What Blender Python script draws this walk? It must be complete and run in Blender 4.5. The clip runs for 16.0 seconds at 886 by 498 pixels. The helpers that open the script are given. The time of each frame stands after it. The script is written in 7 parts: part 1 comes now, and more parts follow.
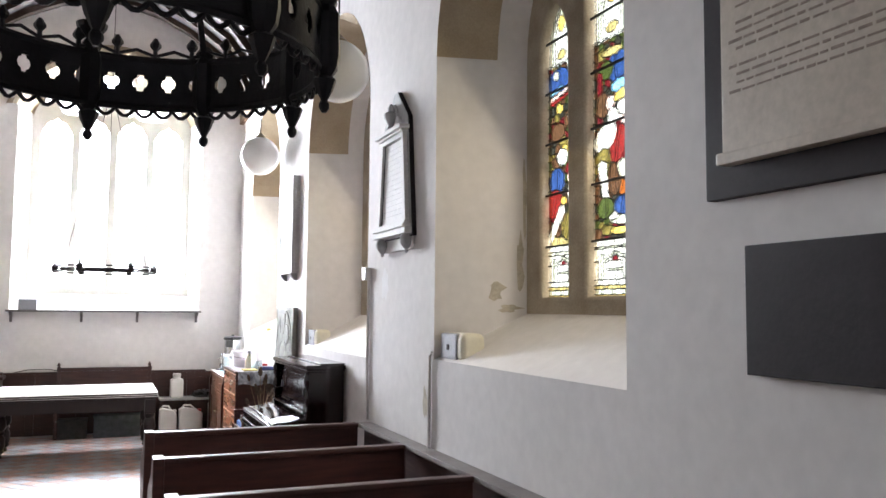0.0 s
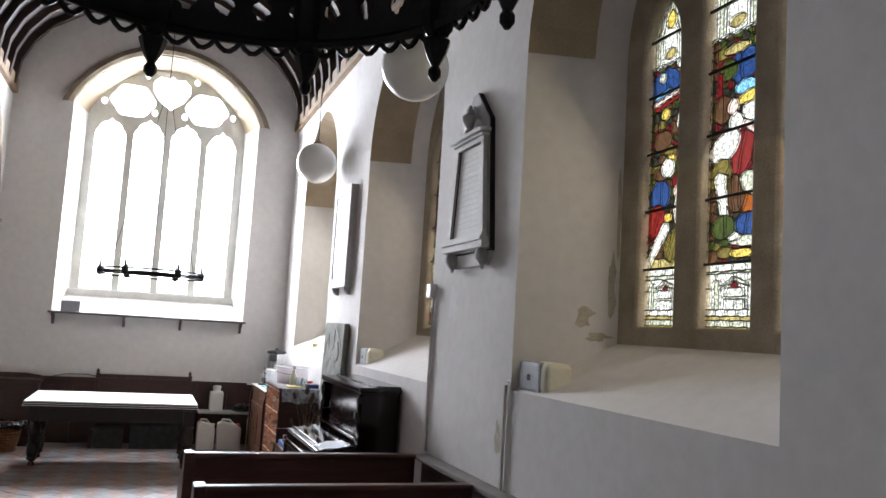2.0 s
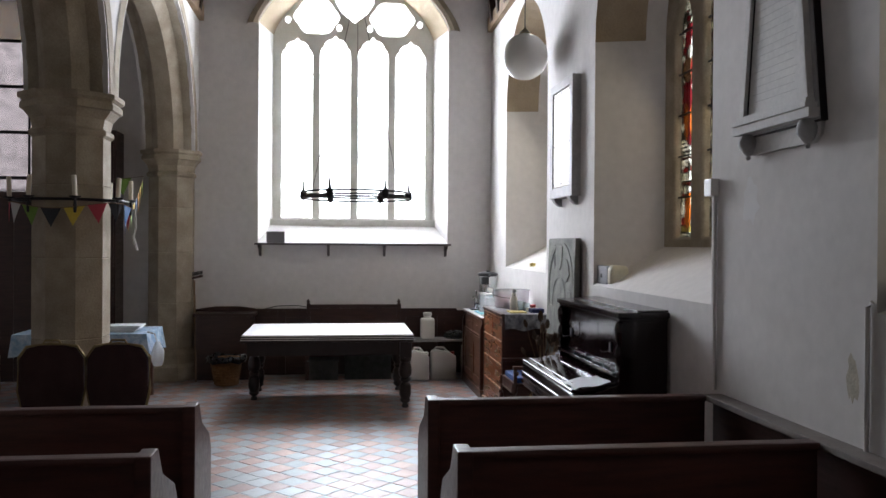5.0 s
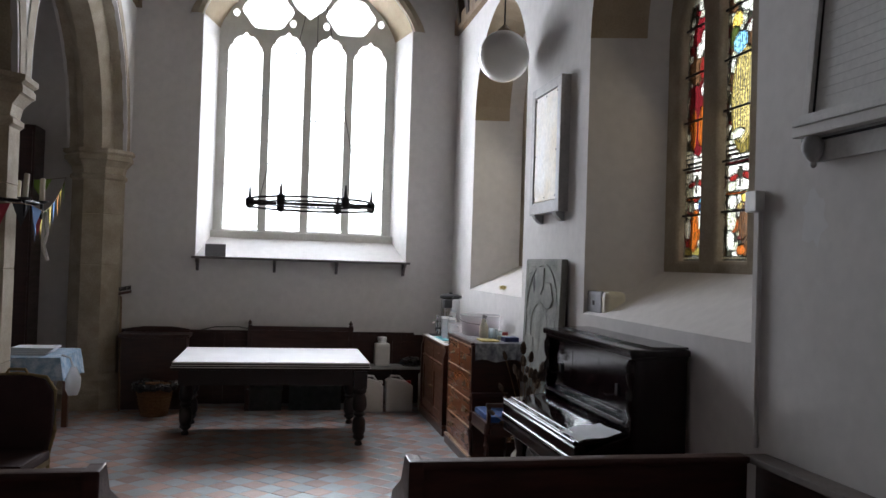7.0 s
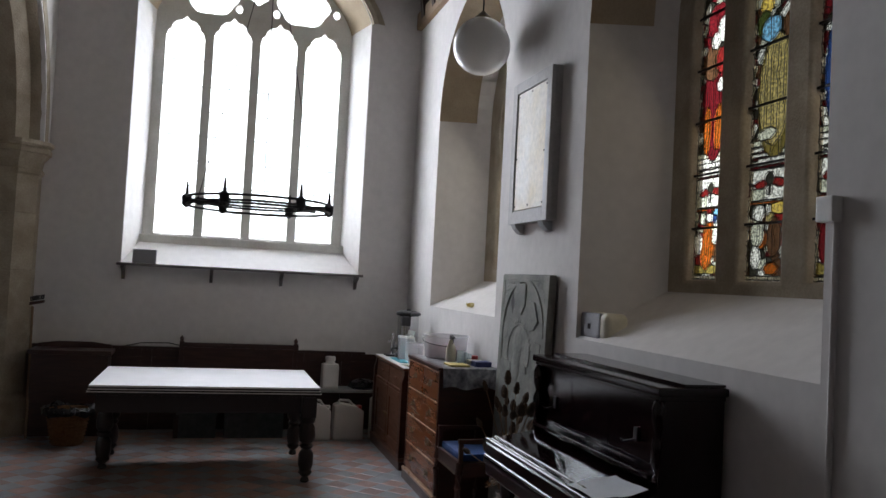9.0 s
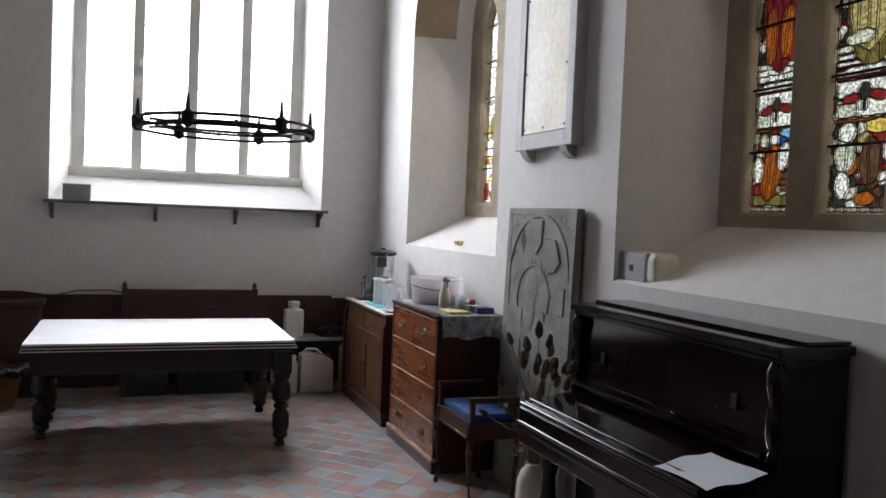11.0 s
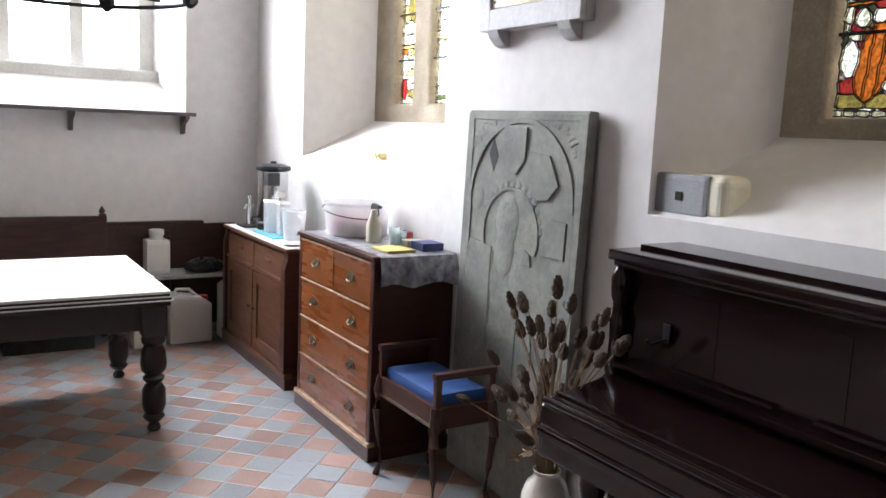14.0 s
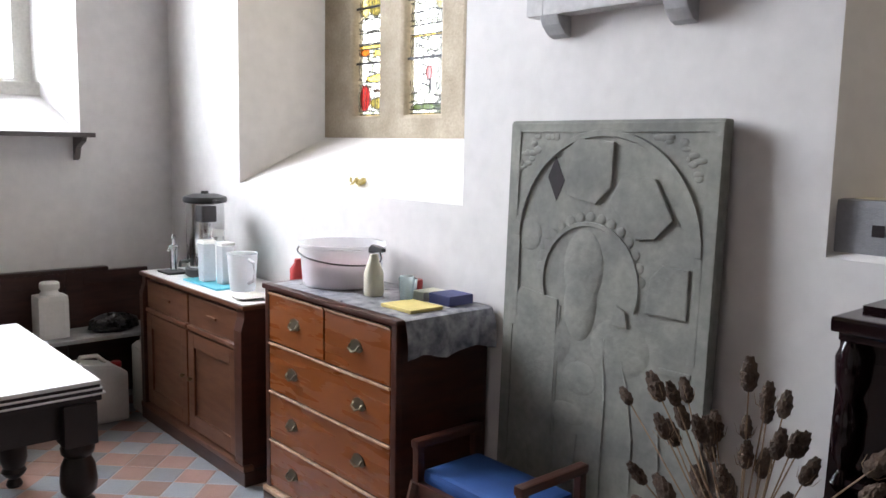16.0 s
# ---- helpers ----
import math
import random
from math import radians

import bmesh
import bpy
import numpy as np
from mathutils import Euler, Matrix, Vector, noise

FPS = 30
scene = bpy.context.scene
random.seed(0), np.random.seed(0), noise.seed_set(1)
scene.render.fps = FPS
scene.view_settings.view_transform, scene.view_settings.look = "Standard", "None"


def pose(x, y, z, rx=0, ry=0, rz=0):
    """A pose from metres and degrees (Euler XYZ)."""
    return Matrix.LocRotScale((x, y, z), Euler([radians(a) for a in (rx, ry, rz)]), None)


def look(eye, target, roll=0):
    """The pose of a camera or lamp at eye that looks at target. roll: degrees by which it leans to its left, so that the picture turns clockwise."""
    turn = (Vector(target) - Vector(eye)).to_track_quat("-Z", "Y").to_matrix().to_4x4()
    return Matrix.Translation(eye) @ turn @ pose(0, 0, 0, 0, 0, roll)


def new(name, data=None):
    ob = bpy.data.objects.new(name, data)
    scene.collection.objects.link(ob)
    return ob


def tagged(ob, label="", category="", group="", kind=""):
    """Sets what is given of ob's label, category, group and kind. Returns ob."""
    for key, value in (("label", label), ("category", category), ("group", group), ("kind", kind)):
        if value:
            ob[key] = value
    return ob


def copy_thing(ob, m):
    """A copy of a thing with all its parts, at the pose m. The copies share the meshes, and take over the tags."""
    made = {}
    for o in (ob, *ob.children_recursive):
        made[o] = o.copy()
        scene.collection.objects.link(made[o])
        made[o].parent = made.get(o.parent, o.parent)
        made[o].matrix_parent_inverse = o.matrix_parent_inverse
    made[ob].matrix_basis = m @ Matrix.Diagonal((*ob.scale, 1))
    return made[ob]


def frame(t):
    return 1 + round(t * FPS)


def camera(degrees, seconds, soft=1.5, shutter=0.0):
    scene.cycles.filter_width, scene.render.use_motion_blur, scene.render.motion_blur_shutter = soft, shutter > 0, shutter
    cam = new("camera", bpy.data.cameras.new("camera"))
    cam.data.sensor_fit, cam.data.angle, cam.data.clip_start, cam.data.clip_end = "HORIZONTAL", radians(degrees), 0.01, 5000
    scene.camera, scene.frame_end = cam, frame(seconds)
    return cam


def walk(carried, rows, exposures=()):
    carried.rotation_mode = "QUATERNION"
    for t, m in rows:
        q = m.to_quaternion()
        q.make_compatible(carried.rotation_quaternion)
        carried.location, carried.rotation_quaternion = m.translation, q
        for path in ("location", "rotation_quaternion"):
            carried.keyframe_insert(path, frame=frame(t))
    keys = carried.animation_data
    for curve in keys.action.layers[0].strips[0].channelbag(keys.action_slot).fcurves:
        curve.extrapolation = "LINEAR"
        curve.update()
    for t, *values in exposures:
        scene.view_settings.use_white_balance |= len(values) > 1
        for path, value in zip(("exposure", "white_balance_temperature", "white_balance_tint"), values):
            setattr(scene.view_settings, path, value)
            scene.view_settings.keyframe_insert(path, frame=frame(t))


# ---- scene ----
cam = camera(57.6, 16.0)
PATH = [
    (0, (0.468, 0.909, 1.687), (1.235, 2.75, 1.838), 0.5),
    (0.5, (0.451, 1.037, 1.683), (1.154, 2.902, 1.852), 0.7),
    (1, (0.406, 1.17, 1.688), (1.117, 3.029, 1.889), 0.8),
    (1.5, (0.413, 1.3, 1.682), (1.059, 3.185, 1.854), 1.5),
    (2, (0.449, 1.462, 1.678), (1.122, 3.335, 1.882), 3.5),
    (2.5, (0.422, 1.605, 1.677), (1.095, 3.48, 1.846), 3.2),
    (3, (0.342, 1.787, 1.668), (1.012, 3.668, 1.776), 0.9),
    (3.5, (0.319, 1.968, 1.652), (0.977, 3.857, 1.67), 2.1),
    (4, (0.338, 2.167, 1.642), (0.764, 4.121, 1.672), 3.5),
    (4.5, (0.33, 2.357, 1.639), (0.603, 4.338, 1.623), 1.8),
    (5, (0.297, 2.583, 1.642), (0.554, 4.566, 1.63), 0.4),
    (5.2, (0.291, 2.667, 1.645), (0.605, 4.642, 1.621), 1.0),
    (7.3, (0.225, 3.548, 1.627), (0.621, 5.507, 1.7), 1.7),
    (7.5, (0.229, 3.617, 1.617), (0.564, 5.586, 1.72), 1.5),
    (8, (0.244, 3.823, 1.632), (0.618, 5.785, 1.734), 2.6),
    (8.5, (0.208, 4.021, 1.616), (0.679, 5.963, 1.705), 2.4),
    (9, (0.178, 4.246, 1.627), (0.724, 6.168, 1.706), 3.0),
    (9.2, (0.162, 4.326, 1.626), (0.744, 6.239, 1.694), 3.2),
    (11.3, (-0.029, 5.23, 1.614), (0.697, 7.091, 1.518), 2.5),
    (11.5, (-0.002, 5.309, 1.614), (0.723, 7.169, 1.497), 2.8),
    (12, (0.016, 5.533, 1.608), (0.78, 7.365, 1.364), 2.7),
    (12.5, (-0.001, 5.761, 1.626), (0.912, 7.526, 1.402), 1.6),
    (13, (0.041, 5.989, 1.596), (1.05, 7.693, 1.313), 3.1),
    (13.5, (0.109, 6.233, 1.602), (1.127, 7.932, 1.33), 3.7),
    (14, (0.089, 6.505, 1.603), (1.138, 8.183, 1.311), 2.6),
    (14.5, (0.076, 6.8, 1.613), (1.22, 8.411, 1.303), 2.8),
    (15, (0.12, 7.105, 1.619), (1.282, 8.703, 1.31), 1.4),
    (15.5, (0.129, 7.375, 1.614), (1.258, 8.996, 1.299), 2.1),
    (16, (0.103, 7.651, 1.606), (1.408, 9.145, 1.353), 1.1),
]
EXPOSURES = [(0, 2.08), (0.5, 1.7), (1.0, 1.42), (2.0, 1.12), (3.5, 0.88), (4.0, 0.78), (4.5, 0.6), (5.2, 0.36), (7.3, -0.3), (8.3, -0.5), (9.2, -0.5), (11.3, 0.3), (12.0, 0.68), (12.6, 0.98), (13.5, 1.24), (14.5, 1.2), (15.5, 1.16), (16, 0.88)]
walk(cam, [(t, look(eye, target, roll)) for t, eye, target, roll in PATH], EXPOSURES)

# ---- world and light ----
world = bpy.data.worlds.new("sky")
scene.world = world
world.use_nodes = True
wn = world.node_tree
sky = wn.nodes.new("ShaderNodeTexSky")
sky.sky_type = 'NISHITA'
sky.sun_disc = False
sky.sun_elevation = radians(50)
sky.sun_rotation = radians(150)
sky.air_density, sky.dust_density, sky.ozone_density = 1.0, 4.0, 1.0
wn.links.new(sky.outputs[0], wn.nodes["Background"].inputs[0])
wn.nodes["Background"].inputs[1].default_value = 0.15

sun = new("sun", bpy.data.lights.new("sun", 'SUN'))
sun.data.energy, sun.data.angle, sun.data.color = 0.5, radians(25), (1.0, 0.97, 0.92)
sun.matrix_world = look((8, -6, 14), (0, 6, 0))


def window_light(name, place, target, w, h, watts, color=(0.86, 0.895, 1.0)):
    """Skylight entering by a window opening."""
    la = bpy.data.lights.new(name, 'AREA')
    la.shape, la.size, la.size_y, la.energy, la.color = 'RECTANGLE', w, h, watts, color
    ob = new(name, la)
    ob.matrix_world = look(place, target)
    return ob


# ---- materials ----
def mat(name, base, rough=0.6, metal=0.0, second=None, scale=6.0, fine=60.0, amount=0.5, bump=0.15, spec=0.5,
        coat=0.0, stretch=(1, 1, 1), per_object=0.0, island=False, world_scale=False, vary=0.12):
    """A procedural surface: two scales of noise vary colour, roughness and relief."""
    m = bpy.data.materials.new(name)
    m.use_nodes = True
    nt = m.node_tree
    n, l = nt.nodes, nt.links
    b = n["Principled BSDF"]
    co = n.new("ShaderNodeTexCoord")
    mp = n.new("ShaderNodeMapping")
    mp.inputs["Scale"].default_value = stretch
    if world_scale:
        l.new(n.new("ShaderNodeNewGeometry").outputs["Position"], mp.inputs[0])
    else:
        l.new(co.outputs["Object"], mp.inputs[0])
    big, small = n.new("ShaderNodeTexNoise"), n.new("ShaderNodeTexNoise")
    big.inputs["Scale"].default_value, small.inputs["Scale"].default_value = scale, fine
    big.inputs["Detail"].default_value, small.inputs["Detail"].default_value = 5, 3
    l.new(mp.outputs[0], big.inputs[0])
    l.new(mp.outputs[0], small.inputs[0])
    ramp = n.new("ShaderNodeMapRange")
    ramp.inputs["From Min"].default_value, ramp.inputs["From Max"].default_value = 0.35, 0.68
    l.new(big.outputs[0], ramp.inputs[0])
    mix = n.new("ShaderNodeMix")
    mix.data_type = 'RGBA'
    second = second or tuple(c * 0.7 for c in base)
    mix.inputs[6].default_value, mix.inputs[7].default_value = (*base, 1), (*[a + (c - a) * amount for a, c in zip(base, second)], 1)
    l.new(ramp.outputs[0], mix.inputs[0])
    mul = n.new("ShaderNodeMix")
    mul.data_type, mul.blend_type = 'RGBA', 'MULTIPLY'
    mul.inputs[0].default_value = 1.0
    r2 = n.new("ShaderNodeMapRange")
    r2.inputs["To Min"].default_value, r2.inputs["To Max"].default_value = 1 - 0.3 * amount, 1 + 0.3 * amount
    l.new(small.outputs[0], r2.inputs[0])
    l.new(mix.outputs[2], mul.inputs[6])
    l.new(r2.outputs[0], mul.inputs[7])
    last = mul.outputs[2]
    if per_object:
        oi = n.new("ShaderNodeObjectInfo")
        r3 = n.new("ShaderNodeMapRange")
        r3.inputs["To Min"].default_value, r3.inputs["To Max"].default_value = 1 - per_object, 1 + per_object
        if island:
            oi = n.new("ShaderNodeNewGeometry")
        l.new(oi.outputs["Random Per Island" if island else "Random"], r3.inputs[0])
        m2 = n.new("ShaderNodeMix")
        m2.data_type, m2.blend_type = 'RGBA', 'MULTIPLY'
        m2.inputs[0].default_value = 1.0
        l.new(last, m2.inputs[6])
        l.new(r3.outputs[0], m2.inputs[7])
        last = m2.outputs[2]
    l.new(last, b.inputs["Base Color"])
    r4 = n.new("ShaderNodeMapRange")
    r4.inputs["To Min"].default_value, r4.inputs["To Max"].default_value = max(rough - vary, 0.02), min(rough + vary, 1)
    l.new(big.outputs[0], r4.inputs[0])
    l.new(r4.outputs[0], b.inputs["Roughness"])
    b.inputs["Metallic"].default_value = metal
    b.inputs["Specular IOR Level"].default_value = spec
    b.inputs["Coat Weight"].default_value = coat
    b.inputs["Coat Roughness"].default_value = 0.12
    if bump:
        bp = n.new("ShaderNodeBump")
        bp.inputs["Strength"].default_value, bp.inputs["Distance"].default_value = bump, 0.01
        add = n.new("ShaderNodeMath")
        l.new(big.outputs[0], add.inputs[0])
        l.new(small.outputs[0], add.inputs[1])
        l.new(add.outputs[0], bp.inputs["Height"])
        l.new(bp.outputs[0], b.inputs["Normal"])
    return m


def pane(name, color, clear=0.75, painted=False):
    m = bpy.data.materials.new(name)
    m.use_nodes = True
    nt = m.node_tree
    n, l = nt.nodes, nt.links
    n.remove(n["Principled BSDF"])
    tr = n.new("ShaderNodeBsdfTransparent")
    tl = n.new("ShaderNodeBsdfTranslucent")
    gl = n.new("ShaderNodeBsdfGlossy")
    gl.inputs["Roughness"].default_value = 0.15
    co = n.new("ShaderNodeTexCoord")
    no = n.new("ShaderNodeTexNoise")
    no.inputs["Scale"].default_value = 14
    l.new(co.outputs["Object"], no.inputs[0])
    mr = n.new("ShaderNodeMapRange")
    mr.inputs["To Min"].default_value, mr.inputs["To Max"].default_value = 0.5, 1.25
    l.new(no.outputs[0], mr.inputs[0])
    if painted:
        fine = n.new("ShaderNodeTexNoise")
        fine.inputs["Scale"].default_value, fine.inputs["Detail"].default_value, fine.inputs["Distortion"].default_value = 70, 4, 0.5
        l.new(co.outputs["Object"], fine.inputs[0])
        fr = n.new("ShaderNodeMapRange")
        fr.inputs["From Min"].default_value, fr.inputs["From Max"].default_value = 0.40, 0.58
        fr.inputs["To Min"].default_value, fr.inputs["To Max"].default_value = 0.42, 1.08
        l.new(fine.outputs[0], fr.inputs[0])
        mm = n.new("ShaderNodeMath")
        mm.operation = 'MULTIPLY'
        l.new(mr.outputs[0], mm.inputs[0])
        l.new(fr.outputs[0], mm.inputs[1])
        mr = mm
    mx = n.new("ShaderNodeMix")
    mx.data_type, mx.blend_type = 'RGBA', 'MULTIPLY'
    mx.inputs[0].default_value = 1.0
    mx.inputs[6].default_value = (*color, 1)
    l.new(mr.outputs[0], mx.inputs[7])
    l.new(mx.outputs[2], tr.inputs[0])
    l.new(mx.outputs[2], tl.inputs[0])
    m1, m2 = n.new("ShaderNodeMixShader"), n.new("ShaderNodeMixShader")
    m1.inputs[0].default_value = clear
    l.new(tl.outputs[0], m1.inputs[1])
    l.new(tr.outputs[0], m1.inputs[2])
    m2.inputs[0].default_value = 0.04
    l.new(m1.outputs[0], m2.inputs[1])
    l.new(gl.outputs[0], m2.inputs[2])
    l.new(m2.outputs[0], n["Material Output"].inputs[0])
    return m


def milky(name, color, clear=0.5):
    """Translucent plastic."""
    m = pane(name, color, clear)
    return m


HAZY = mat("hazy_plastic", (0.84, 0.85, 0.87), 0.3, scale=6, amount=0.15, bump=0.0)
HAZY.node_tree.nodes["Principled BSDF"].inputs["Alpha"].default_value = 0.40
CLEARBOX = milky("clear_plastic", (0.80, 0.84, 0.84), 0.7)
PLASTER = mat("plaster", (0.69, 0.667, 0.652), 0.85, second=(0.60, 0.578, 0.555), scale=0.9, fine=14, amount=0.35, bump=0.10, spec=0.2)
STONE = mat("dressed_stone", (0.42, 0.36, 0.275), 0.85, second=(0.27, 0.225, 0.165), scale=5, fine=70, amount=0.8, bump=0.35, spec=0.2)
BUFF = mat("buff_stone", (0.42, 0.34, 0.24), 0.85, second=(0.33, 0.26, 0.18), scale=4, fine=80, amount=0.7, bump=0.3, spec=0.2)
SLAB = mat("grey_slab", (0.245, 0.245, 0.215), 0.8, second=(0.145, 0.148, 0.14), scale=7, fine=38, amount=0.75, bump=0.30, spec=0.25)
MARBLE = mat("marble", (0.66, 0.65, 0.63), 0.75, second=(0.55, 0.55, 0.55), scale=7, fine=40, amount=0.5, bump=0.05)
GREYMARBLE = mat("grey_marble", (0.42, 0.42, 0.42), 0.7, second=(0.32, 0.32, 0.33), scale=8, fine=50, amount=0.6, bump=0.05)
SLATE = mat("slate", (0.022, 0.017, 0.019), 0.65, second=(0.034, 0.028, 0.030), scale=6, fine=60, amount=0.6, bump=0.08, spec=0.15)
FAINT = mat("worn_lettering", (0.54, 0.53, 0.52), 0.75, scale=30, amount=0.5, bump=0.0)
LETTER = mat("brown_lettering", (0.19, 0.145, 0.115), 0.7, second=(0.30, 0.24, 0.19), scale=25, amount=0.7, bump=0.0)
CREAMSTONE = mat("cream_tablet", (0.50, 0.435, 0.35), 0.55, second=(0.40, 0.34, 0.27), scale=3, fine=40, amount=0.7, bump=0.04)
DARKWOOD = mat("dark_oak", (0.055, 0.024, 0.019), 0.36, second=(0.028, 0.013, 0.011), scale=5, fine=40, amount=0.8, bump=0.1, stretch=(1, 1, 8), per_object=0.15)
PEWWOOD = mat("pew_oak", (0.078, 0.028, 0.023), 0.40, second=(0.042, 0.016, 0.014), scale=4, fine=40, amount=0.8, bump=0.08, stretch=(1, 8, 8), per_object=0.12)
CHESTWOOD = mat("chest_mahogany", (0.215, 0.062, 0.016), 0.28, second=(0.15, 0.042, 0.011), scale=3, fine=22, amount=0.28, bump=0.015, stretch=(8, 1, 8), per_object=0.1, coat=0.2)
# Pale wood tone that puts the polish highlight into beads and moulding.
BEADWOOD = mat("bead_highlight", (0.52, 0.36, 0.24), 0.3, second=(0.34, 0.17, 0.08), scale=14, fine=60, amount=0.8, bump=0.03)
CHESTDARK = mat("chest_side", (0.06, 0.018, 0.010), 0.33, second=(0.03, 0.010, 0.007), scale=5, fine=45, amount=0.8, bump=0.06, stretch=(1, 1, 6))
SIDEWOOD = mat("sideboard_oak", (0.14, 0.056, 0.028), 0.34, second=(0.085, 0.033, 0.017), scale=5, fine=30, amount=0.5, bump=0.06, stretch=(1, 1, 6), coat=0.2)
PIANO = mat("piano_rosewood", (0.0095, 0.0036, 0.0045), 0.11, second=(0.006, 0.0025, 0.003), scale=4, fine=40, amount=0.35, bump=0.006, stretch=(6, 1, 6), spec=0.38, vary=0.025)
ROOFBOARD = mat("roof_boards", (0.024, 0.018, 0.021), 0.7, second=(0.03, 0.02, 0.02), scale=4, fine=40, amount=0.7, bump=0.2)
ROOFPLASTER = mat("roof_plaster", (0.55, 0.52, 0.46), 0.85, second=(0.42, 0.39, 0.34), scale=3, fine=40, amount=0.7, bump=0.15)
PLATEWOOD = mat("wall_plate_oak", (0.24, 0.16, 0.09), 0.65, second=(0.14, 0.085, 0.05), scale=5, fine=40, amount=0.7, bump=0.15)
LEDGE = mat("dusty_ledge", (0.20, 0.175, 0.16), 0.6, second=(0.13, 0.10, 0.09), scale=4, fine=40, amount=0.6, bump=0.1)
BLACKWOOD = mat("ebonised_wood", (0.018, 0.012, 0.012), 0.33, second=(0.008, 0.005, 0.005), scale=5, fine=40, amount=0.5, bump=0.05)
RAFTER = mat("rafter_oak", (0.046, 0.028, 0.021), 0.75, second=(0.028, 0.017, 0.013), scale=5, fine=40, amount=0.8, bump=0.2)
IRON = mat("black_iron", (0.018, 0.017, 0.02), 0.45, metal=0.6, scale=20, fine=120, amount=0.5, bump=0.1)
CANDLE = mat("candle_wax", (0.78, 0.72, 0.58), 0.5, scale=20, amount=0.2, bump=0.05)
OPAL = mat("opal_glass", (0.80, 0.79, 0.75), 0.18, scale=3, amount=0.1, bump=0.0)
WHITEPAINT = mat("white_plastic", (0.74, 0.73, 0.70), 0.45, scale=8, amount=0.25, bump=0.03)
GREYGRILLE = mat("speaker_grille", (0.26, 0.26, 0.28), 0.6, scale=60, fine=300, amount=0.3, bump=0.3)
CREAM = mat("cream_plastic", (0.70, 0.66, 0.52), 0.45, scale=8, amount=0.25, bump=0.03)
BLUESEAT = mat("blue_velvet", (0.010, 0.065, 0.25), 0.7, second=(0.006, 0.035, 0.15), scale=9, fine=200, amount=0.6, bump=0.15)
STEEL = mat("polished_steel", (0.62, 0.62, 0.62), 0.18, metal=1.0, scale=10, amount=0.2, bump=0.0)
BLACKPL = mat("black_plastic", (0.03, 0.03, 0.032), 0.4, scale=12, amount=0.4, bump=0.03)
BRASS = mat("aged_brass", (0.20, 0.165, 0.11), 0.42, metal=0.9, scale=20, amount=0.5, bump=0.05)
TEASEL = mat("teasel_head", (0.05, 0.029, 0.018), 0.9, second=(0.10, 0.06, 0.038), scale=40, fine=200, amount=0.7, bump=0.8)
STEM = mat("dry_stem", (0.23, 0.15, 0.09), 0.85, scale=20, amount=0.5, bump=0.2)
CERAMIC = mat("cream_ceramic", (0.66, 0.62, 0.55), 0.25, scale=6, amount=0.25, bump=0.02)
PAPER = mat("paper", (0.72, 0.75, 0.78), 0.8, scale=8, amount=0.15, bump=0.03)
# White stands in for the window's reflection on the table top and mouldings.
SHEENWHITE = mat("table_top_sheen", (0.72, 0.70, 0.71), 0.6, scale=4, fine=200, amount=0.2, bump=0.05)
BASKET = mat("wicker", (0.30, 0.15, 0.065), 0.75, second=(0.18, 0.085, 0.035), scale=40, fine=150, amount=0.8, bump=0.6)
BINBAG = mat("bin_liner", (0.012, 0.012, 0.014), 0.28, scale=25, fine=80, amount=0.5, bump=0.6)
LEAD = mat("lead_came", (0.02, 0.02, 0.022), 0.6, metal=0.3, scale=20, amount=0.4, bump=0.1)
FLOORBED = mat("mortar", (0.46, 0.44, 0.42), 0.9, scale=8, fine=90, amount=0.6, bump=0.2)
TILE_RED, TILE_BLUE = (0.345, 0.195, 0.145), (0.265, 0.29, 0.325)
RED_TILE = mat("red_tile", TILE_RED, 0.37, second=(0.28, 0.165, 0.125), scale=9, fine=90, amount=0.5, world_scale=True, bump=0.2, spec=0.75, per_object=0.28)
BLUE_TILE = mat("blue_tile", TILE_BLUE, 0.37, second=(0.28, 0.27, 0.265), scale=9, fine=90, amount=0.5, world_scale=True, bump=0.2, spec=0.75, per_object=0.25)
RED_TILES = mat("red_tiles", TILE_RED, 0.37, second=(0.28, 0.165, 0.125), scale=9, fine=90, amount=0.5, world_scale=True, bump=0.2, spec=0.75, per_object=0.28, island=True)
BLUE_TILES = mat("blue_tiles", TILE_BLUE, 0.37, second=(0.28, 0.27, 0.265), scale=9, fine=90, amount=0.5, world_scale=True, bump=0.2, spec=0.75, per_object=0.25, island=True)
BLUECLOTH = mat("blue_patterned_cloth", (0.20, 0.32, 0.46), 0.8, second=(0.55, 0.62, 0.68), scale=14, fine=60, amount=0.8, bump=0.1)
OILCLOTH = mat("grey_floral_oilcloth", (0.13, 0.135, 0.16), 0.32, second=(0.50, 0.50, 0.52), scale=24, fine=60, amount=0.8, bump=0.08)
TURQUOISE = mat("turquoise_plastic", (0.10, 0.48, 0.58), 0.35, scale=8, amount=0.3, bump=0.02)
YELLOW = mat("yellow_card", (0.62, 0.50, 0.17), 0.7, scale=10, amount=0.3, bump=0.05)
NAVY = mat("navy_card", (0.05, 0.06, 0.18), 0.6, scale=10, amount=0.3, bump=0.05)
REDPL = mat("red_plastic", (0.45, 0.03, 0.03), 0.4, scale=10, amount=0.3, bump=0.02)
PINK = mat("pink_cloth", (0.62, 0.38, 0.40), 0.8, scale=12, amount=0.5, bump=0.2)
CHAIRCLOTH = mat("maroon_upholstery", (0.04, 0.014, 0.015), 0.8, scale=8, fine=150, amount=0.6, bump=0.15)
GILT = mat("gilt_tube", (0.34, 0.26, 0.13), 0.35, metal=0.8, scale=10, amount=0.4, bump=0.03)
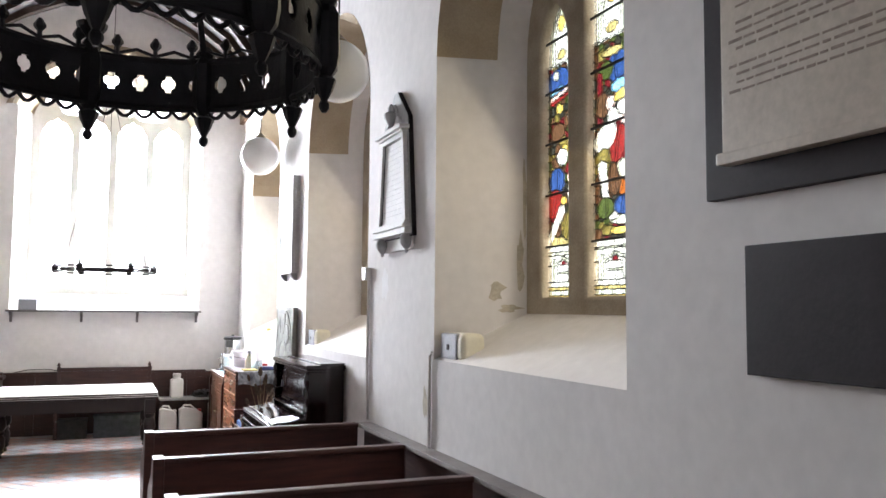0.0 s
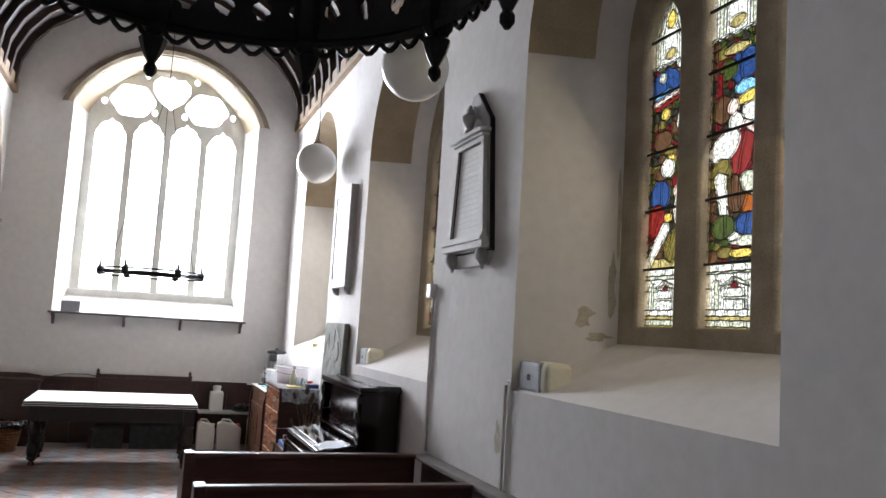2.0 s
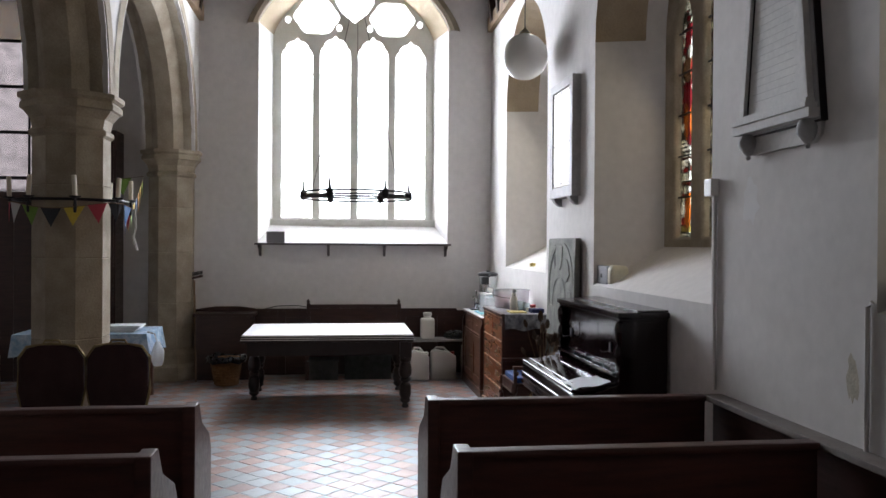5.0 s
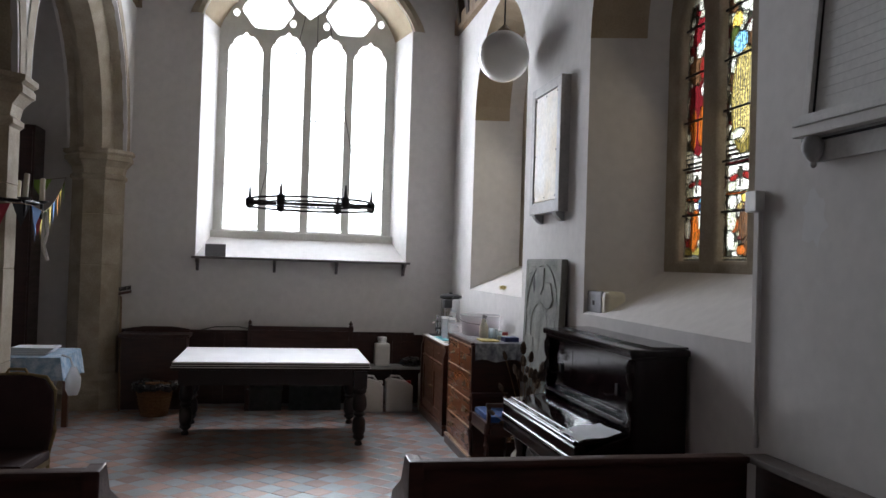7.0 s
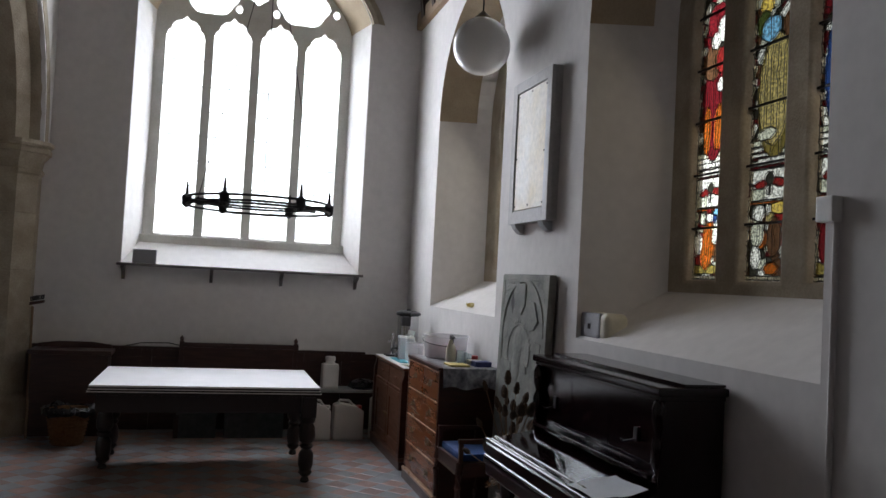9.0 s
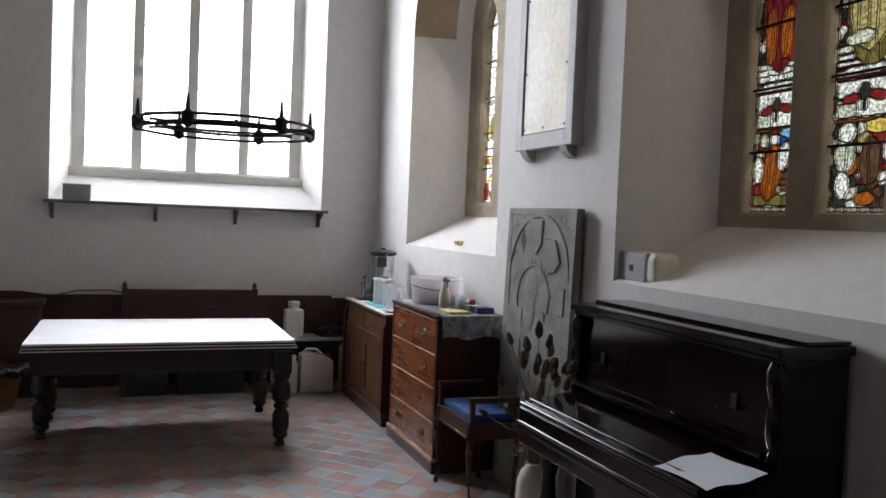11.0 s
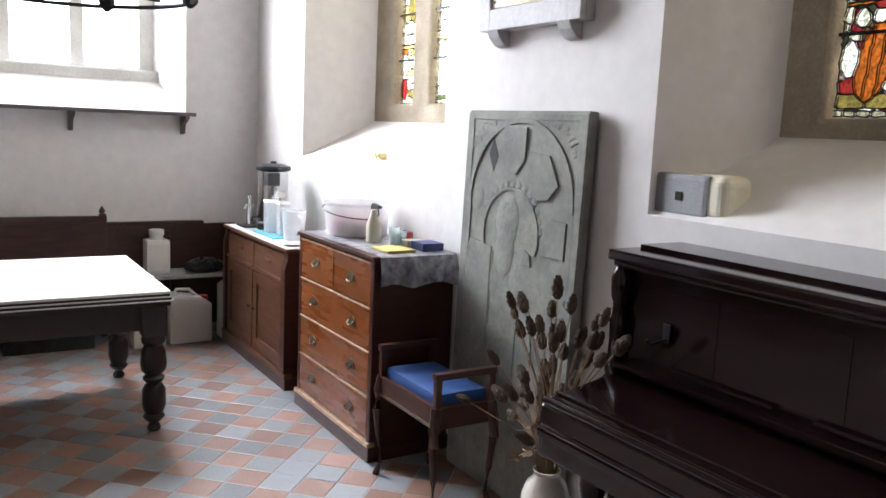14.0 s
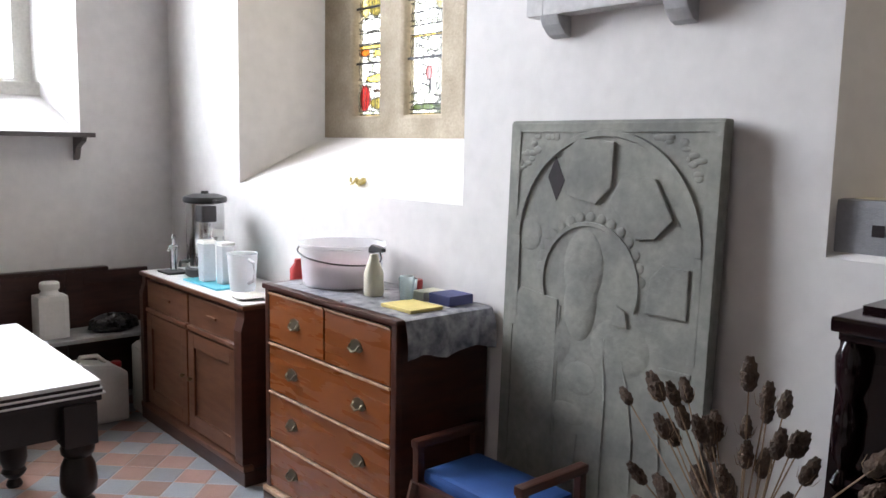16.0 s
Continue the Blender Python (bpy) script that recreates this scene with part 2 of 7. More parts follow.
SHELF = mat("shelf_paint", (0.10, 0.085, 0.085), 0.5, scale=6, amount=0.5, bump=0.08)
DAMP = mat("damp_plaster", (0.50, 0.45, 0.36), 0.9, second=(0.36, 0.33, 0.27), scale=14, fine=70, amount=0.8, bump=0.3)
PALEPATCH = mat("pale_plaster", (0.735, 0.725, 0.72), 0.85, scale=0.9, fine=14, amount=0.2, bump=0.10)
# Stone lightened so that its colour carries the east window's glare.
GLARESTONE = mat("glare_paled_stone", (0.66, 0.65, 0.61), 0.8, second=(0.54, 0.53, 0.48), scale=6, fine=60, amount=0.6, bump=0.2)
TABLETFRAME = mat("tablet_frame", (0.52, 0.51, 0.50), 0.7, second=(0.42, 0.41, 0.41), scale=8, fine=50, amount=0.6, bump=0.06)
GROUND = mat("grass_ground", (0.07, 0.10, 0.04), 0.9, scale=3, amount=0.8, bump=0.3)


# ---- mesh helpers ----
def link(name, bm, material, parent=None, label="", smooth=False, bevel=0.0):
    me = bpy.data.meshes.new(name)
    if bevel:
        bmesh.ops.recalc_face_normals(bm, faces=bm.faces)
        bm.normal_update()
        bmesh.ops.bevel(bm, geom=[e for e in bm.edges if len(e.link_faces) == 2 and e.calc_face_angle(0) > 0.6], offset=bevel,
                        segments=4 if bevel > 0.03 else 2, profile=0.5 if bevel > 0.03 else 0.7, affect='EDGES', clamp_overlap=True)
    bmesh.ops.recalc_face_normals(bm, faces=bm.faces)
    bm.to_mesh(me)
    bm.free()
    for mt in (material if isinstance(material, (list, tuple)) else [material]):
        me.materials.append(mt)
    if smooth:
        for p in me.polygons:
            p.use_smooth = True
        me.set_sharp_from_angle(angle=radians(40))
    ob = new(name, me)
    if parent:
        ob.parent = parent
        ob.matrix_parent_inverse = parent.matrix_basis.inverted() if parent.data is None else Matrix()
    if label:
        ob["label"] = label
    return ob


def part(name, bm, material, parent, label="", smooth=False, bevel=0.0):
    return link(name, bm, material, parent, label, smooth, bevel)


def empty(name, x=0, y=0, z=0, rz=0, label="", category="", group="", kind=""):
    ob = new(name)
    ob.empty_display_size = 0.1
    ob.matrix_world = pose(x, y, z, 0, 0, rz)
    return tagged(ob, label, category, group, kind)


def box(x0, x1, y0, y1, z0, z1, bm=None, m=None):
    bm = bm or bmesh.new()
    vs = [bm.verts.new((x, y, z)) for x in (x0, x1) for y in (y0, y1) for z in (z0, z1)]
    if m is not None:
        for v in vs:
            v.co = m @ v.co
    for f in ((0, 1, 3, 2), (4, 6, 7, 5), (0, 4, 5, 1), (2, 3, 7, 6), (0, 2, 6, 4), (1, 5, 7, 3)):
        bm.faces.new([vs[i] for i in f])
    return bm


def lathe(profile, seg=20, bm=None, m=None, caps=True):
    """Turns (radius, height) pairs about z."""
    bm = bm or bmesh.new()
    rings = []
    for r, z in profile:
        ring = []
        for i in range(seg):
            a = 2 * math.pi * i / seg
            co = Vector((r * math.cos(a), r * math.sin(a), z))
            ring.append(bm.verts.new(m @ co if m is not None else co))
        rings.append(ring)
    for a, b in zip(rings, rings[1:]):
        for i in range(seg):
            bm.faces.new((a[i], a[(i + 1) % seg], b[(i + 1) % seg], b[i]))
    if caps:
        bm.faces.new(rings[0][::-1])
        bm.faces.new(rings[-1])
    return bm


def tube(points, r, seg=8, bm=None, closed=False):
    """A round bar along points; r may be one radius or one for each point."""
    bm = bm or bmesh.new()
    pts = [Vector(p) for p in points]
    rs = r if isinstance(r, (list, tuple)) else [r] * len(pts)
    rings = []
    n = len(pts)
    for i, p in enumerate(pts):
        a = pts[(i - 1) % n] if closed or i > 0 else p
        b = pts[(i + 1) % n] if closed or i < n - 1 else p
        d = (b - a).normalized()
        side = d.cross(Vector((0, 0, 1)))
        if side.length < 0.05:
            side = d.cross(Vector((1, 0, 0)))
        side.normalize()
        up = side.cross(d)
        rings.append([bm.verts.new(p + rs[i] * (math.cos(t) * side + math.sin(t) * up)) for t in (2 * math.pi * k / seg for k in range(seg))])
    for i in range(n if closed else n - 1):
        a, b = rings[i], rings[(i + 1) % n]
        for k in range(seg):
            bm.faces.new((a[k], a[(k + 1) % seg], b[(k + 1) % seg], b[k]))
    if not closed:
        bm.faces.new(rings[0][::-1])
        bm.faces.new(rings[-1])
    return bm


def prism(outline, d0, d1, axis, bm=None):
    """A flat outline given thickness along an axis: 'x' takes (y, z), 'y' takes (x, z), 'z' takes (x, y)."""
    bm = bm or bmesh.new()

    def at(p, d):
        return {'x': (d, p[0], p[1]), 'y': (p[0], d, p[1]), 'z': (p[0], p[1], d)}[axis]
    a = [bm.verts.new(at(p, d0)) for p in outline]
    b = [bm.verts.new(at(p, d1)) for p in outline]
    n = len(outline)
    bm.faces.new(a)
    bm.faces.new(b[::-1])
    for i in range(n):
        bm.faces.new((a[i], b[i], b[(i + 1) % n], a[(i + 1) % n]))
    return bm


def pierced(splines, half, bevel=0.0):
    """A plate with holes from closed outlines: the first is the rim, the rest are cut out. Lies in local x, y. Returns a bmesh."""
    cu = bpy.data.curves.new("outline", 'CURVE')
    cu.dimensions, cu.fill_mode, cu.extrude, cu.bevel_depth, cu.bevel_resolution = '2D', 'BOTH', half, bevel, 1
    for pts in splines:
        sp = cu.splines.new('POLY')
        sp.points.add(len(pts) - 1)
        for q, p in zip(sp.points, pts):
            q.co = (p[0], p[1], 0, 1)
        sp.use_cyclic_u = True
    ob = bpy.data.objects.new("outline", cu)
    scene.collection.objects.link(ob)
    me = bpy.data.meshes.new_from_object(ob.evaluated_get(bpy.context.evaluated_depsgraph_get()))
    bm = bmesh.new()
    bm.from_mesh(me)
    bpy.data.objects.remove(ob)
    bpy.data.curves.remove(cu)
    bpy.data.meshes.remove(me)
    return bm


def pointed(u0, u1, spring, rise, n=10):
    """The curve of a pointed arch from u0 up and over to u1 (two arcs)."""
    c, h = (u0 + u1) / 2, (u1 - u0) / 2
    r = (h * h + rise * rise) / (2 * h)
    end = math.atan2(rise, r - h)
    left = [(u0 + r - r * math.cos(end * i / n), spring + r * math.sin(end * i / n)) for i in range(n + 1)]
    return left + [(2 * c - u, z) for u, z in left[-2::-1]]


def flat_arch(u0, u1, spring, rise, n=12, p=2.0, q=0.75):
    c, h = (u0 + u1) / 2, (u1 - u0) / 2
    out = []
    for i in range(2 * n + 1):
        s = -1 + i / n
        s = math.sin(s * math.pi / 2)
        out.append((c + h * s, spring + rise * max(0.0, 1 - abs(s) ** p) ** q))
    return out


def holed_wall(at, u0, u1, z0, z1, holes, depth, top=None):
    """A thick wall with openings. at(u, d, z) gives the place; each hole is (inner outline, outer outline), from one foot
    over the arch to the other, left to right."""
    bm = bmesh.new()

    def face(*pts):
        bm.faces.new([bm.verts.new(at(*p)) for p in pts])
    for d, side in ((0, 0), (depth, 1)):
        u = u0
        for hole in holes:
            o = hole[side]
            if o[0][0] - u > 1e-4:
                face((u, d, z0), (o[0][0], d, z0), (o[0][0], d, z1), (u, d, z1))
            if o[0][1] > z0 + 1e-4:
                face((o[0][0], d, z0), (o[-1][0], d, z0), (o[-1][0], d, o[-1][1]), (o[0][0], d, o[0][1]))
            for a, b in zip(o, o[1:]):
                if abs(a[0] - b[0]) > 1e-5:
                    face((a[0], d, a[1]), (b[0], d, b[1]), (b[0], d, z1), (a[0], d, z1))
            u = o[-1][0]
        if u1 - u > 1e-4:
            face((u, d, z0), (u1, d, z0), (u1, d, z1), (u, d, z1))
    for hole in holes:
        i, o = hole[0], hole[1]
        for k in range(len(i) - 1):
            face((*i[k][:1], 0, i[k][1]), (i[k + 1][0], 0, i[k + 1][1]), (o[k + 1][0], depth, o[k + 1][1]), (o[k][0], depth, o[k][1]))
        if i[0][1] > z0 + 1e-4:
            face((i[0][0], 0, i[0][1]), (i[-1][0], 0, i[-1][1]), (o[-1][0], depth, o[-1][1]), (o[0][0], depth, o[0][1]))
    for u in (u0, u1):
        face((u, 0, z0), (u, depth, z0), (u, depth, z1), (u, 0, z1))
    face((u0, 0, z1), (u1, 0, z1), (u1, depth, z1), (u0, depth, z1))
    bmesh.ops.remove_doubles(bm, verts=bm.verts, dist=0.0005)
    return bm


def patch(name, outline, d0, d1, axis, material, label):
    return tagged(link(name, prism(outline, d0, d1, axis), material), label, "patch", kind="structure")

# ---- plan ----
SX, EY, NX, WY = 2.24, 12.82, -1.42, -3.0     # inner faces: south wall, east wall, arcade, west wall
PLATE = 4.47                                   # wall plate height
AISLE = -5.0

window_light("east_daylight", (0.49, 13.37, 3.52), (0.49, 8, 3.52), 1.98, 3.05, 430)
window_light("aisle_daylight", (-3.75, 13.7, 3.4), (-3.75, 0, 1.4), 1.1, 2.2, 22)
for wy in (4.33, 7.62, 10.93):
    window_light("south_daylight", (2.76, wy, 2.6), (0.5, wy, 1.2), 1.3, 1.7, 3 if wy < 10 else 7, (1.0, 0.84, 0.56) if wy < 10 else (1.0, 0.93, 0.78))


def sky_sheet(name, bm, strength, color=(0.93, 0.97, 1.0)):
    m = bpy.data.materials.new(name)
    m.use_nodes = True
    n = m.node_tree.nodes
    n.remove(n["Principled BSDF"])
    e = n.new("ShaderNodeEmission")
    e.inputs[0].default_value, e.inputs[1].default_value = (*color, 1), strength
    m.node_tree.links.new(e.outputs[0], n["Material Output"].inputs[0])
    return tagged(link(name, bm, m), "bright white overcast sky beyond the windows", "sky", kind="structure")


# overcast sky seen through the windows
sky_sheet("backdrop", box(-14, 14, 24.0, 24.1, -0.6, 14), 5.0)
sky_sheet("backdrop", box(14.0, 14.1, -8, 24, -0.6, 14), 1.2)

# floor bed, ground outside
tagged(link("ground", box(-400, 400, -400, 400, -0.9, -0.6), GROUND), "rough grass round the church", "ground", kind="structure")
floor = tagged(link("floor", box(AISLE - 0.1, SX + 0.6, WY - 0.6, EY + 0.6, -0.3, -0.0025), FLOORBED), "tiled church floor in red and blue-grey quarries", "floor", kind="structure")

# south wall with three arched recesses
RECESS = []      # (y0, y1, sill)
for y0, y1, sill in ((3.40, 5.285, 1.40), (6.60, 8.57, 1.335), (9.985, 11.86, 1.377)):
    RECESS.append((y0, y1, sill))
SPRING, RISE, DEPTH = 3.20, 1.02, 0.68
SPLAY = (0.15, 0.19, 0.13)


def recess_holes():
    out = []
    for (y0, y1, sill), e in zip(RECESS, SPLAY):
        inner = [(y0, sill)] + pointed(y0, y1, SPRING, RISE) + [(y1, sill)]
        outer = [(y0 + e, 1.735)] + pointed(y0 + e, y1 - e, SPRING, RISE - 0.12) + [(y1 - e, 1.735)]
        out.append((inner, outer))
    return out


wall_south = tagged(link("wall_south", holed_wall(lambda u, d, z: (SX + d, u, z), WY - 0.6, EY, 0, PLATE + 0.3, recess_holes(), DEPTH), PLASTER),
                    "off-white limewashed plaster wall with deep arched window recesses", "wall", kind="structure")

# stone rear arches of the recesses
for (y0, y1, sill), e in zip(RECESS, SPLAY):
    bm = bmesh.new()
    inset = e * 0.36 / DEPTH + 0.006
    a = pointed(y0, y1, SPRING, RISE, 10)
    b = pointed(y0 + inset, y1 - inset, SPRING, RISE - 0.070, 10)
    c = (y0 + y1) / 2
    rows = []
    for (ya, za), (yb, zb) in zip(a, b):
        k = 0.006
        ins = lambda yy, zz: (yy + (c - yy) * k, zz - k * 0.6)
        pa, pb = ins(ya, za), ins(yb, zb)
        rows.append((bm.verts.new((SX - 0.002, *pa)), bm.verts.new((SX + 0.36, *pb))))
    for p, q in zip(rows, rows[1:]):
        bm.faces.new((p[0], q[0], q[1], p[1]))
    tagged(link("trim", bm, BUFF), "bare buff stone rear arch of a window recess", "stone arch", group="rear arches", kind="structure")

# east wall
WIN0, WIN1, EDEPTH = -0.70, 1.68, 0.62
inner = [(WIN0, 1.645)] + flat_arch(WIN0, WIN1, 4.38, 0.80) + [(WIN1, 1.645)]
outer = [(-0.49, 2.03)] + flat_arch(-0.49, 1.47, 4.33, 0.74) + [(1.47, 2.03)]
wall_east = tagged(link("wall_east", holed_wall(lambda u, d, z: (u, EY + d, z), NX - 0.6, SX + DEPTH, 0, 6.6, [(inner, outer)], EDEPTH), PLASTER),
                   "off-white plaster end wall with one large traceried window", "wall", kind="structure")

# arcade wall on two arches
ARCHES = ((5.72, 8.76), (9.32, 12.42))
holes = [([*pointed(a - 0.14, b + 0.14, 2.74, 1.55)], [*pointed(a - 0.14, b + 0.14, 2.74, 1.55)]) for a, b in ARCHES]
wall_north = tagged(link("wall_north", holed_wall(lambda u, d, z: (NX - d, u, z), WY - 0.6, EY, 2.74, PLATE + 0.3, holes, 0.6), PLASTER),
                    "plastered arcade wall above two pointed stone arches", "wall", kind="structure")
tagged(link("wall_north_west", box(NX - 0.6, NX, WY - 0.6, 5.1, 0, 2.74), PLASTER), "unseen plain plaster wall that shuts out light from the west behind the pews", "wall", kind="structure")
# Unseen closing wall, full height to keep sky light out from behind.
tagged(link("wall_west_blocker", box(AISLE - 0.6, SX + DEPTH, WY - 0.6, WY, 0, 6.6), PLASTER), "unseen plain plaster wall that shuts out light from the west", "wall", kind="structure")
tagged(link("wall_aisle", box(AISLE - 0.6, AISLE, WY, EY + 0.6, 0, 4.9), PLASTER), "plain plaster aisle wall", "wall", kind="structure")
ih = [(-4.35, 2.2)] + pointed(-4.35, -3.1, 4.1, 0.6) + [(-3.1, 2.2)]
oh = [(-4.25, 2.3)] + pointed(-4.25, -3.2, 4.1, 0.5) + [(-3.2, 2.3)]
tagged(link("wall_aisle_east", holed_wall(lambda u, d, z: (u, EY + d, z), AISLE, NX - 0.6, 0, 4.9, [(ih, oh)], 0.5), PLASTER), "plain plaster aisle end wall with a leaded window", "wall", kind="structure")
tagged(link("ceiling_aisle", box(AISLE - 0.6, NX - 0.3, WY - 0.6, EY + 0.6, 4.75, 4.9), ROOFBOARD), "dark boarded aisle ceiling", "ceiling", kind="structure")

# arch stones
for a, b in ARCHES:
    bm = bmesh.new()
    c = (a + b) / 2
    prof = [(0.30, -0.006), (0.17, -0.006), (0.13, 0.05), (0.13, 0.13), (0.02, 0.20), (0.0, 0.22), (0.0, 0.40), (0.02, 0.42), (0.13, 0.49), (0.13, 0.56), (0.17, 0.606), (0.30, 0.606)]
    rows = []
    for (o, d) in prof:
        rows.append([bm.verts.new((NX - d, y, z)) for y, z in pointed(a - o, b + o, 2.74, 1.41 + o, 14)])
    for p, q in zip(rows, rows[1:]):
        for i in range(len(p) - 1):
            bm.faces.new((p[i], p[i + 1], q[i + 1], q[i]))
    tagged(link("trim", bm, STONE, smooth=True), "moulded grey-brown stone arcade arch", "stone arch", group="arcade arches", kind="structure")


def pillar(name, y, half=False):
    prof = [(0.40, 0), (0.40, 0.16), (0.36, 0.20), (0.33, 0.30), (0.275, 0.36), *[(r, z + d) for z in (0.92, 1.52, 2.06) for r, d in ((0.275, -0.005), (0.268, 0.0), (0.275, 0.005))], (0.275, 2.42), (0.30, 2.44), (0.30, 2.47), (0.275, 2.49),
            (0.29, 2.56), (0.34, 2.62), (0.36, 2.63), (0.36, 2.67), (0.345, 2.69), (0.375, 2.71), (0.375, 2.745)]
    m = Matrix.Translation((NX - 0.3, y, 0)) @ pose(0, 0, 0, 0, 0, 22.5)
    return tagged(link(name, lathe(prof, 8, m=m), STONE, bevel=0.002), "octagonal grey-brown stone pillar with a moulded capital", "pillar", group="arcade pillars", kind="structure")


pillar("pillar", 9.04)
pillar("pillar", 5.44)
pillar("pillar", 12.76)

# roof
HALF = (SX - NX) / 2
CX = (SX + NX) / 2
PROFILE = [(0, 0), (0.04, 0.30), (0.16, 0.56), (0.36, 0.81), (0.76, 1.09), (1.20, 1.31), (HALF, 1.46)]
prof = [(NX + a, PLATE + b) for a, b in PROFILE] + [(SX - a, PLATE + b) for a, b in PROFILE[-2::-1]]
bm = bmesh.new()
for d, flip in ((0.0, 0), (0.12, 1)):
    rows = [[bm.verts.new((x + (d if x > CX else -d if x < CX else 0), y, z + d)) for x, z in prof] for y in (WY - 0.6, EY + 0.3)]
    for i in range(len(prof) - 1):
        bm.faces.new((rows[0][i], rows[1][i], rows[1][i + 1], rows[0][i + 1]))
tagged(link("ceiling", bm, ROOFBOARD), "dark timber roof ceiling of arched form", "ceiling", kind="structure")
for x0, x1 in ((NX - 0.05, NX + 0.06), (SX - 0.06, SX + 0.05)):
    tagged(link("trim", box(x0, x1, WY, EY, PLATE - 0.10, PLATE + 0.08), PLATEWOOD, bevel=0.01), "brown oak wall plate along the wall head", "wall plate", kind="structure")

# rafters with paler plaster showing between them
for i in range(26):
    y = EY - 0.35 - 0.42 * i
    for sgn in (-1, 1):
        pts = [((NX + a) if sgn < 0 else (SX - a), PLATE + b) for a, b in PROFILE]
        bm = bmesh.new()
        rows = []
        for k, (x, z) in enumerate(pts):
            dx = (0.07 if sgn < 0 else -0.07)
            rows.append([bm.verts.new((x, y, z)), bm.verts.new((x, y + 0.1, z)), bm.verts.new((x + dx, y + 0.1, z - 0.045)), bm.verts.new((x + dx, y, z - 0.045))])
        for p, q in zip(rows, rows[1:]):
            for e in range(4):
                bm.faces.new((p[e], p[(e + 1) % 4], q[(e + 1) % 4], q[e]))
        tagged(link("rafter", bm, RAFTER), "curved brown oak roof rafter", "rafter", group="roof rafters", kind="structure")


# ---- windows ----
def outline_light(u0, u1, z0, top, rise):
    return [(u0, z0)] + pointed(u0, u1, top - rise, rise, 6) + [(u1, z0)]


def circle(u, z, ru, rz, n=14, lobes=0, amp=0.0, turn=0.0):
    return [(u + ru * (1 + amp * math.cos(lobes * (a + turn))) * math.cos(a), z + rz * (1 + amp * math.cos(lobes * (a + turn))) * math.sin(a)) for a in (2 * math.pi * k / n for k in range(n))]


def cusped(u0, u1, z0, top):
    """A light with a cusped head."""
    h, c = (u1 - u0) / 2, (u0 + u1) / 2
    s = top - h * 1.15
    left = [(u0, z0), (u0, s), (u0 + 0.10 * h, s + 0.28 * h), (u0 + 0.26 * h, s + 0.42 * h), (u0 + 0.30 * h, s + 0.62 * h), (u0 + 0.55 * h, s + 0.86 * h), (c - 0.22 * h, s + 0.90 * h), (c, top)]
    return left + [(2 * c - u, z) for u, z in left[-2::-1]]


def to_east(bm, y):
    bmesh.ops.transform(bm, matrix=Matrix(((1, 0, 0, 0), (0, 0, 1, y), (0, 1, 0, 0), (0, 0, 0, 1))), verts=bm.verts)
    return bm


def to_south(bm, x):
    bmesh.ops.transform(bm, matrix=Matrix(((0, 0, 1, x), (1, 0, 0, 0), (0, 1, 0, 0), (0, 0, 0, 1))), verts=bm.verts)
    return bm


CLEAR = pane("clear_glass", (0.93, 0.95, 0.95), 0.93)
OBSCURED = pane("obscured_glass", (0.29, 0.265, 0.27), 0.8)
GY, GC, GH, GB = 13.30, 0.49, 0.985, 1.97
window_1 = empty("window_1", GC, GY, GB, label="four-light stone traceried church window with clear glass", category="window", kind="structure")
PITCH = 2 * GH / 4
rim = [(GC - GH - 0.16, GB - 0.12)] + flat_arch(GC - GH - 0.16, GC + GH + 0.16, 4.36, 0.84) + [(GC + GH + 0.16, GB - 0.12)]
cut = [cusped(GC - GH + PITCH * i + 0.042, GC - GH + PITCH * (i + 1) - 0.042, GB, 4.33 + (0.04 if i in (1, 2) else 0)) for i in range(4)]
cut += [circle(GC - PITCH, 4.60, 0.29, 0.235, 24, 6, 0.06), circle(GC + PITCH, 4.60, 0.29, 0.235, 24, 6, 0.06)]
cut += [[(GC, 4.53), (GC + 0.17, 4.66), (GC + 0.255, 4.80), (GC + 0.25, 4.92), (GC + 0.17, 5.0), (GC + 0.05, 4.985), (GC, 5.03), (GC - 0.05, 4.985), (GC - 0.17, 5.0), (GC - 0.25, 4.92), (GC - 0.255, 4.80), (GC - 0.17, 4.66)]]
for u, z in ((0.20, 4.47), (0.86, 4.55), (0.33, 4.99)):
    for sg in (-1, 1):
        cut.append(circle(GC + sg * u, z, 0.045, 0.055, 8))
bm = to_east(pierced([rim] + cut, 0.045, 0.005), GY)
part("tracery", bm, GLARESTONE, window_1, "weathered stone mullions and cusped tracery, window glare in their colour")
part("glazing", box(GC - GH - 0.1, GC + GH + 0.1, GY + 0.02, GY + 0.026, GB - 0.02, 5.1), CLEAR, window_1, "clear leaded glass").visible_shadow = False
for i in range(4):
    u0, u1 = GC - GH + PITCH * i + 0.042, GC - GH + PITCH * (i + 1) - 0.042
    bm = bmesh.new()
    for k in range(1, 9):
        z = GB + k * 0.27
        box(u0, u1, GY + 0.008, GY + 0.016, z - 0.004, z + 0.004, bm)
    part("saddle_bars", bm, LEAD, window_1)
part("sill", box(GC - GH - 0.14, GC + GH + 0.14, GY - 0.12, GY + 0.05, GB - 0.10, GB - 0.015), GLARESTONE, window_1, "greenish weathered stone sill, window glare in its colour", bevel=0.01)

# hood moulding over the opening
bm = bmesh.new()
rows = []
for o, d in ((0.0, 0.03), (0.0, -0.05), (0.05, -0.075), (0.12, -0.045), (0.14, 0.01)):
    rows.append([bm.verts.new((x, EY + d, z)) for x, z in flat_arch(WIN0 - 0.012 - o, WIN1 + 0.012 + o, 4.36, 0.83 + o, 14)])
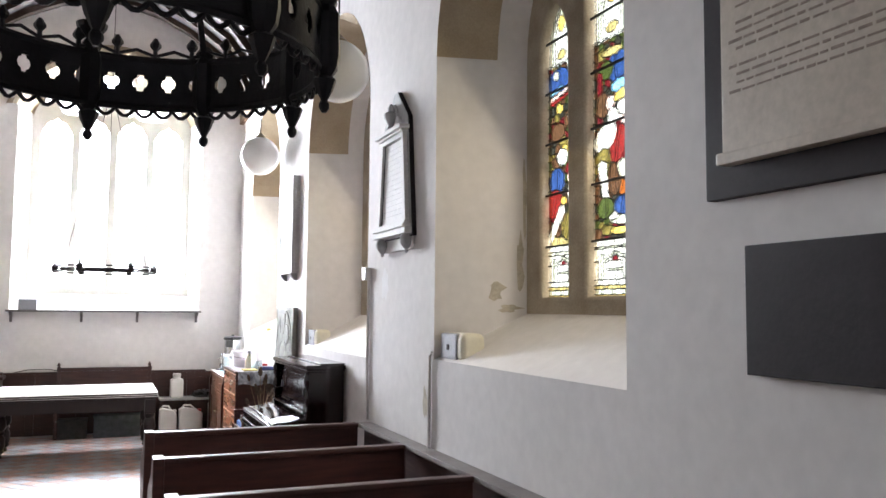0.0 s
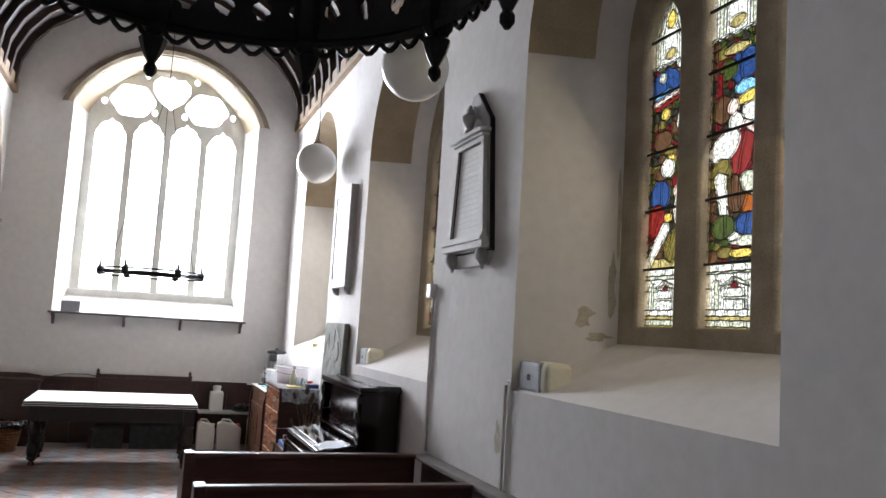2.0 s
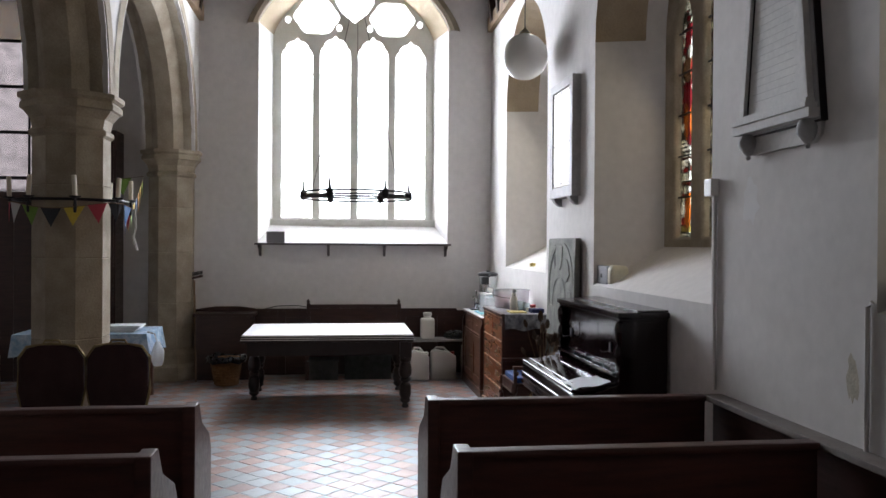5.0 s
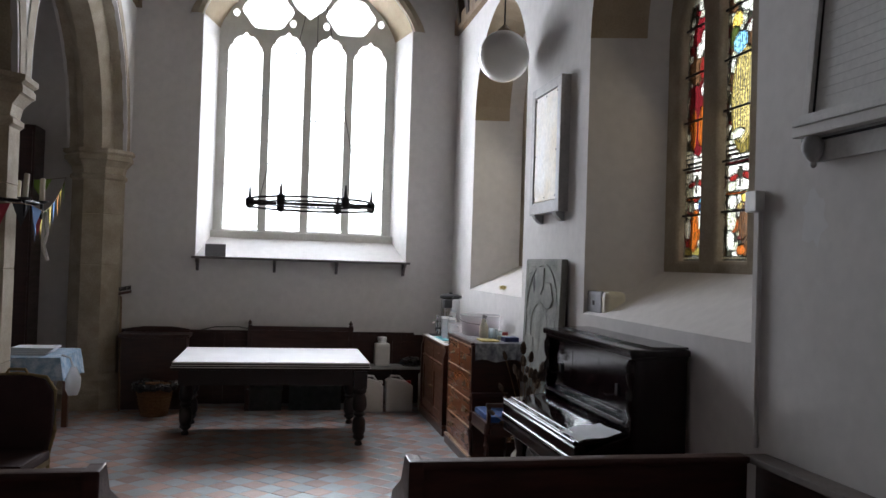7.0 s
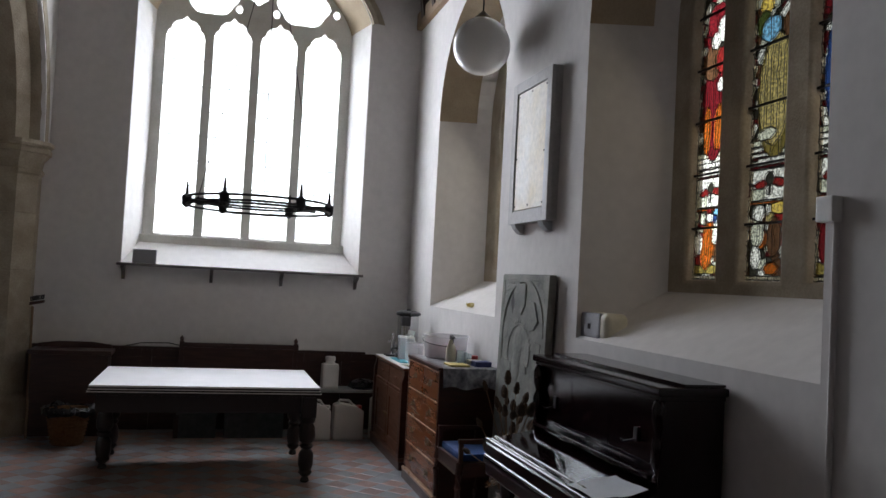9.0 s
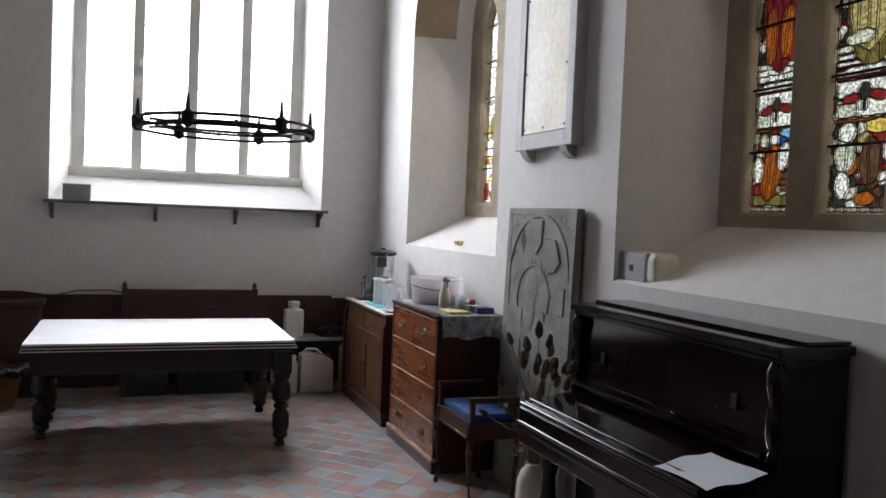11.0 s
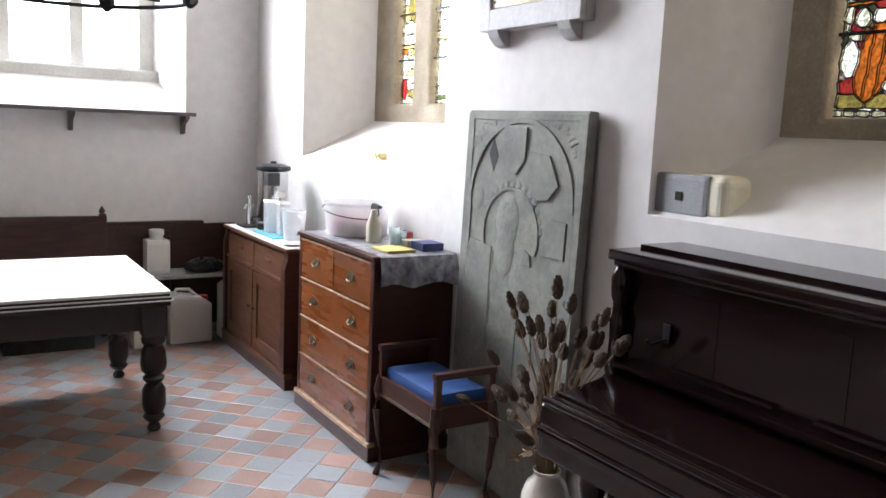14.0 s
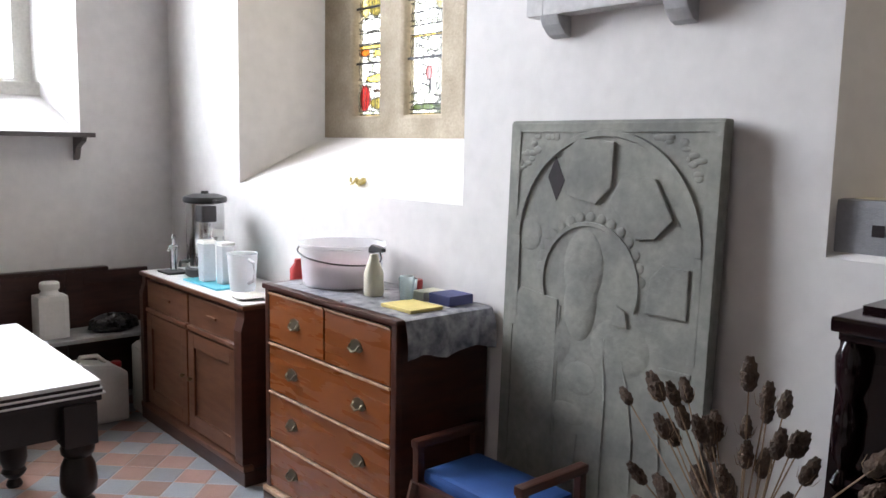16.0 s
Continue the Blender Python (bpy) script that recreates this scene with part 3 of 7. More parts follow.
for p, q in zip(rows, rows[1:]):
    for i in range(len(p) - 1):
        bm.faces.new((p[i], p[i + 1], q[i + 1], q[i]))
tagged(link("trim", bm, STONE, smooth=True), "moulded grey stone hood over the east window", "hood moulding", kind="structure")
# bare stone soffit under the arch
bm = bmesh.new()
a = flat_arch(WIN0, WIN1, 4.38, 0.80, 14)
b = flat_arch(-0.49, 1.47, 4.33, 0.74, 14)
rows = []
for (ua, za), (ub, zb) in zip(a, b):
    k = 0.006
    rows.append((bm.verts.new((ua + (GC - ua) * k, EY - 0.002, za - k)), bm.verts.new((ub + (GC - ub) * k + (ua - ub) * 0.2, EY + 0.5, zb + (za - zb) * 0.2 - k))))
for p, q in zip(rows, rows[1:]):
    bm.faces.new((p[0], q[0], q[1], p[1]))
tagged(link("trim", bm, BUFF), "bare buff stone soffit of the window arch", "stone arch", kind="structure")

GLASS = {k: pane("glass_" + k, c, 0.8, True) for k, c in dict(
    white=(0.74, 0.75, 0.68), pale=(0.52, 0.54, 0.43), yellow=(0.62, 0.46, 0.10), gold=(0.40, 0.33, 0.13), red=(0.21, 0.018, 0.016), ruby=(0.13, 0.010, 0.014),
    orange=(0.33, 0.085, 0.012), blue=(0.025, 0.06, 0.19), sky=(0.22, 0.50, 0.72), green=(0.05, 0.07, 0.018), olive=(0.17, 0.135, 0.035), brown=(0.10, 0.05, 0.025),
    dark=(0.03, 0.03, 0.022), flesh=(0.80, 0.62, 0.55)).items()}
TINT_NAMES = list(GLASS)


def ell(col, u, z, ru, rz, lean=0.0, folds=0):
    """A rounded piece of glass; u runs -1 to 1 across the light, z in metres over the sill; folds split it into strips."""
    return ("ell", col, u, z, ru, rz, lean, folds)


def limb(col, u0, z0, u1, z1, w):
    """A tapering bar of glass from one point to another, w wide in metres."""
    return ("limb", col, u0, z0, u1, z1, w, 0)


def slab_of(col, u0, u1, z0, z1, cells=0):
    """A squared piece, cut into cells across."""
    return ("rect", col, u0, u1, z0, z1, cells, 0)


HALFW = 0.15


def hit(s, u, z):
    """Which strip of the piece lies at u, z, or None."""
    if s[0] == "ell":
        k, col, cu, cz, ru, rz, lean, folds = s
        du, dz = u - cu - lean * (z - cz) / HALFW, z - cz
        if (du / ru) ** 2 + (dz / rz) ** 2 < 1:
            return int((du / ru + 1) * folds / 2 + 0.15 * math.sin(dz * 11 + cu * 5)) if folds else 0
    elif s[0] == "limb":
        k, col, u0, z0, u1, z1, w, x = s
        ax, bx, px = u0 * HALFW, u1 * HALFW, u * HALFW
        d2 = (bx - ax) ** 2 + (z1 - z0) ** 2
        t = max(0.0, min(1.0, ((px - ax) * (bx - ax) + (z - z0) * (z1 - z0)) / d2))
        if (px - ax - t * (bx - ax)) ** 2 + (z - z0 - t * (z1 - z0)) ** 2 < (w * (1 - 0.35 * t)) ** 2:
            return 0
    else:
        k, col, u0, u1, z0, z1, cells, x = s
        if u0 <= u <= u1 and z0 <= z <= z1:
            return int((u - u0) / (u1 - u0) * cells) if cells else 0
    return None


def canopy_base():
    """The white architectural panel at the foot of a light, with two rows of yellow quarries under it."""
    return [slab_of("yellow", -1, 1, 0.0, 0.026, 5), slab_of("pale", -1, 1, 0.026, 0.055, 4), slab_of("gold", -1, 1, 0.055, 0.075, 3), slab_of("white", -1, 1, 0.075, 0.105, 5),
            ell("ruby", 0.1, 0.212, 0.16, 0.013), slab_of("white", -0.22, 0.42, 0.105, 0.15, 2), slab_of("pale", -0.3, 0.5, 0.15, 0.162), slab_of("white", -0.22, 0.42, 0.162, 0.196, 1),
            limb("pale", -0.45, 0.20, 0.1, 0.245, 0.008), limb("pale", 0.1, 0.245, 0.65, 0.20, 0.008),
            slab_of("pale", -0.62, -0.42, 0.105, 0.24), slab_of("white", 0.60, 0.80, 0.105, 0.24), slab_of("white", -1, -0.62, 0.105, 0.20, 1), slab_of("pale", -1, 1, 0.262, 0.275, 3), slab_of("white", -1, 1, 0.105, 0.31, 4)]


def scenes_a(i):
    """Biblical scenes in strong colours over a white architectural base, under a white canopy."""
    edge = [slab_of("white", -1, -0.86, 0.33 + 0.07 * k, 0.395 + 0.07 * k) for k in range(14)]
    top = [slab_of("white", -1, 1, 1.36, 1.375, 5), slab_of("pale", -0.72, -0.5, 1.36, 2.1), slab_of("pale", 0.5, 0.72, 1.36, 2.1), ell("gold", 0, 1.42, 0.3, 0.03), ell("yellow", 0, 1.60, 0.22, 0.05),
           limb("pale", -0.5, 1.50, 0, 1.70, 0.012), limb("pale", 0, 1.70, 0.5, 1.50, 0.012), slab_of("white", -1, 1, 1.36, 2.2, 3)]
    if i == 0:
        mid = [limb("white", 0.0, 0.515, -0.85, 0.335, 0.030), ell("white", 0.70, 0.60, 0.32, 0.085), ell("flesh", 0.62, 0.695, 0.26, 0.035), ell("yellow", 0.12, 0.565, 0.17, 0.025), ell("white", 0.82, 0.40, 0.2, 0.03),
               ell("olive", 0.45, 0.43, 0.42, 0.085, 0.3, 3), ell("red", -0.50, 0.555, 0.5, 0.085, 0.2, 2), ell("blue", -0.30, 0.69, 0.50, 0.075, 0, 2), ell("white", 0.05, 0.82, 0.33, 0.048), ell("yellow", 0.2, 0.86, 0.22, 0.03),
               ell("ruby", 0.62, 0.745, 0.40, 0.04), ell("brown", -0.25, 0.97, 0.48, 0.055), ell("olive", 0.15, 0.905, 0.25, 0.03), ell("yellow", -0.15, 1.105, 0.22, 0.028), limb("white", 0.55, 1.03, 0.6, 1.10, 0.020),
               limb("flesh", -0.75, 1.17, 0.8, 1.215, 0.013), limb("red", -0.7, 1.145, 0.8, 1.185, 0.014), limb("sky", -0.7, 1.205, 0.1, 1.23, 0.013), ell("pale", -0.35, 1.305, 0.2, 0.026), ell("white", 0.55, 1.345, 0.2, 0.026),
               ell("blue", -0.2, 1.27, 0.75, 0.075, 0, 2), ell("olive", 0.6, 1.29, 0.35, 0.06), slab_of("gold", -0.86, 1, 0.31, 0.365, 3)]
    elif i == 1:
        mid = [ell("white", 0.05, 0.425, 0.20, 0.020, 0.5), ell("white", 0.80, 0.435, 0.17, 0.024), ell("yellow", 0.3, 0.352, 0.40, 0.022), ell("olive", -0.25, 0.36, 0.3, 0.026), ell("brown", -0.75, 0.345, 0.3, 0.03), ell("pale", 0.4, 0.405, 0.5, 0.022),
               ell("green", -0.35, 0.475, 0.42, 0.055, 0, 2), ell("blue", 0.48, 0.48, 0.42, 0.05, 0, 2), limb("white", -0.50, 0.70, -0.32, 0.52, 0.030), ell("olive", -0.52, 0.745, 0.36, 0.045, 0.3),
               ell("white", -0.35, 0.845, 0.50, 0.075, 0.35), ell("white", 0.02, 0.945, 0.25, 0.045), ell("yellow", 0.42, 1.045, 0.34, 0.030, 0.4), ell("white", 0.58, 0.985, 0.36, 0.050), limb("flesh", 0.35, 0.93, 0.75, 0.87, 0.017),
               ell("red", 0.28, 0.80, 0.40, 0.10, 0.2, 2), ell("sky", 0.72, 0.89, 0.26, 0.06, 0, 2), ell("blue", 0.80, 0.80, 0.2, 0.06), ell("pale", 0.58, 0.655, 0.34, 0.06, -0.4), ell("brown", 0.08, 0.62, 0.34, 0.09, 0, 3), ell("orange", 0.5, 0.56, 0.25, 0.05),
               ell("flesh", -0.1, 1.02, 0.2, 0.035), ell("brown", -0.45, 1.02, 0.34, 0.07, 0, 2), slab_of("ruby", -0.72, -0.48, 0.92, 1.2), ell("sky", 0.35, 1.095, 0.40, 0.035), ell("green", -0.3, 1.20, 0.35, 0.05), ell("gold", 0.0, 1.29, 0.5, 0.022), ell("blue", 0.25, 1.20, 0.5, 0.08, 0, 2), ell("brown", 0.8, 1.2, 0.25, 0.07)]
    else:
        mid = [ell("white", -0.1, 1.06, 0.42, 0.07), ell("white", 0.1, 0.97, 0.2, 0.035), ell("sky", -0.45, 0.96, 0.34, 0.06, 0, 2), ell("red", 0.0, 0.79, 0.60, 0.11, 0.2, 3), ell("red", -0.3, 0.62, 0.45, 0.10, 0, 2), ell("white", 0.5, 0.60, 0.3, 0.11, -0.2, 2),
               ell("blue", 0.0, 0.48, 0.6, 0.07, 0, 3), ell("white", -0.55, 0.41, 0.22, 0.03), ell("green", 0, 0.36, 0.8, 0.04, 0, 3), ell("yellow", 0.55, 0.90, 0.24, 0.04), ell("blue", 0.3, 1.22, 0.6, 0.09, 0, 3), ell("olive", -0.5, 1.24, 0.4, 0.06)]
    return canopy_base() + edge + mid + top


def scenes_b(i):
    """A tall robed shape over an emblem panel and a small scene, with a line of lettering at the foot."""
    text = [slab_of("white", -1, 1, 0.006, 0.026, 7), slab_of("pale", -1, 1, 0.032, 0.052, 6)]
    edge = [slab_of(("white", "ruby", "pale", "dark", "white", "white")[(k + 2 * i) % 6], -1, -0.80, 0.07 + 0.075 * k, 0.138 + 0.075 * k) for k in range(24)]
    emblem = [slab_of("orange", -0.8, 1, 0.412, 0.418), ell("dark", 0.0, 0.535, 0.17, 0.035), limb("dark", 0.0, 0.53, 0.0, 0.455, 0.013), ell("red", -0.36, 0.508, 0.28, 0.022, 0.6), ell("red", 0.36, 0.512, 0.28, 0.024, -0.6), limb("dark", -0.6, 0.50, -0.8, 0.52, 0.004),
              slab_of("pale", -0.78, -0.2, 0.428, 0.49, 1), slab_of("white", -0.78, 1, 0.428, 0.585, 1), slab_of("ruby", -0.8, 1, 0.588, 0.598), slab_of("white", -0.6, 1, 0.602, 0.64, 3), slab_of("pale", -0.9, -0.6, 0.602, 0.63)]
    paving = [slab_of("white", -0.8, 1, 0.648, 0.672, 5), slab_of("white", -0.8, 1, 0.676, 0.70, 4), slab_of("pale", -0.8, 1, 0.703, 0.73, 5)]
    if i == 0:
        scene = [ell("red", -0.02, 0.405, 0.16, 0.016), ell("white", 0.0, 0.372, 0.18, 0.034), ell("pale", -0.42, 0.362, 0.18, 0.034), ell("white", -0.62, 0.225, 0.20, 0.065), ell("white", 0.42, 0.285, 0.24, 0.065, 0.2), ell("orange", 0.5, 0.34, 0.15, 0.02), ell("orange", -0.05, 0.215, 0.40, 0.135, 0.15, 3),
                 ell("sky", 0.55, 0.395, 0.35, 0.022), slab_of("blue", 0.15, 1, 0.305, 0.41, 2), slab_of("brown", 0.3, 1, 0.185, 0.21), slab_of("brown", 0.3, 1, 0.155, 0.182), slab_of("brown", 0.3, 1, 0.12, 0.152), ell("red", -0.6, 0.13, 0.25, 0.03), slab_of("olive", -0.8, 1, 0.06, 0.105, 3)]
        robe = [ell("white", 0.42, 1.41, 0.33, 0.075), ell("white", 0.0, 1.36, 0.22, 0.05), ell("ruby", 0.1, 1.47, 0.62, 0.10, 0, 2), ell("white", 0.45, 1.10, 0.30, 0.040), ell("red", 0.40, 1.24, 0.36, 0.075), ell("orange", 0.30, 0.87, 0.26, 0.13, 0.05, 2), ell("red", 0.62, 0.78, 0.30, 0.06),
                ell("orange", -0.35, 0.86, 0.22, 0.14, 0, 2), ell("brown", -0.15, 1.24, 0.55, 0.10, 0, 2), ell("ruby", 0.05, 0.98, 0.72, 0.30, 0, 4)]
    elif i == 1:
        scene = [ell("yellow", 0.45, 0.385, 0.42, 0.030), ell("white", -0.42, 0.365, 0.26, 0.042), ell("pale", -0.45, 0.27, 0.30, 0.075, 0, 2), ell("orange", -0.30, 0.235, 0.25, 0.05), ell("white", -0.5, 0.14, 0.2, 0.06), ell("brown", 0.25, 0.24, 0.30, 0.10, 0, 2), ell("orange", 0.15, 0.085, 0.3, 0.03), ell("white", 0.72, 0.29, 0.16, 0.05), ell("white", 0.68, 0.18, 0.2, 0.025, 0.6),
                 ell("gold", 0.1, 0.33, 0.2, 0.03), ell("red", 0.5, 0.33, 0.3, 0.04)]
        robe = [ell("white", 0.25, 1.54, 0.42, 0.085, 0, 2), ell("gold", 0.25, 1.58, 0.55, 0.11), limb("white", 0.35, 1.35, 0.85, 1.42, 0.022), ell("sky", -0.15, 1.295, 0.40, 0.062, 0.1, 2), ell("green", -0.45, 1.33, 0.3, 0.07), ell("brown", 0.62, 1.30, 0.26, 0.10), ell("yellow", -0.35, 1.43, 0.3, 0.05),
                ell("pale", -0.2, 0.76, 0.4, 0.03, 0.4), ell("gold", 0.1, 0.98, 0.66, 0.28, 0.02, 5), ell("olive", 0.15, 0.95, 0.78, 0.32, 0, 5)]
    else:
        scene = [ell("white", 0.1, 0.36, 0.24, 0.045), ell("blue", 0.1, 0.23, 0.42, 0.11, 0, 3), ell("ruby", -0.5, 0.20, 0.25, 0.10), ell("white", 0.65, 0.25, 0.2, 0.06), slab_of("olive", -0.8, 1, 0.06, 0.11, 3), ell("sky", -0.4, 0.37, 0.35, 0.03)]
        robe = [ell("white", 0.1, 1.44, 0.34, 0.08), ell("gold", 0.1, 1.48, 0.55, 0.11), ell("white", -0.2, 1.12, 0.25, 0.04), ell("ruby", 0.4, 1.0, 0.3, 0.26, 0, 2), ell("blue", 0.0, 0.98, 0.70, 0.30, 0, 4)]
    return text + edge + scene + emblem + robe + paving + [slab_of("white", -1, 1, 1.66, 2.2, 3)]


def scenes_c(i):
    """Mostly white and pale yellow glass with a few ruby pieces."""
    text = [slab_of("yellow", -1, 1, 0.0, 0.024, 4), slab_of("pale", -1, 1, 0.027, 0.052, 4)]
    bands = [slab_of("yellow", -1, 1, 0.395 + 0.02 * i, 0.412 + 0.02 * i), slab_of("gold", -1, 1, 0.86, 0.875), slab_of("white", -1, 1, 0.415, 0.475, 1)]
    if i == 0:
        mid = [ell("orange", -0.5, 0.372, 0.32, 0.022), ell("red", -0.48, 0.12, 0.34, 0.075, 0, 2), ell("olive", 0.3, 0.09, 0.45, 0.03, 0, 2), slab_of("yellow", 0.1, 1, 0.10, 0.118), slab_of("white", 0.05, 1, 0.122, 0.15), slab_of("brown", 0.05, 1, 0.154, 0.166), ell("yellow", 0.25, 0.225, 0.7, 0.02),
               ell("white", -0.55, 0.285, 0.26, 0.075), ell("brown", -0.45, 0.345, 0.2, 0.02), ell("white", 0.3, 0.30, 0.28, 0.05), ell("yellow", 0.3, 0.36, 0.26, 0.026), ell("white", 0.35, 0.20, 0.36, 0.06, 0, 2), ell("olive", 0.2, 0.66, 0.55, 0.10, 0, 3), ell("gold", -0.5, 0.62, 0.3, 0.06), ell("white", -0.1, 0.52, 0.8, 0.035, 0, 2)]
    else:
        mid = [ell("red", 0.0, 0.235, 0.17, 0.036), limb("dark", 0.05, 0.19, 0.05, 0.13, 0.008), ell("green", 0.0, 0.062, 0.85, 0.016, 0, 3), ell("white", -0.6, 0.26, 0.28, 0.13, 0, 2), ell("white", -0.62, 0.39, 0.25, 0.04), ell("white", 0.25, 0.385, 0.27, 0.045), ell("white", 0.5, 0.24, 0.4, 0.13, 0.1, 2), ell("pale", -0.3, 0.12, 0.35, 0.06, 0, 2), ell("gold", 0.55, 0.60, 0.3, 0.06)]
    return text + bands + mid


def stained_window(name, y0, y1, x, z0, first, pitch, width, design, ground, label, seed):
    rng = random.Random(seed)
    win = empty(name, x, (y0 + y1) / 2, z0, label=label, category="stained window", kind="structure")
    rim = [(y0 - 0.02, z0 - 0.12)] + pointed(y0 - 0.02, y1 + 0.02, SPRING, RISE - 0.08) + [(y1 + 0.02, z0 - 0.12)]
    lights = []
    for i in range(3):
        a = first - pitch * i + (0.02 if i else 0.0)
        lights.append((a - width - (0.045 if i == 1 else 0.0), a, 3.86 if i == 1 else 3.49))
    part("frame", to_south(pierced([rim] + [outline_light(a, b, z0, t, 0.30) for a, b, t in lights] +
         [circle((lights[0][0] + lights[1][1]) / 2, 3.72, 0.035, 0.07, 10), circle((lights[1][0] + lights[2][1]) / 2, 3.72, 0.035, 0.07, 10)], 0.022, 0.022), x), STONE, win, "worn brown-grey stone mullions", smooth=False)
    for i, (a, b, t) in enumerate(lights):
        bm, lead = bmesh.new(), bmesh.new()
        nu, step = 34, 0.0095
        nz = int((t - z0) / step)
        sw, sh = (b - a) / 6.5, 0.045
        seeds = {}

        def piece(y, z):
            """The nearest of the scattered glass pieces."""
            r0, c0 = int(z // sh), int(y // sw)
            best = None
            for r in (r0 - 1, r0, r0 + 1):
                for c in (c0 - 1, c0, c0 + 1):
                    if (r, c) not in seeds:
                        seeds[r, c] = ((c + rng.uniform(0.1, 0.9)) * sw, (r + rng.uniform(0.1, 0.9)) * sh, rng.randrange(100000))
                    e = seeds[r, c]
                    d = (e[0] - y) ** 2 + (e[1] - z) ** 2
                    if best is None or d < best[0]:
                        best = (d, e[2])
            return best[1]
        grid, names = {}, {}
        for r in range(nz + 1):
            for c in range(nu + 1):
                grid[r, c] = (b - (b - a) * c / nu, z0 + (t - z0) * r / nz)
        shapes = design(i)
        for r in range(nz):
            for c in range(nu):
                h, u = (r + 0.5) * (t - z0) / nz, -1 + 2 * (c + 0.5) / nu
                for k, s in enumerate(shapes):
                    n = hit(s, u, h)
                    if n is not None:
                        names[r, c] = (s[1], (k * 10 + n + 5) * 100000)
                        break
                else:
                    e = piece((b - a) * (c + 0.5) / nu, h)
                    names[r, c] = (random.Random(e).choice(ground), e)

        def split(p, q):
            return p in names and q in names and (names[p][1] != names[q][1])
        for sweep in range(3):
            old = dict(grid)
            for r in range(1, nz):
                for c in range(1, nu):
                    near = [old[v] for v, p, q in (((r, c + 1), (r, c), (r - 1, c)), ((r, c - 1), (r, c - 1), (r - 1, c - 1)), ((r + 1, c), (r, c), (r, c - 1)), ((r - 1, c), (r - 1, c), (r - 1, c - 1))) if split(p, q)]
                    if len(near) >= 2:
                        o = old[r, c]
                        grid[r, c] = tuple(0.45 * o[e] + 0.55 * sum(v[e] for v in near) / len(near) for e in (0, 1))
        for (r, c), k in names.items():
            f = bm.faces.new([bm.verts.new((x + 0.012, *grid[q])) for q in ((r, c), (r, c + 1), (r + 1, c + 1), (r + 1, c))])
            f.material_index = TINT_NAMES.index(k[0])

        def strip(p, q, w):
            p, q = Vector((0, *p)), Vector((0, *q))
            d = (q - p)
            if d.length < 1e-4:
                return
            s = Vector((0, -d.z, d.y)).normalized() * w
            for off in (-0.012, 0.002):
                lead.faces.new([lead.verts.new(Vector((x + 0.017 + off, 0, 0)) + v) for v in (p - s, q - s, q + s, p + s)])
        for r in range(nz + 1):
            for c in range(nu + 1):
                if c < nu and split((r, c), (r - 1, c)):
                    strip(grid[r, c], grid[r, c + 1], 0.0026)
                if r < nz and split((r, c), (r, c - 1)):
                    strip(grid[r, c], grid[r + 1, c], 0.0026)
        for c in (0, nu):
            strip(grid[0, c], grid[nz, c], 0.006)
        glass = part("stained_glass", bm, list(GLASS.values()), win, "leaded pieces of coloured glass")
        glass.visible_shadow = False
        part("leading", lead, LEAD, win)
        bars = bmesh.new()
        z = z0 + 0.31
        while z < t - 0.1:
            box(x - 0.012, x - 0.002, a, b, z - 0.006, z + 0.006, bars)
            z += 0.30
        part("saddle_bars", bars, IRON, win)
    return win


stained_window("window_2", 3.50, 5.20, 2.83, 1.745, 5.02, 0.50, 0.335, scenes_a, ("brown", "dark", "olive", "brown", "ruby", "green", "dark"), "three-light window of stained glass scenes in stone mullions", 3)
stained_window("window_3", 6.72, 8.46, 2.79, 1.685, 8.28, 0.49, 0.315, scenes_b, ("dark", "ruby", "pale", "white", "dark", "brown"), "three-light stained window with tall red and gold robes", 5)
stained_window("window_4", 10.09, 11.76, 2.79, 1.745, 11.51, 0.485, 0.295, scenes_c, ("white", "white", "pale", "white"), "three-light window of mostly white and pale yellow stained glass", 7)

# aisle end window
window_5 = empty("window_5", -3.7, 13.1, 2.3, label="leaded aisle window with yellow border glass", category="window", kind="structure")
part("glazing", box(-4.25, -3.2, 13.1, 13.106, 2.25, 4.7), OBSCURED, window_5, "pale pinkish obscured glass").visible_shadow = False
bm = bmesh.new()
for k in range(5):
    box(-4.25, -3.2, 13.08, 13.098, 2.42 + 0.56 * k - 0.02, 2.42 + 0.56 * k + 0.02, bm)
for u in (-4.25, -3.95, -3.5, -3.22):
    box(u, u + 0.025, 13.08, 13.098, 2.25, 4.7, bm)
part("glazing_bars", bm, IRON, window_5)
part("border_glass", box(-4.2, -3.23, 13.107, 13.112, 4.1, 4.7), GLASS["yellow"], window_5, "amber glass head").visible_shadow = False

# damp and mended plaster
rng = random.Random(31)
for cy, cz, ry, rz, mt, lb in ((6.20, 1.86, 0.09, 0.12, PALEPATCH, "pale mended plaster patch"), (5.42, 1.14, 0.04, 0.11, DAMP, "grey damp stain on the plaster")):
    o = [(cy + ry * rng.uniform(0.6, 1.1) * math.cos(a), cz + rz * rng.uniform(0.6, 1.1) * math.sin(a)) for a in (2 * math.pi * k / 16 for k in range(16))]
    patch("plaster_patch", o, SX - 0.0006, SX + 0.002, 'x', mt, lb)
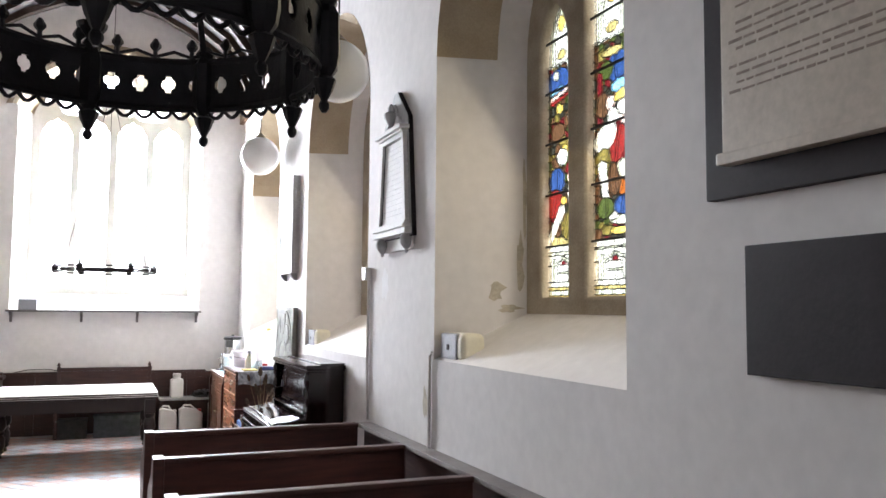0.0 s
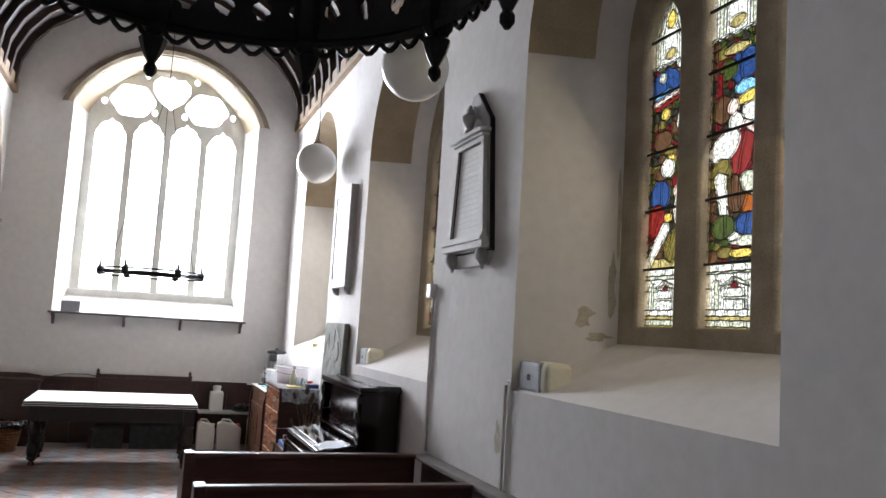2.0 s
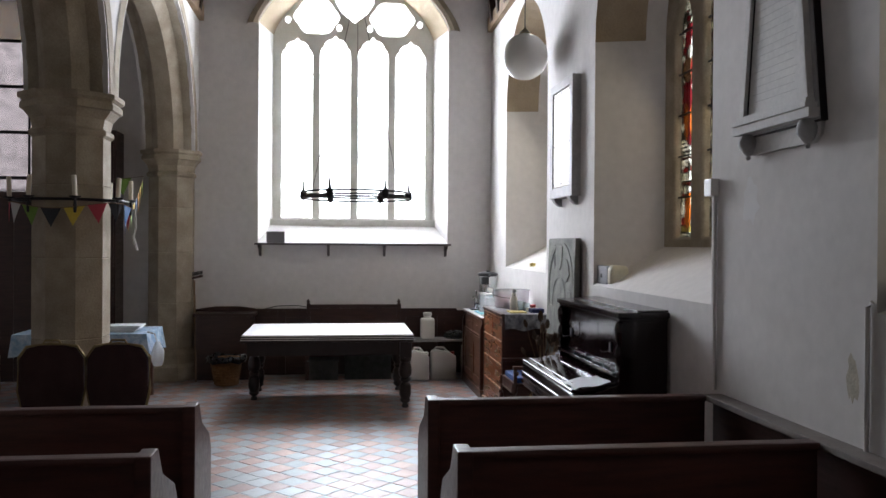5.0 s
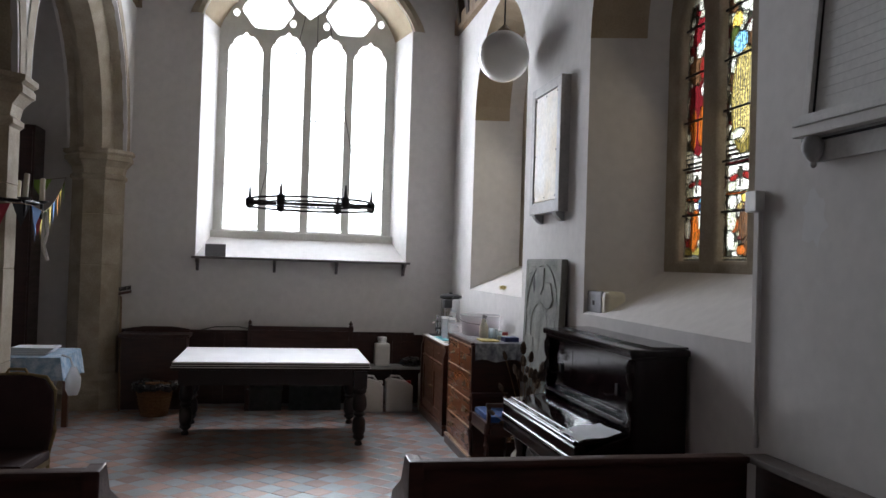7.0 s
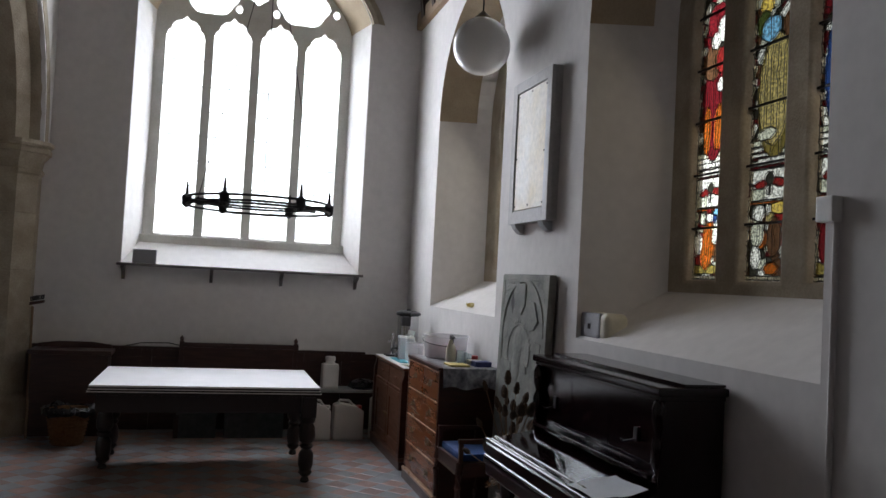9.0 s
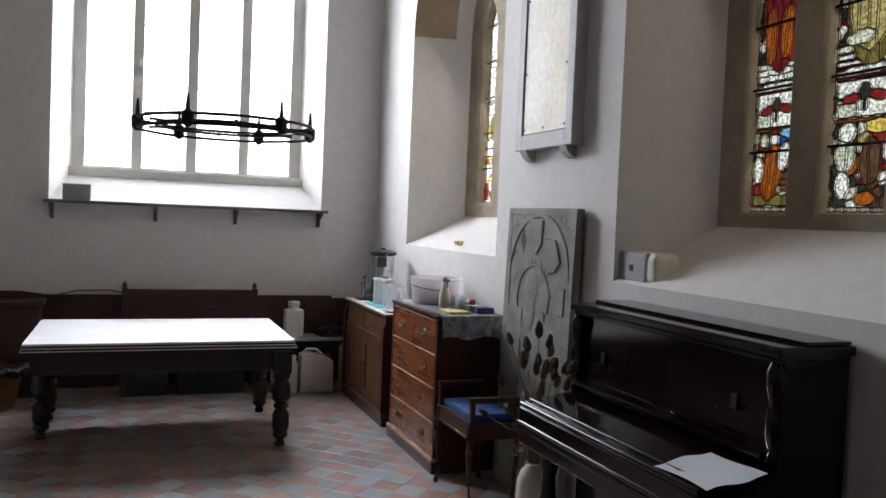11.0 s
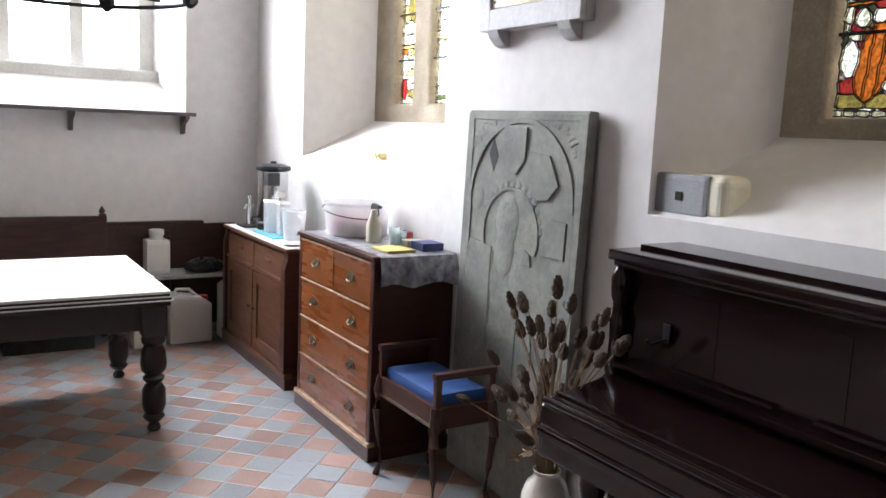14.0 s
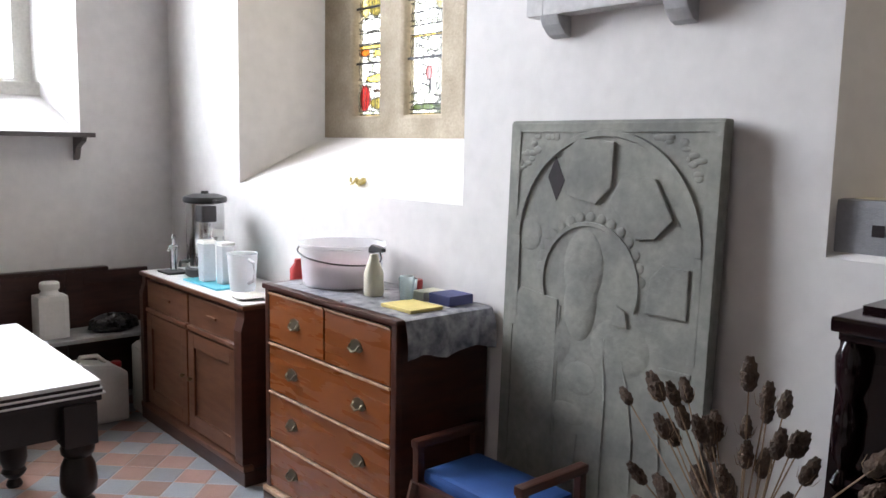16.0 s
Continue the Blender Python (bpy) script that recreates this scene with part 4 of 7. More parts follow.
for d, z, rd, rz in ((0.36, 1.80, 0.07, 0.06), (0.50, 1.96, 0.035, 0.20), (0.53, 2.35, 0.02, 0.25), (0.44, 1.70, 0.09, 0.03)):
    bm = bmesh.new()
    vs = []
    for k in range(14):
        a = 2 * math.pi * k / 14
        dd, zz = d + rd * rng.uniform(0.35, 1.15) * math.cos(a), z + rz * rng.uniform(0.6, 1.1) * math.sin(a)
        vs.append(bm.verts.new((SX + dd, 5.285 - SPLAY[0] * dd / DEPTH - 0.002, zz)))
    bm.faces.new(vs)
    tagged(link("plaster_patch", bm, DAMP), "peeling damp plaster beside the window", "patch", kind="structure")


# ---- things: nave ----
def pew(name, x0, x1, y, end_x, label):
    """A pew seen from behind: panelled back with capping, seat, bench end towards the aisle."""
    p = empty(name, (x0 + x1) / 2, y, 0, label=label, category="pew", group="pews")
    part("backrest", box(x0, x1, y - 0.03, y, 0.08, 0.86), PEWWOOD, p, bevel=0.004)
    part("capping", box(x0, x1, y - 0.05, y + 0.02, 0.86, 0.892), PEWWOOD, p, "worn rounded top rail", bevel=0.012)
    part("seat", box(x0, x1, y + 0.0, y + 0.36, 0.42, 0.45), PEWWOOD, p, bevel=0.006)
    part("plinth", box(x0, x1, y - 0.02, y + 0.005, 0.0, 0.08), PEWWOOD, p)
    e0, e1 = (end_x, end_x + 0.05) if end_x < x1 - 0.2 else (end_x - 0.05, end_x)
    bm = prism([(y - 0.06, 0), (y + 0.42, 0), (y + 0.42, 0.60), (y + 0.36, 0.68), (y + 0.14, 0.78), (y + 0.06, 0.895), (y - 0.06, 0.895)], e0 - 0.004, e1 + 0.004, 'x')
    part("bench_end", bm, PEWWOOD, p, "shaped end panel with a pale worn edge", bevel=0.008)
    return p


for y in (6.47, 5.505, 4.54):
    pew("pew", 0.73, 2.135, y, 0.73, "dark brown oak pew with a worn top rail")
for y in (6.42, 5.55, 4.62):
    pew("pew", -1.415, -0.35, y, -0.35, "dark brown oak pew across the aisle")

# wainscot along the south wall beside the pews
w = empty("wainscot", 2.19, 4.0, 0, label="dark oak wall panelling with a dusty grey ledge", category="panelling", kind="structure")
part("ledge", box(2.135, 2.239, 2.2, 6.47, 0.862, 0.89), LEDGE, w, "dusty grey-painted ledge", bevel=0.006)
for i in range(5):
    y0 = 2.2 + i * 0.854
    part("panel", box(2.19, 2.236, y0 + 0.004, y0 + 0.85, 0, 0.862), DARKWOOD, w, bevel=0.004)


def sphere_profile(r, n=14, neck=0.0):
    return [(max(r * math.sin(math.pi * k / n), neck), -r * math.cos(math.pi * k / n)) for k in range(n + 1)]


def globe_lamp(x, y, z, r):
    g = empty("pendant_lamp", x, y, z - r, label="white opal glass globe lamp hanging on a thin rod", category="pendant lamp", group="globe lamps")
    bm = lathe([(max(a, 0.002), b) for a, b in sphere_profile(r, 20)], 32, m=Matrix.Translation((x, y, z)))
    part("globe", bm, OPAL, g, smooth=True)
    part("gallery", lathe([(0.055, z + r - 0.012), (0.06, z + r + 0.005), (0.03, z + r + 0.03), (0.012, z + r + 0.05)], 16, m=Matrix.Translation((x, y, 0))), BRASS, g, "dark brass cap", smooth=True)
    top = PLATE + 0.55
    part("rod", tube([(x, y, z + r + 0.04), (x, y, top)], 0.006), IRON, g)
    # hook on the wall plate
    part("bracket", tube([(x, y, top), (x + 0.06, y, top + 0.03), (SX - 0.1, y, top - 0.1)], 0.008), IRON, g)
    return g


globe_lamp(1.80, 5.90, 3.22, 0.20)
globe_lamp(1.985, 9.85, 3.37, 0.212)


def corona(x, y, z):
    """The large openwork hanging ring with finials and candles."""
    c = empty("corona_light", x, y, z, label="black wrought iron ring chandelier with pierced quatrefoil band and candles", category="chandelier")
    R, n = 0.335, 36
    # pierced band: bars and quatrefoil rings
    for zz, r in ((0.05, 0.008), (0.155, 0.008), (0.125, 0.004), (0.082, 0.004)):
        part("hoop", tube([(x + R * math.cos(a), y + R * math.sin(a), z + zz) for a in (2 * math.pi * k / 72 for k in range(72))], r, 6, closed=True), IRON, c)
    for k in range(n):
        band = bmesh.new()
        a0 = 2 * math.pi * k / n
        a1 = 2 * math.pi * (k + 1) / n
        am = (a0 + a1) / 2

        def at(u, v, off=0.0):
            a = am + u * (a1 - a0) / 2
            return (x + (R + off) * math.cos(a), y + (R + off) * math.sin(a), z + 0.104 + v)
        cell = [(-1, -0.05), (1, -0.05), (1, 0.05), (-1, 0.05)]
        m = 16
        hole = []
        for q in range(m):
            t = 2 * math.pi * q / m + math.pi / 4
            rr = 0.62 + 0.30 * abs(math.cos(2 * t))
            hole.append((0.60 * rr * math.cos(t), 0.027 * rr * math.sin(t)))
        sq = []
        for q in range(m):
            t = 2 * math.pi * q / m + math.pi / 4
            s = max(abs(math.cos(t)), abs(math.sin(t)))
            sq.append((math.cos(t) / s, 0.05 * math.sin(t) / s))
        for off in (-0.004, 0.004):
            vo = [band.verts.new(at(*p, off)) for p in sq]
            vi = [band.verts.new(at(*p, off)) for p in hole]
            for q in range(m):
                band.faces.new((vo[q], vo[(q + 1) % m], vi[(q + 1) % m], vi[q]))
        part("pierced_panel", band, IRON, c, "pierced quatrefoil panel")
    # scalloped lower fringe and cresting
    fringe = bmesh.new()
    for k in range(54):
        a0 = 2 * math.pi * k / 54
        da = 2 * math.pi / 54
        pts = []
        for q in range(6):
            t = math.pi * q / 5
            a = a0 + da * q / 5
            pts.append((x + R * math.cos(a), y + R * math.sin(a), z + 0.045 - 0.016 * math.sin(t)))
        tube(pts, 0.0045, 5, fringe)
    for k in range(27):
        crest = bmesh.new()
        a = 2 * math.pi * k / 27
        px, py = x + R * math.cos(a), y + R * math.sin(a)
        lathe([(0.006, z + 0.155), (0.005, z + 0.178), (0.012, z + 0.186), (0.012, z + 0.192), (0.004, z + 0.205)], 6, crest, Matrix.Translation((px, py, 0)))
        b = a + math.pi / 27
        tube([(px, py, z + 0.165), (x + R * math.cos(b), y + R * math.sin(b), z + 0.178), (x + R * math.cos(a + math.pi / 13.5), y + R * math.sin(a + math.pi / 13.5), z + 0.165)], 0.004, 5, crest)
        part("cresting", crest, IRON, c, "small trefoil of the crest")
    part("fringe", fringe, IRON, c, "scalloped lower fringe")
    for k in range(9):
        a = radians(22 + 40 * k)
        px, py = x + (R + 0.01) * math.cos(a), y + (R + 0.01) * math.sin(a)
        M = Matrix.Translation((px, py, z))
        part("finial", lathe([(0.004, -0.03), (0.010, -0.022), (0.010, -0.014), (0.006, -0.008), (0.016, 0.012), (0.022, 0.03), (0.014, 0.036), (0.024, 0.05), (0.028, 0.075), (0.026, 0.15), (0.018, 0.165), (0.022, 0.175), (0.012, 0.19)], 8, m=M), IRON, c, "drop finial on a buttress")
        if k % 2 == 0:
            part("drip_pan", lathe([(0.012, 0.19), (0.03, 0.212), (0.032, 0.222), (0.026, 0.222)], 12, m=M), IRON, c)
            part("candle", lathe([(0.012, 0.215), (0.012, 0.33), (0.009, 0.335)], 10, m=M), CANDLE, c, "cream candle")
    for k in range(3):
        a = radians(62 + 120 * k)
        part("chain", tube([(x + R * math.cos(a), y + R * math.sin(a), z + 0.16), (x, y, z + 1.1)], 0.007, 6), IRON, c)
    part("hanger", tube([(x, y, z + 1.1), (x, y, PLATE + 1.44)], 0.009, 6), IRON, c)
    return c


corona(0.49, 2.42, 2.07)


def ring_light(x, y, z):
    c = empty("ring_chandelier", x, y, z, label="plain black iron ring chandelier with candle spikes", category="chandelier")
    R = 0.46
    for zz, rr in ((0.0, R), (0.05, R), (0.025, R * 0.80)):
        part("hoop", tube([(x + rr * math.cos(a), y + rr * math.sin(a), z + zz) for a in (2 * math.pi * k / 60 for k in range(60))], 0.0085, 6, closed=True), IRON, c)
    for k in range(12):
        a = 2 * math.pi * k / 12
        ca, sa = math.cos(a), math.sin(a)
        part("brace", tube([(x + R * 0.8 * ca, y + R * 0.8 * sa, z + 0.025), (x + R * ca, y + R * sa, z + 0.025)], 0.008, 6), IRON, c)
        if k % 2 == 0:
            M = Matrix.Translation((x + R * ca, y + R * sa, z))
            part("candle_cup", lathe([(0.008, -0.02), (0.03, 0.0), (0.032, 0.055), (0.012, 0.07), (0.005, 0.15)], 10, m=M), IRON, c, "cup with a candle spike")
    for k in range(3):
        a = radians(30 + 120 * k)
        part("chain", tube([(x + R * math.cos(a), y + R * math.sin(a), z + 0.05), (x, y, z + 1.9)], 0.003, 5), IRON, c)
    part("hanger", tube([(x, y, z + 1.9), (x, y, PLATE + 1.44)], 0.004, 5), IRON, c)


ring_light(0.45, 9.7, 2.035)


# ---- things on the south wall ----
def bars(bm, x, y0, y1, zs, h, rng, ragged=0.2):
    for z in zs:
        e = y1 + (y0 - y1) * rng.uniform(0, ragged)
        box(x - 0.0015, x + 0.001, e, y0, z, z + h, bm)


def memorial_tablet():
    """Tapering marble tablet with cornice, small scrolled crest and consoles on a thick ground, its shaded sides
    coloured dark.
    """
    t = empty("memorial_tablet", SX, 5.92, 2.06, label="tapering white marble wall memorial on a thick grey ground with shade-dark edges", category="wall memorial", group="wall memorials")
    y0, y1 = 5.60, 6.235
    c = (y0 + y1) / 2
    X = SX + 0.016

    def outline(e):
        return [(y0 - 0.01 + e, 2.15 + e), (y1 + 0.01 - e, 2.15 + e), (y1 - 0.085 - e, 2.93), (c + 0.03, 3.13 - e), (c - 0.03, 3.13 - e), (y0 + 0.085 + e, 2.93)]
    # The slate colour puts shade on the sides of the grey ground.
    part("backing", prism(outline(0.0), X - 0.045, X + 0.01, 'x'), SLATE, t, "grey ground with its shaded sides coloured dark", bevel=0.005)
    part("backing_face", prism(outline(0.006), X - 0.051, X - 0.044, 'x'), GREYMARBLE, t, "grey veined facing", bevel=0.002)
    part("panel", prism([(y0 + 0.085, 2.25), (y1 - 0.085, 2.25), (y1 - 0.145, 2.79), (y0 + 0.145, 2.79)], X - 0.058, X - 0.050, 'x'), MARBLE, t, "inscribed white marble panel", bevel=0.002)
    for sg, e in ((1, y0), (-1, y1)):
        part("pilaster", prism([(e + sg * 0.035, 2.245), (e + sg * 0.075, 2.245), (e + sg * 0.138, 2.80), (e + sg * 0.098, 2.80)], X - 0.078, X - 0.045, 'x'), MARBLE, t, "raised side border", bevel=0.005)
        # Dark strip draws the thin shadow along the panel's edge.
        part("panel_shadow_line", prism([(e + sg * 0.077, 2.247), (e + sg * 0.084, 2.247), (e + sg * 0.147, 2.798), (e + sg * 0.140, 2.798)], X - 0.062, X - 0.045, 'x'), SLATE, t, "dark strip for the shadow inside the border")
    for k, (o, z0, z1, d) in enumerate(((0.095, 2.795, 2.825, 0.080), (0.080, 2.825, 2.842, 0.095), (0.062, 2.842, 2.868, 0.115))):
        part("cornice", box(X - d, X - 0.045, y0 + o, y1 - o, z0, z1), MARBLE, t, "stepped marble cornice", bevel=0.005)
    for o, z0, z1, d in ((0.028, 2.228, 2.248, 0.090), (0.010, 2.205, 2.228, 0.105), (0.0, 2.165, 2.205, 0.095)):
        part("base_ledge", box(X - d, X - 0.045, y0 + o, y1 - o, z0, z1), MARBLE, t, "stepped marble ledge", bevel=0.005)
    part("crest", prism([(c - 0.12, 2.868), (c + 0.12, 2.868), (c + 0.105, 2.93), (c + 0.06, 2.94), (c + 0.035, 3.0), (c, 3.05), (c - 0.035, 3.0), (c - 0.06, 2.94), (c - 0.105, 2.93)], X - 0.066, X - 0.050, 'x'), MARBLE, t, "low scrolled crest", bevel=0.004)
    for sg in (-1, 1):
        part("scroll", lathe([(0.006, -0.012), (0.024, -0.010), (0.024, 0.010), (0.006, 0.012)], 14, m=Matrix.Translation((X - 0.064, c + sg * 0.098, 2.925)) @ pose(0, 0, 0, 0, 90, 0)), MARBLE, t, smooth=True)
    part("urn", lathe([(0.02, 2.87), (0.03, 2.88), (0.015, 2.90), (0.045, 2.95), (0.048, 2.98), (0.02, 3.0), (0.022, 3.02), (0.006, 3.05)], 14, m=Matrix.Translation((X - 0.085, c, 0))), GREYMARBLE, t, smooth=True)
    for yy in (y0 + 0.075, y1 - 0.075):
        part("console", lathe([(0.006, 2.045), (0.012, 2.055), (0.010, 2.066), (0.022, 2.078), (0.042, 2.105), (0.046, 2.13), (0.036, 2.155), (0.03, 2.166)], 16, m=Matrix.Translation((X - 0.052, yy, 0))), GREYMARBLE, t, "rounded console with a drop", smooth=True)
    part("apron", prism([(y0 + 0.01, 2.15), (y1 - 0.01, 2.15), (y1 - 0.02, 2.10), (y1 - 0.06, 2.07), (y0 + 0.06, 2.07), (y0 + 0.02, 2.10)], X - 0.034, X + 0.004, 'x'), MARBLE, t, "pale marble apron", bevel=0.004)
    rng = random.Random(4)
    for k in range(14):
        z, w = 2.745 - 0.034 * k, 0.165 - 0.0038 * k
        part("text_line", box(X - 0.0592, X - 0.0575, y0 + w + rng.uniform(0, 0.05), y1 - w - rng.uniform(0, 0.05), z, z + 0.0035), FAINT, t)


memorial_tablet()


def framed_tablet():
    t = empty("wall_tablet", SX, 9.27, 2.03, label="stained white marble tablet in a grey marble frame", category="wall memorial", group="wall memorials")
    y0, y1, z0, z1 = 8.925, 9.605, 2.045, 3.035
    X = SX
    part("backing", box(X - 0.045, X + 0.005, y0, y1, z0, z1), TABLETFRAME, t, bevel=0.004)
    for nm, b in (("frame_side", (y0, y0 + 0.075, z0, z1)), ("frame_side", (y1 - 0.075, y1, z0, z1)), ("frame_head", (y0 + 0.075, y1 - 0.075, z1 - 0.075, z1)), ("frame_foot", (y0 + 0.075, y1 - 0.075, z0, z0 + 0.09))):
        part(nm, box(X - 0.074, X - 0.045, *b), TABLETFRAME, t, bevel=0.006)
    part("panel", box(X - 0.065, X - 0.044, y0 + 0.08, y1 - 0.08, z0 + 0.095, z1 - 0.08), STAINED, t, "white marble stained yellow below")
    for yy in (y0 + 0.10, y1 - 0.10):
        part("corbel", prism([(X - 0.075, z0), (X, z0), (X, z0 - 0.07), (X - 0.03, z0 - 0.06), (X - 0.06, z0 - 0.03)], yy - 0.04, yy + 0.04, 'y'), GREYMARBLE, t, "small stone corbel", bevel=0.006)
    for yy, zz in ((y0 + 0.1, z0 + 0.12), (y1 - 0.1, z0 + 0.12), (y0 + 0.1, z1 - 0.1), (y1 - 0.1, z1 - 0.1), (y0 + 0.1, 2.5), (y1 - 0.1, 2.5), (9.27, z1 - 0.1), (9.27, z0 + 0.12)):
        part("stud", box(X - 0.068, X - 0.064, yy - 0.006, yy + 0.006, zz - 0.006, zz + 0.006), SLATE, t)


STAINED = mat("stained_marble", (0.64, 0.60, 0.52), 0.58, second=(0.60, 0.47, 0.25), scale=2.4, fine=30, amount=0.9, bump=0.06)
framed_tablet()

# text board and slate near the first window
b = empty("notice_board", SX, 2.3, 2.03, label="cream stone tablet with lines of lettering in a black frame", category="wall memorial", group="wall memorials")
part("frame", box(SX - 0.035, SX + 0.005, 1.55, 2.92, 2.035, 3.30), SLATE, b, "black slate surround", bevel=0.004)
part("panel", box(SX - 0.075, SX - 0.034, 1.70, 2.80, 2.155, 3.22), CREAMSTONE, b, "cream inscribed panel", bevel=0.004)
part("lower_moulding", box(SX - 0.085, SX - 0.034, 1.69, 2.82, 2.128, 2.165), CREAMSTONE, b, bevel=0.008)
rng = random.Random(11)
for k in range(34):
    z = 2.335 + 0.0255 * k
    if k in (4, 9, 17, 26):
        continue
    bm = bmesh.new()
    y = 2.765 - (0.03 if k % 3 else 0.0)
    while y > 1.80:
        wd = rng.uniform(0.02, 0.075)
        box(SX - 0.0762, SX - 0.074, y - wd, y, z + rng.uniform(0, 0.002), z + rng.uniform(0.007, 0.010), bm)
        y -= wd + rng.uniform(0.006, 0.012)
    part("text_line", bm, LETTER, b)
s = tagged(link("slate_plaque", box(SX - 0.03, SX + 0.004, 1.75, 2.765, 1.505, 1.885), SLATE, bevel=0.004), "plain dark slate plaque fixed to the wall", "plaque", group="wall memorials")


def wall_speaker(y, z, x=2.26, ln=0.30):
    """A grey box loudspeaker with a cream back lying on a sill."""
    sp = empty("loudspeaker", x, y, z, label="grey and cream loudspeaker standing on a window sill", category="loudspeaker", group="loudspeakers")
    part("cabinet", box(x + 0.006, x + 0.15, y - ln * 0.5, y + ln * 0.44, z, z + 0.155), CREAM, sp, "cream plastic case", bevel=0.035)
    part("grille", box(x, x + 0.135, y - ln * 0.28, y + ln * 0.5, z + 0.002, z + 0.153), GREYGRILLE, sp, "grey perforated grille", bevel=0.020)
    part("badge", box(x - 0.003, x + 0.002, y + 0.02, y + 0.05, z + 0.06, z + 0.09), SLATE, sp)


wall_speaker(5.09, 1.404)
wall_speaker(8.42, 1.338, 2.265, 0.32)

# conduit and switch by the second window
c = empty("switch_box", SX, 6.56, 0.9, label="white surface switch box on a painted conduit", category="switch")
part("box", box(SX - 0.045, SX, 6.52, 6.60, 1.90, 1.99), WHITEPAINT, c, bevel=0.006)
part("conduit", tube([(SX - 0.012, 6.535, 0.90), (SX - 0.012, 6.535, 1.90)], 0.011), PLASTER, c)
tagged(link("pipe", tube([(SX - 0.012, 5.32, 0.89), (SX - 0.012, 5.32, 1.42), (SX - 0.006, 5.30, 1.44)], 0.010), PLASTER, smooth=True), "thin painted cable pipe running up the wall", "pipe")

# grave slab leaning on the wall
slab = empty("carved_slab", 2.1, 9.26, 0, label="grey carved stone slab with an arched relief leaning on the wall", category="stone slab")
L = Matrix.Translation((2.14, 9.257, 0.0)) @ pose(0, 0, 0, 0, math.degrees(math.atan(0.042 / 1.69)), 0)


def onslab(bm):
    bmesh.ops.transform(bm, matrix=L, verts=bm.verts)
    return bm


part("stone", onslab(box(0.0, 0.045, -0.412, 0.412, 0.0, 1.70)), SLAB, slab, bevel=0.01)
# relief: rim, arch, halo, figure panels


def raised(outline, h=0.012):
    return prism(outline, -h, 0.004, 'x')


rimw = 0.045
for nm, o in (("rim", [(-0.41, 0.02), (-0.41 + rimw, 0.02), (-0.41 + rimw, 1.69), (-0.41, 1.69)]), ("rim", [(0.41 - rimw, 0.02), (0.41, 0.02), (0.41, 1.69), (0.41 - rimw, 1.69)]),
              ("rim", [(-0.375, 1.66), (0.375, 1.66), (0.375, 1.69), (-0.375, 1.69)])):
    part(nm, onslab(raised(o, 0.004)), SLAB, slab, bevel=0.003)


def arc_band(cy, cz, r0, r1, a0, a1, h, n=24):
    bm = bmesh.new()
    rings = []
    for k in range(n + 1):
        a = a0 + (a1 - a0) * k / n
        ca, sa = math.cos(a), math.sin(a)
        rings.append([bm.verts.new((d, cy + r * ca, cz + r * sa)) for r, d in ((r0, 0.004), (r0 + 0.004, -h), (r1 - 0.004, -h), (r1, 0.004))])
    for p, q in zip(rings, rings[1:]):
        for e in range(3):
            bm.faces.new((p[e], p[e + 1], q[e + 1], q[e]))
    return bm


def dome(u, z, ru, rz, h):
    """A low rounded swelling of the carving."""
    bm = lathe([(math.cos(q) , math.sin(q)) for q in (0.0, 0.35, 0.7, 1.05, 1.35)] + [(0.02, 1.0)], 18)
    bmesh.ops.transform(bm, matrix=Matrix(((0, 0, -0.6 * h, 0.001), (ru, 0, 0, u), (0, rz, 0, z), (0, 0, 0, 1))), verts=bm.verts)
    bmesh.ops.recalc_face_normals(bm, faces=bm.faces)
    return bm


part("arch_band", onslab(arc_band(0, 1.30, 0.345, 0.372, 0, math.pi, 0.007)), SLAB, slab)
part("halo_band", onslab(arc_band(0.04, 1.17, 0.185, 0.205, -0.35, math.pi + 0.35, 0.005)), SLAB, slab)
for sg in (-1, 1):
    part("arch_band", onslab(raised([(sg * 0.345, 0.98), (sg * 0.372, 0.98), (sg * 0.372, 1.30), (sg * 0.345, 1.30)], 0.005)), SLAB, slab, bevel=0.003)
for k in range(15):
    q = math.pi * (k + 0.5) / 15
    part("scallop", onslab(dome(0.04 + 0.207 * math.cos(q), 1.18 + 0.207 * math.sin(q), 0.019, 0.019, 0.006)), SLAB, slab, smooth=True)
for u, z, ru, rz, h in ((0.06, 1.22, 0.085, 0.13, 0.010), (0.065, 1.10, 0.070, 0.13, 0.012), (0.05, 0.85, 0.075, 0.06, 0.006), (0.30, 1.31, 0.055, 0.06, 0.008),
                        (0.10, 0.72, 0.09, 0.04, 0.008), (0.02, 0.27, 0.085, 0.085, 0.010), (0.20, 0.96, 0.11, 0.10, 0.007), (-0.10, 0.98, 0.12, 0.10, 0.007), (-0.20, 0.42, 0.10, 0.12, 0.006)):
    part("carving", onslab(dome(u, z, ru, rz, h)), SLAB, slab, smooth=True)
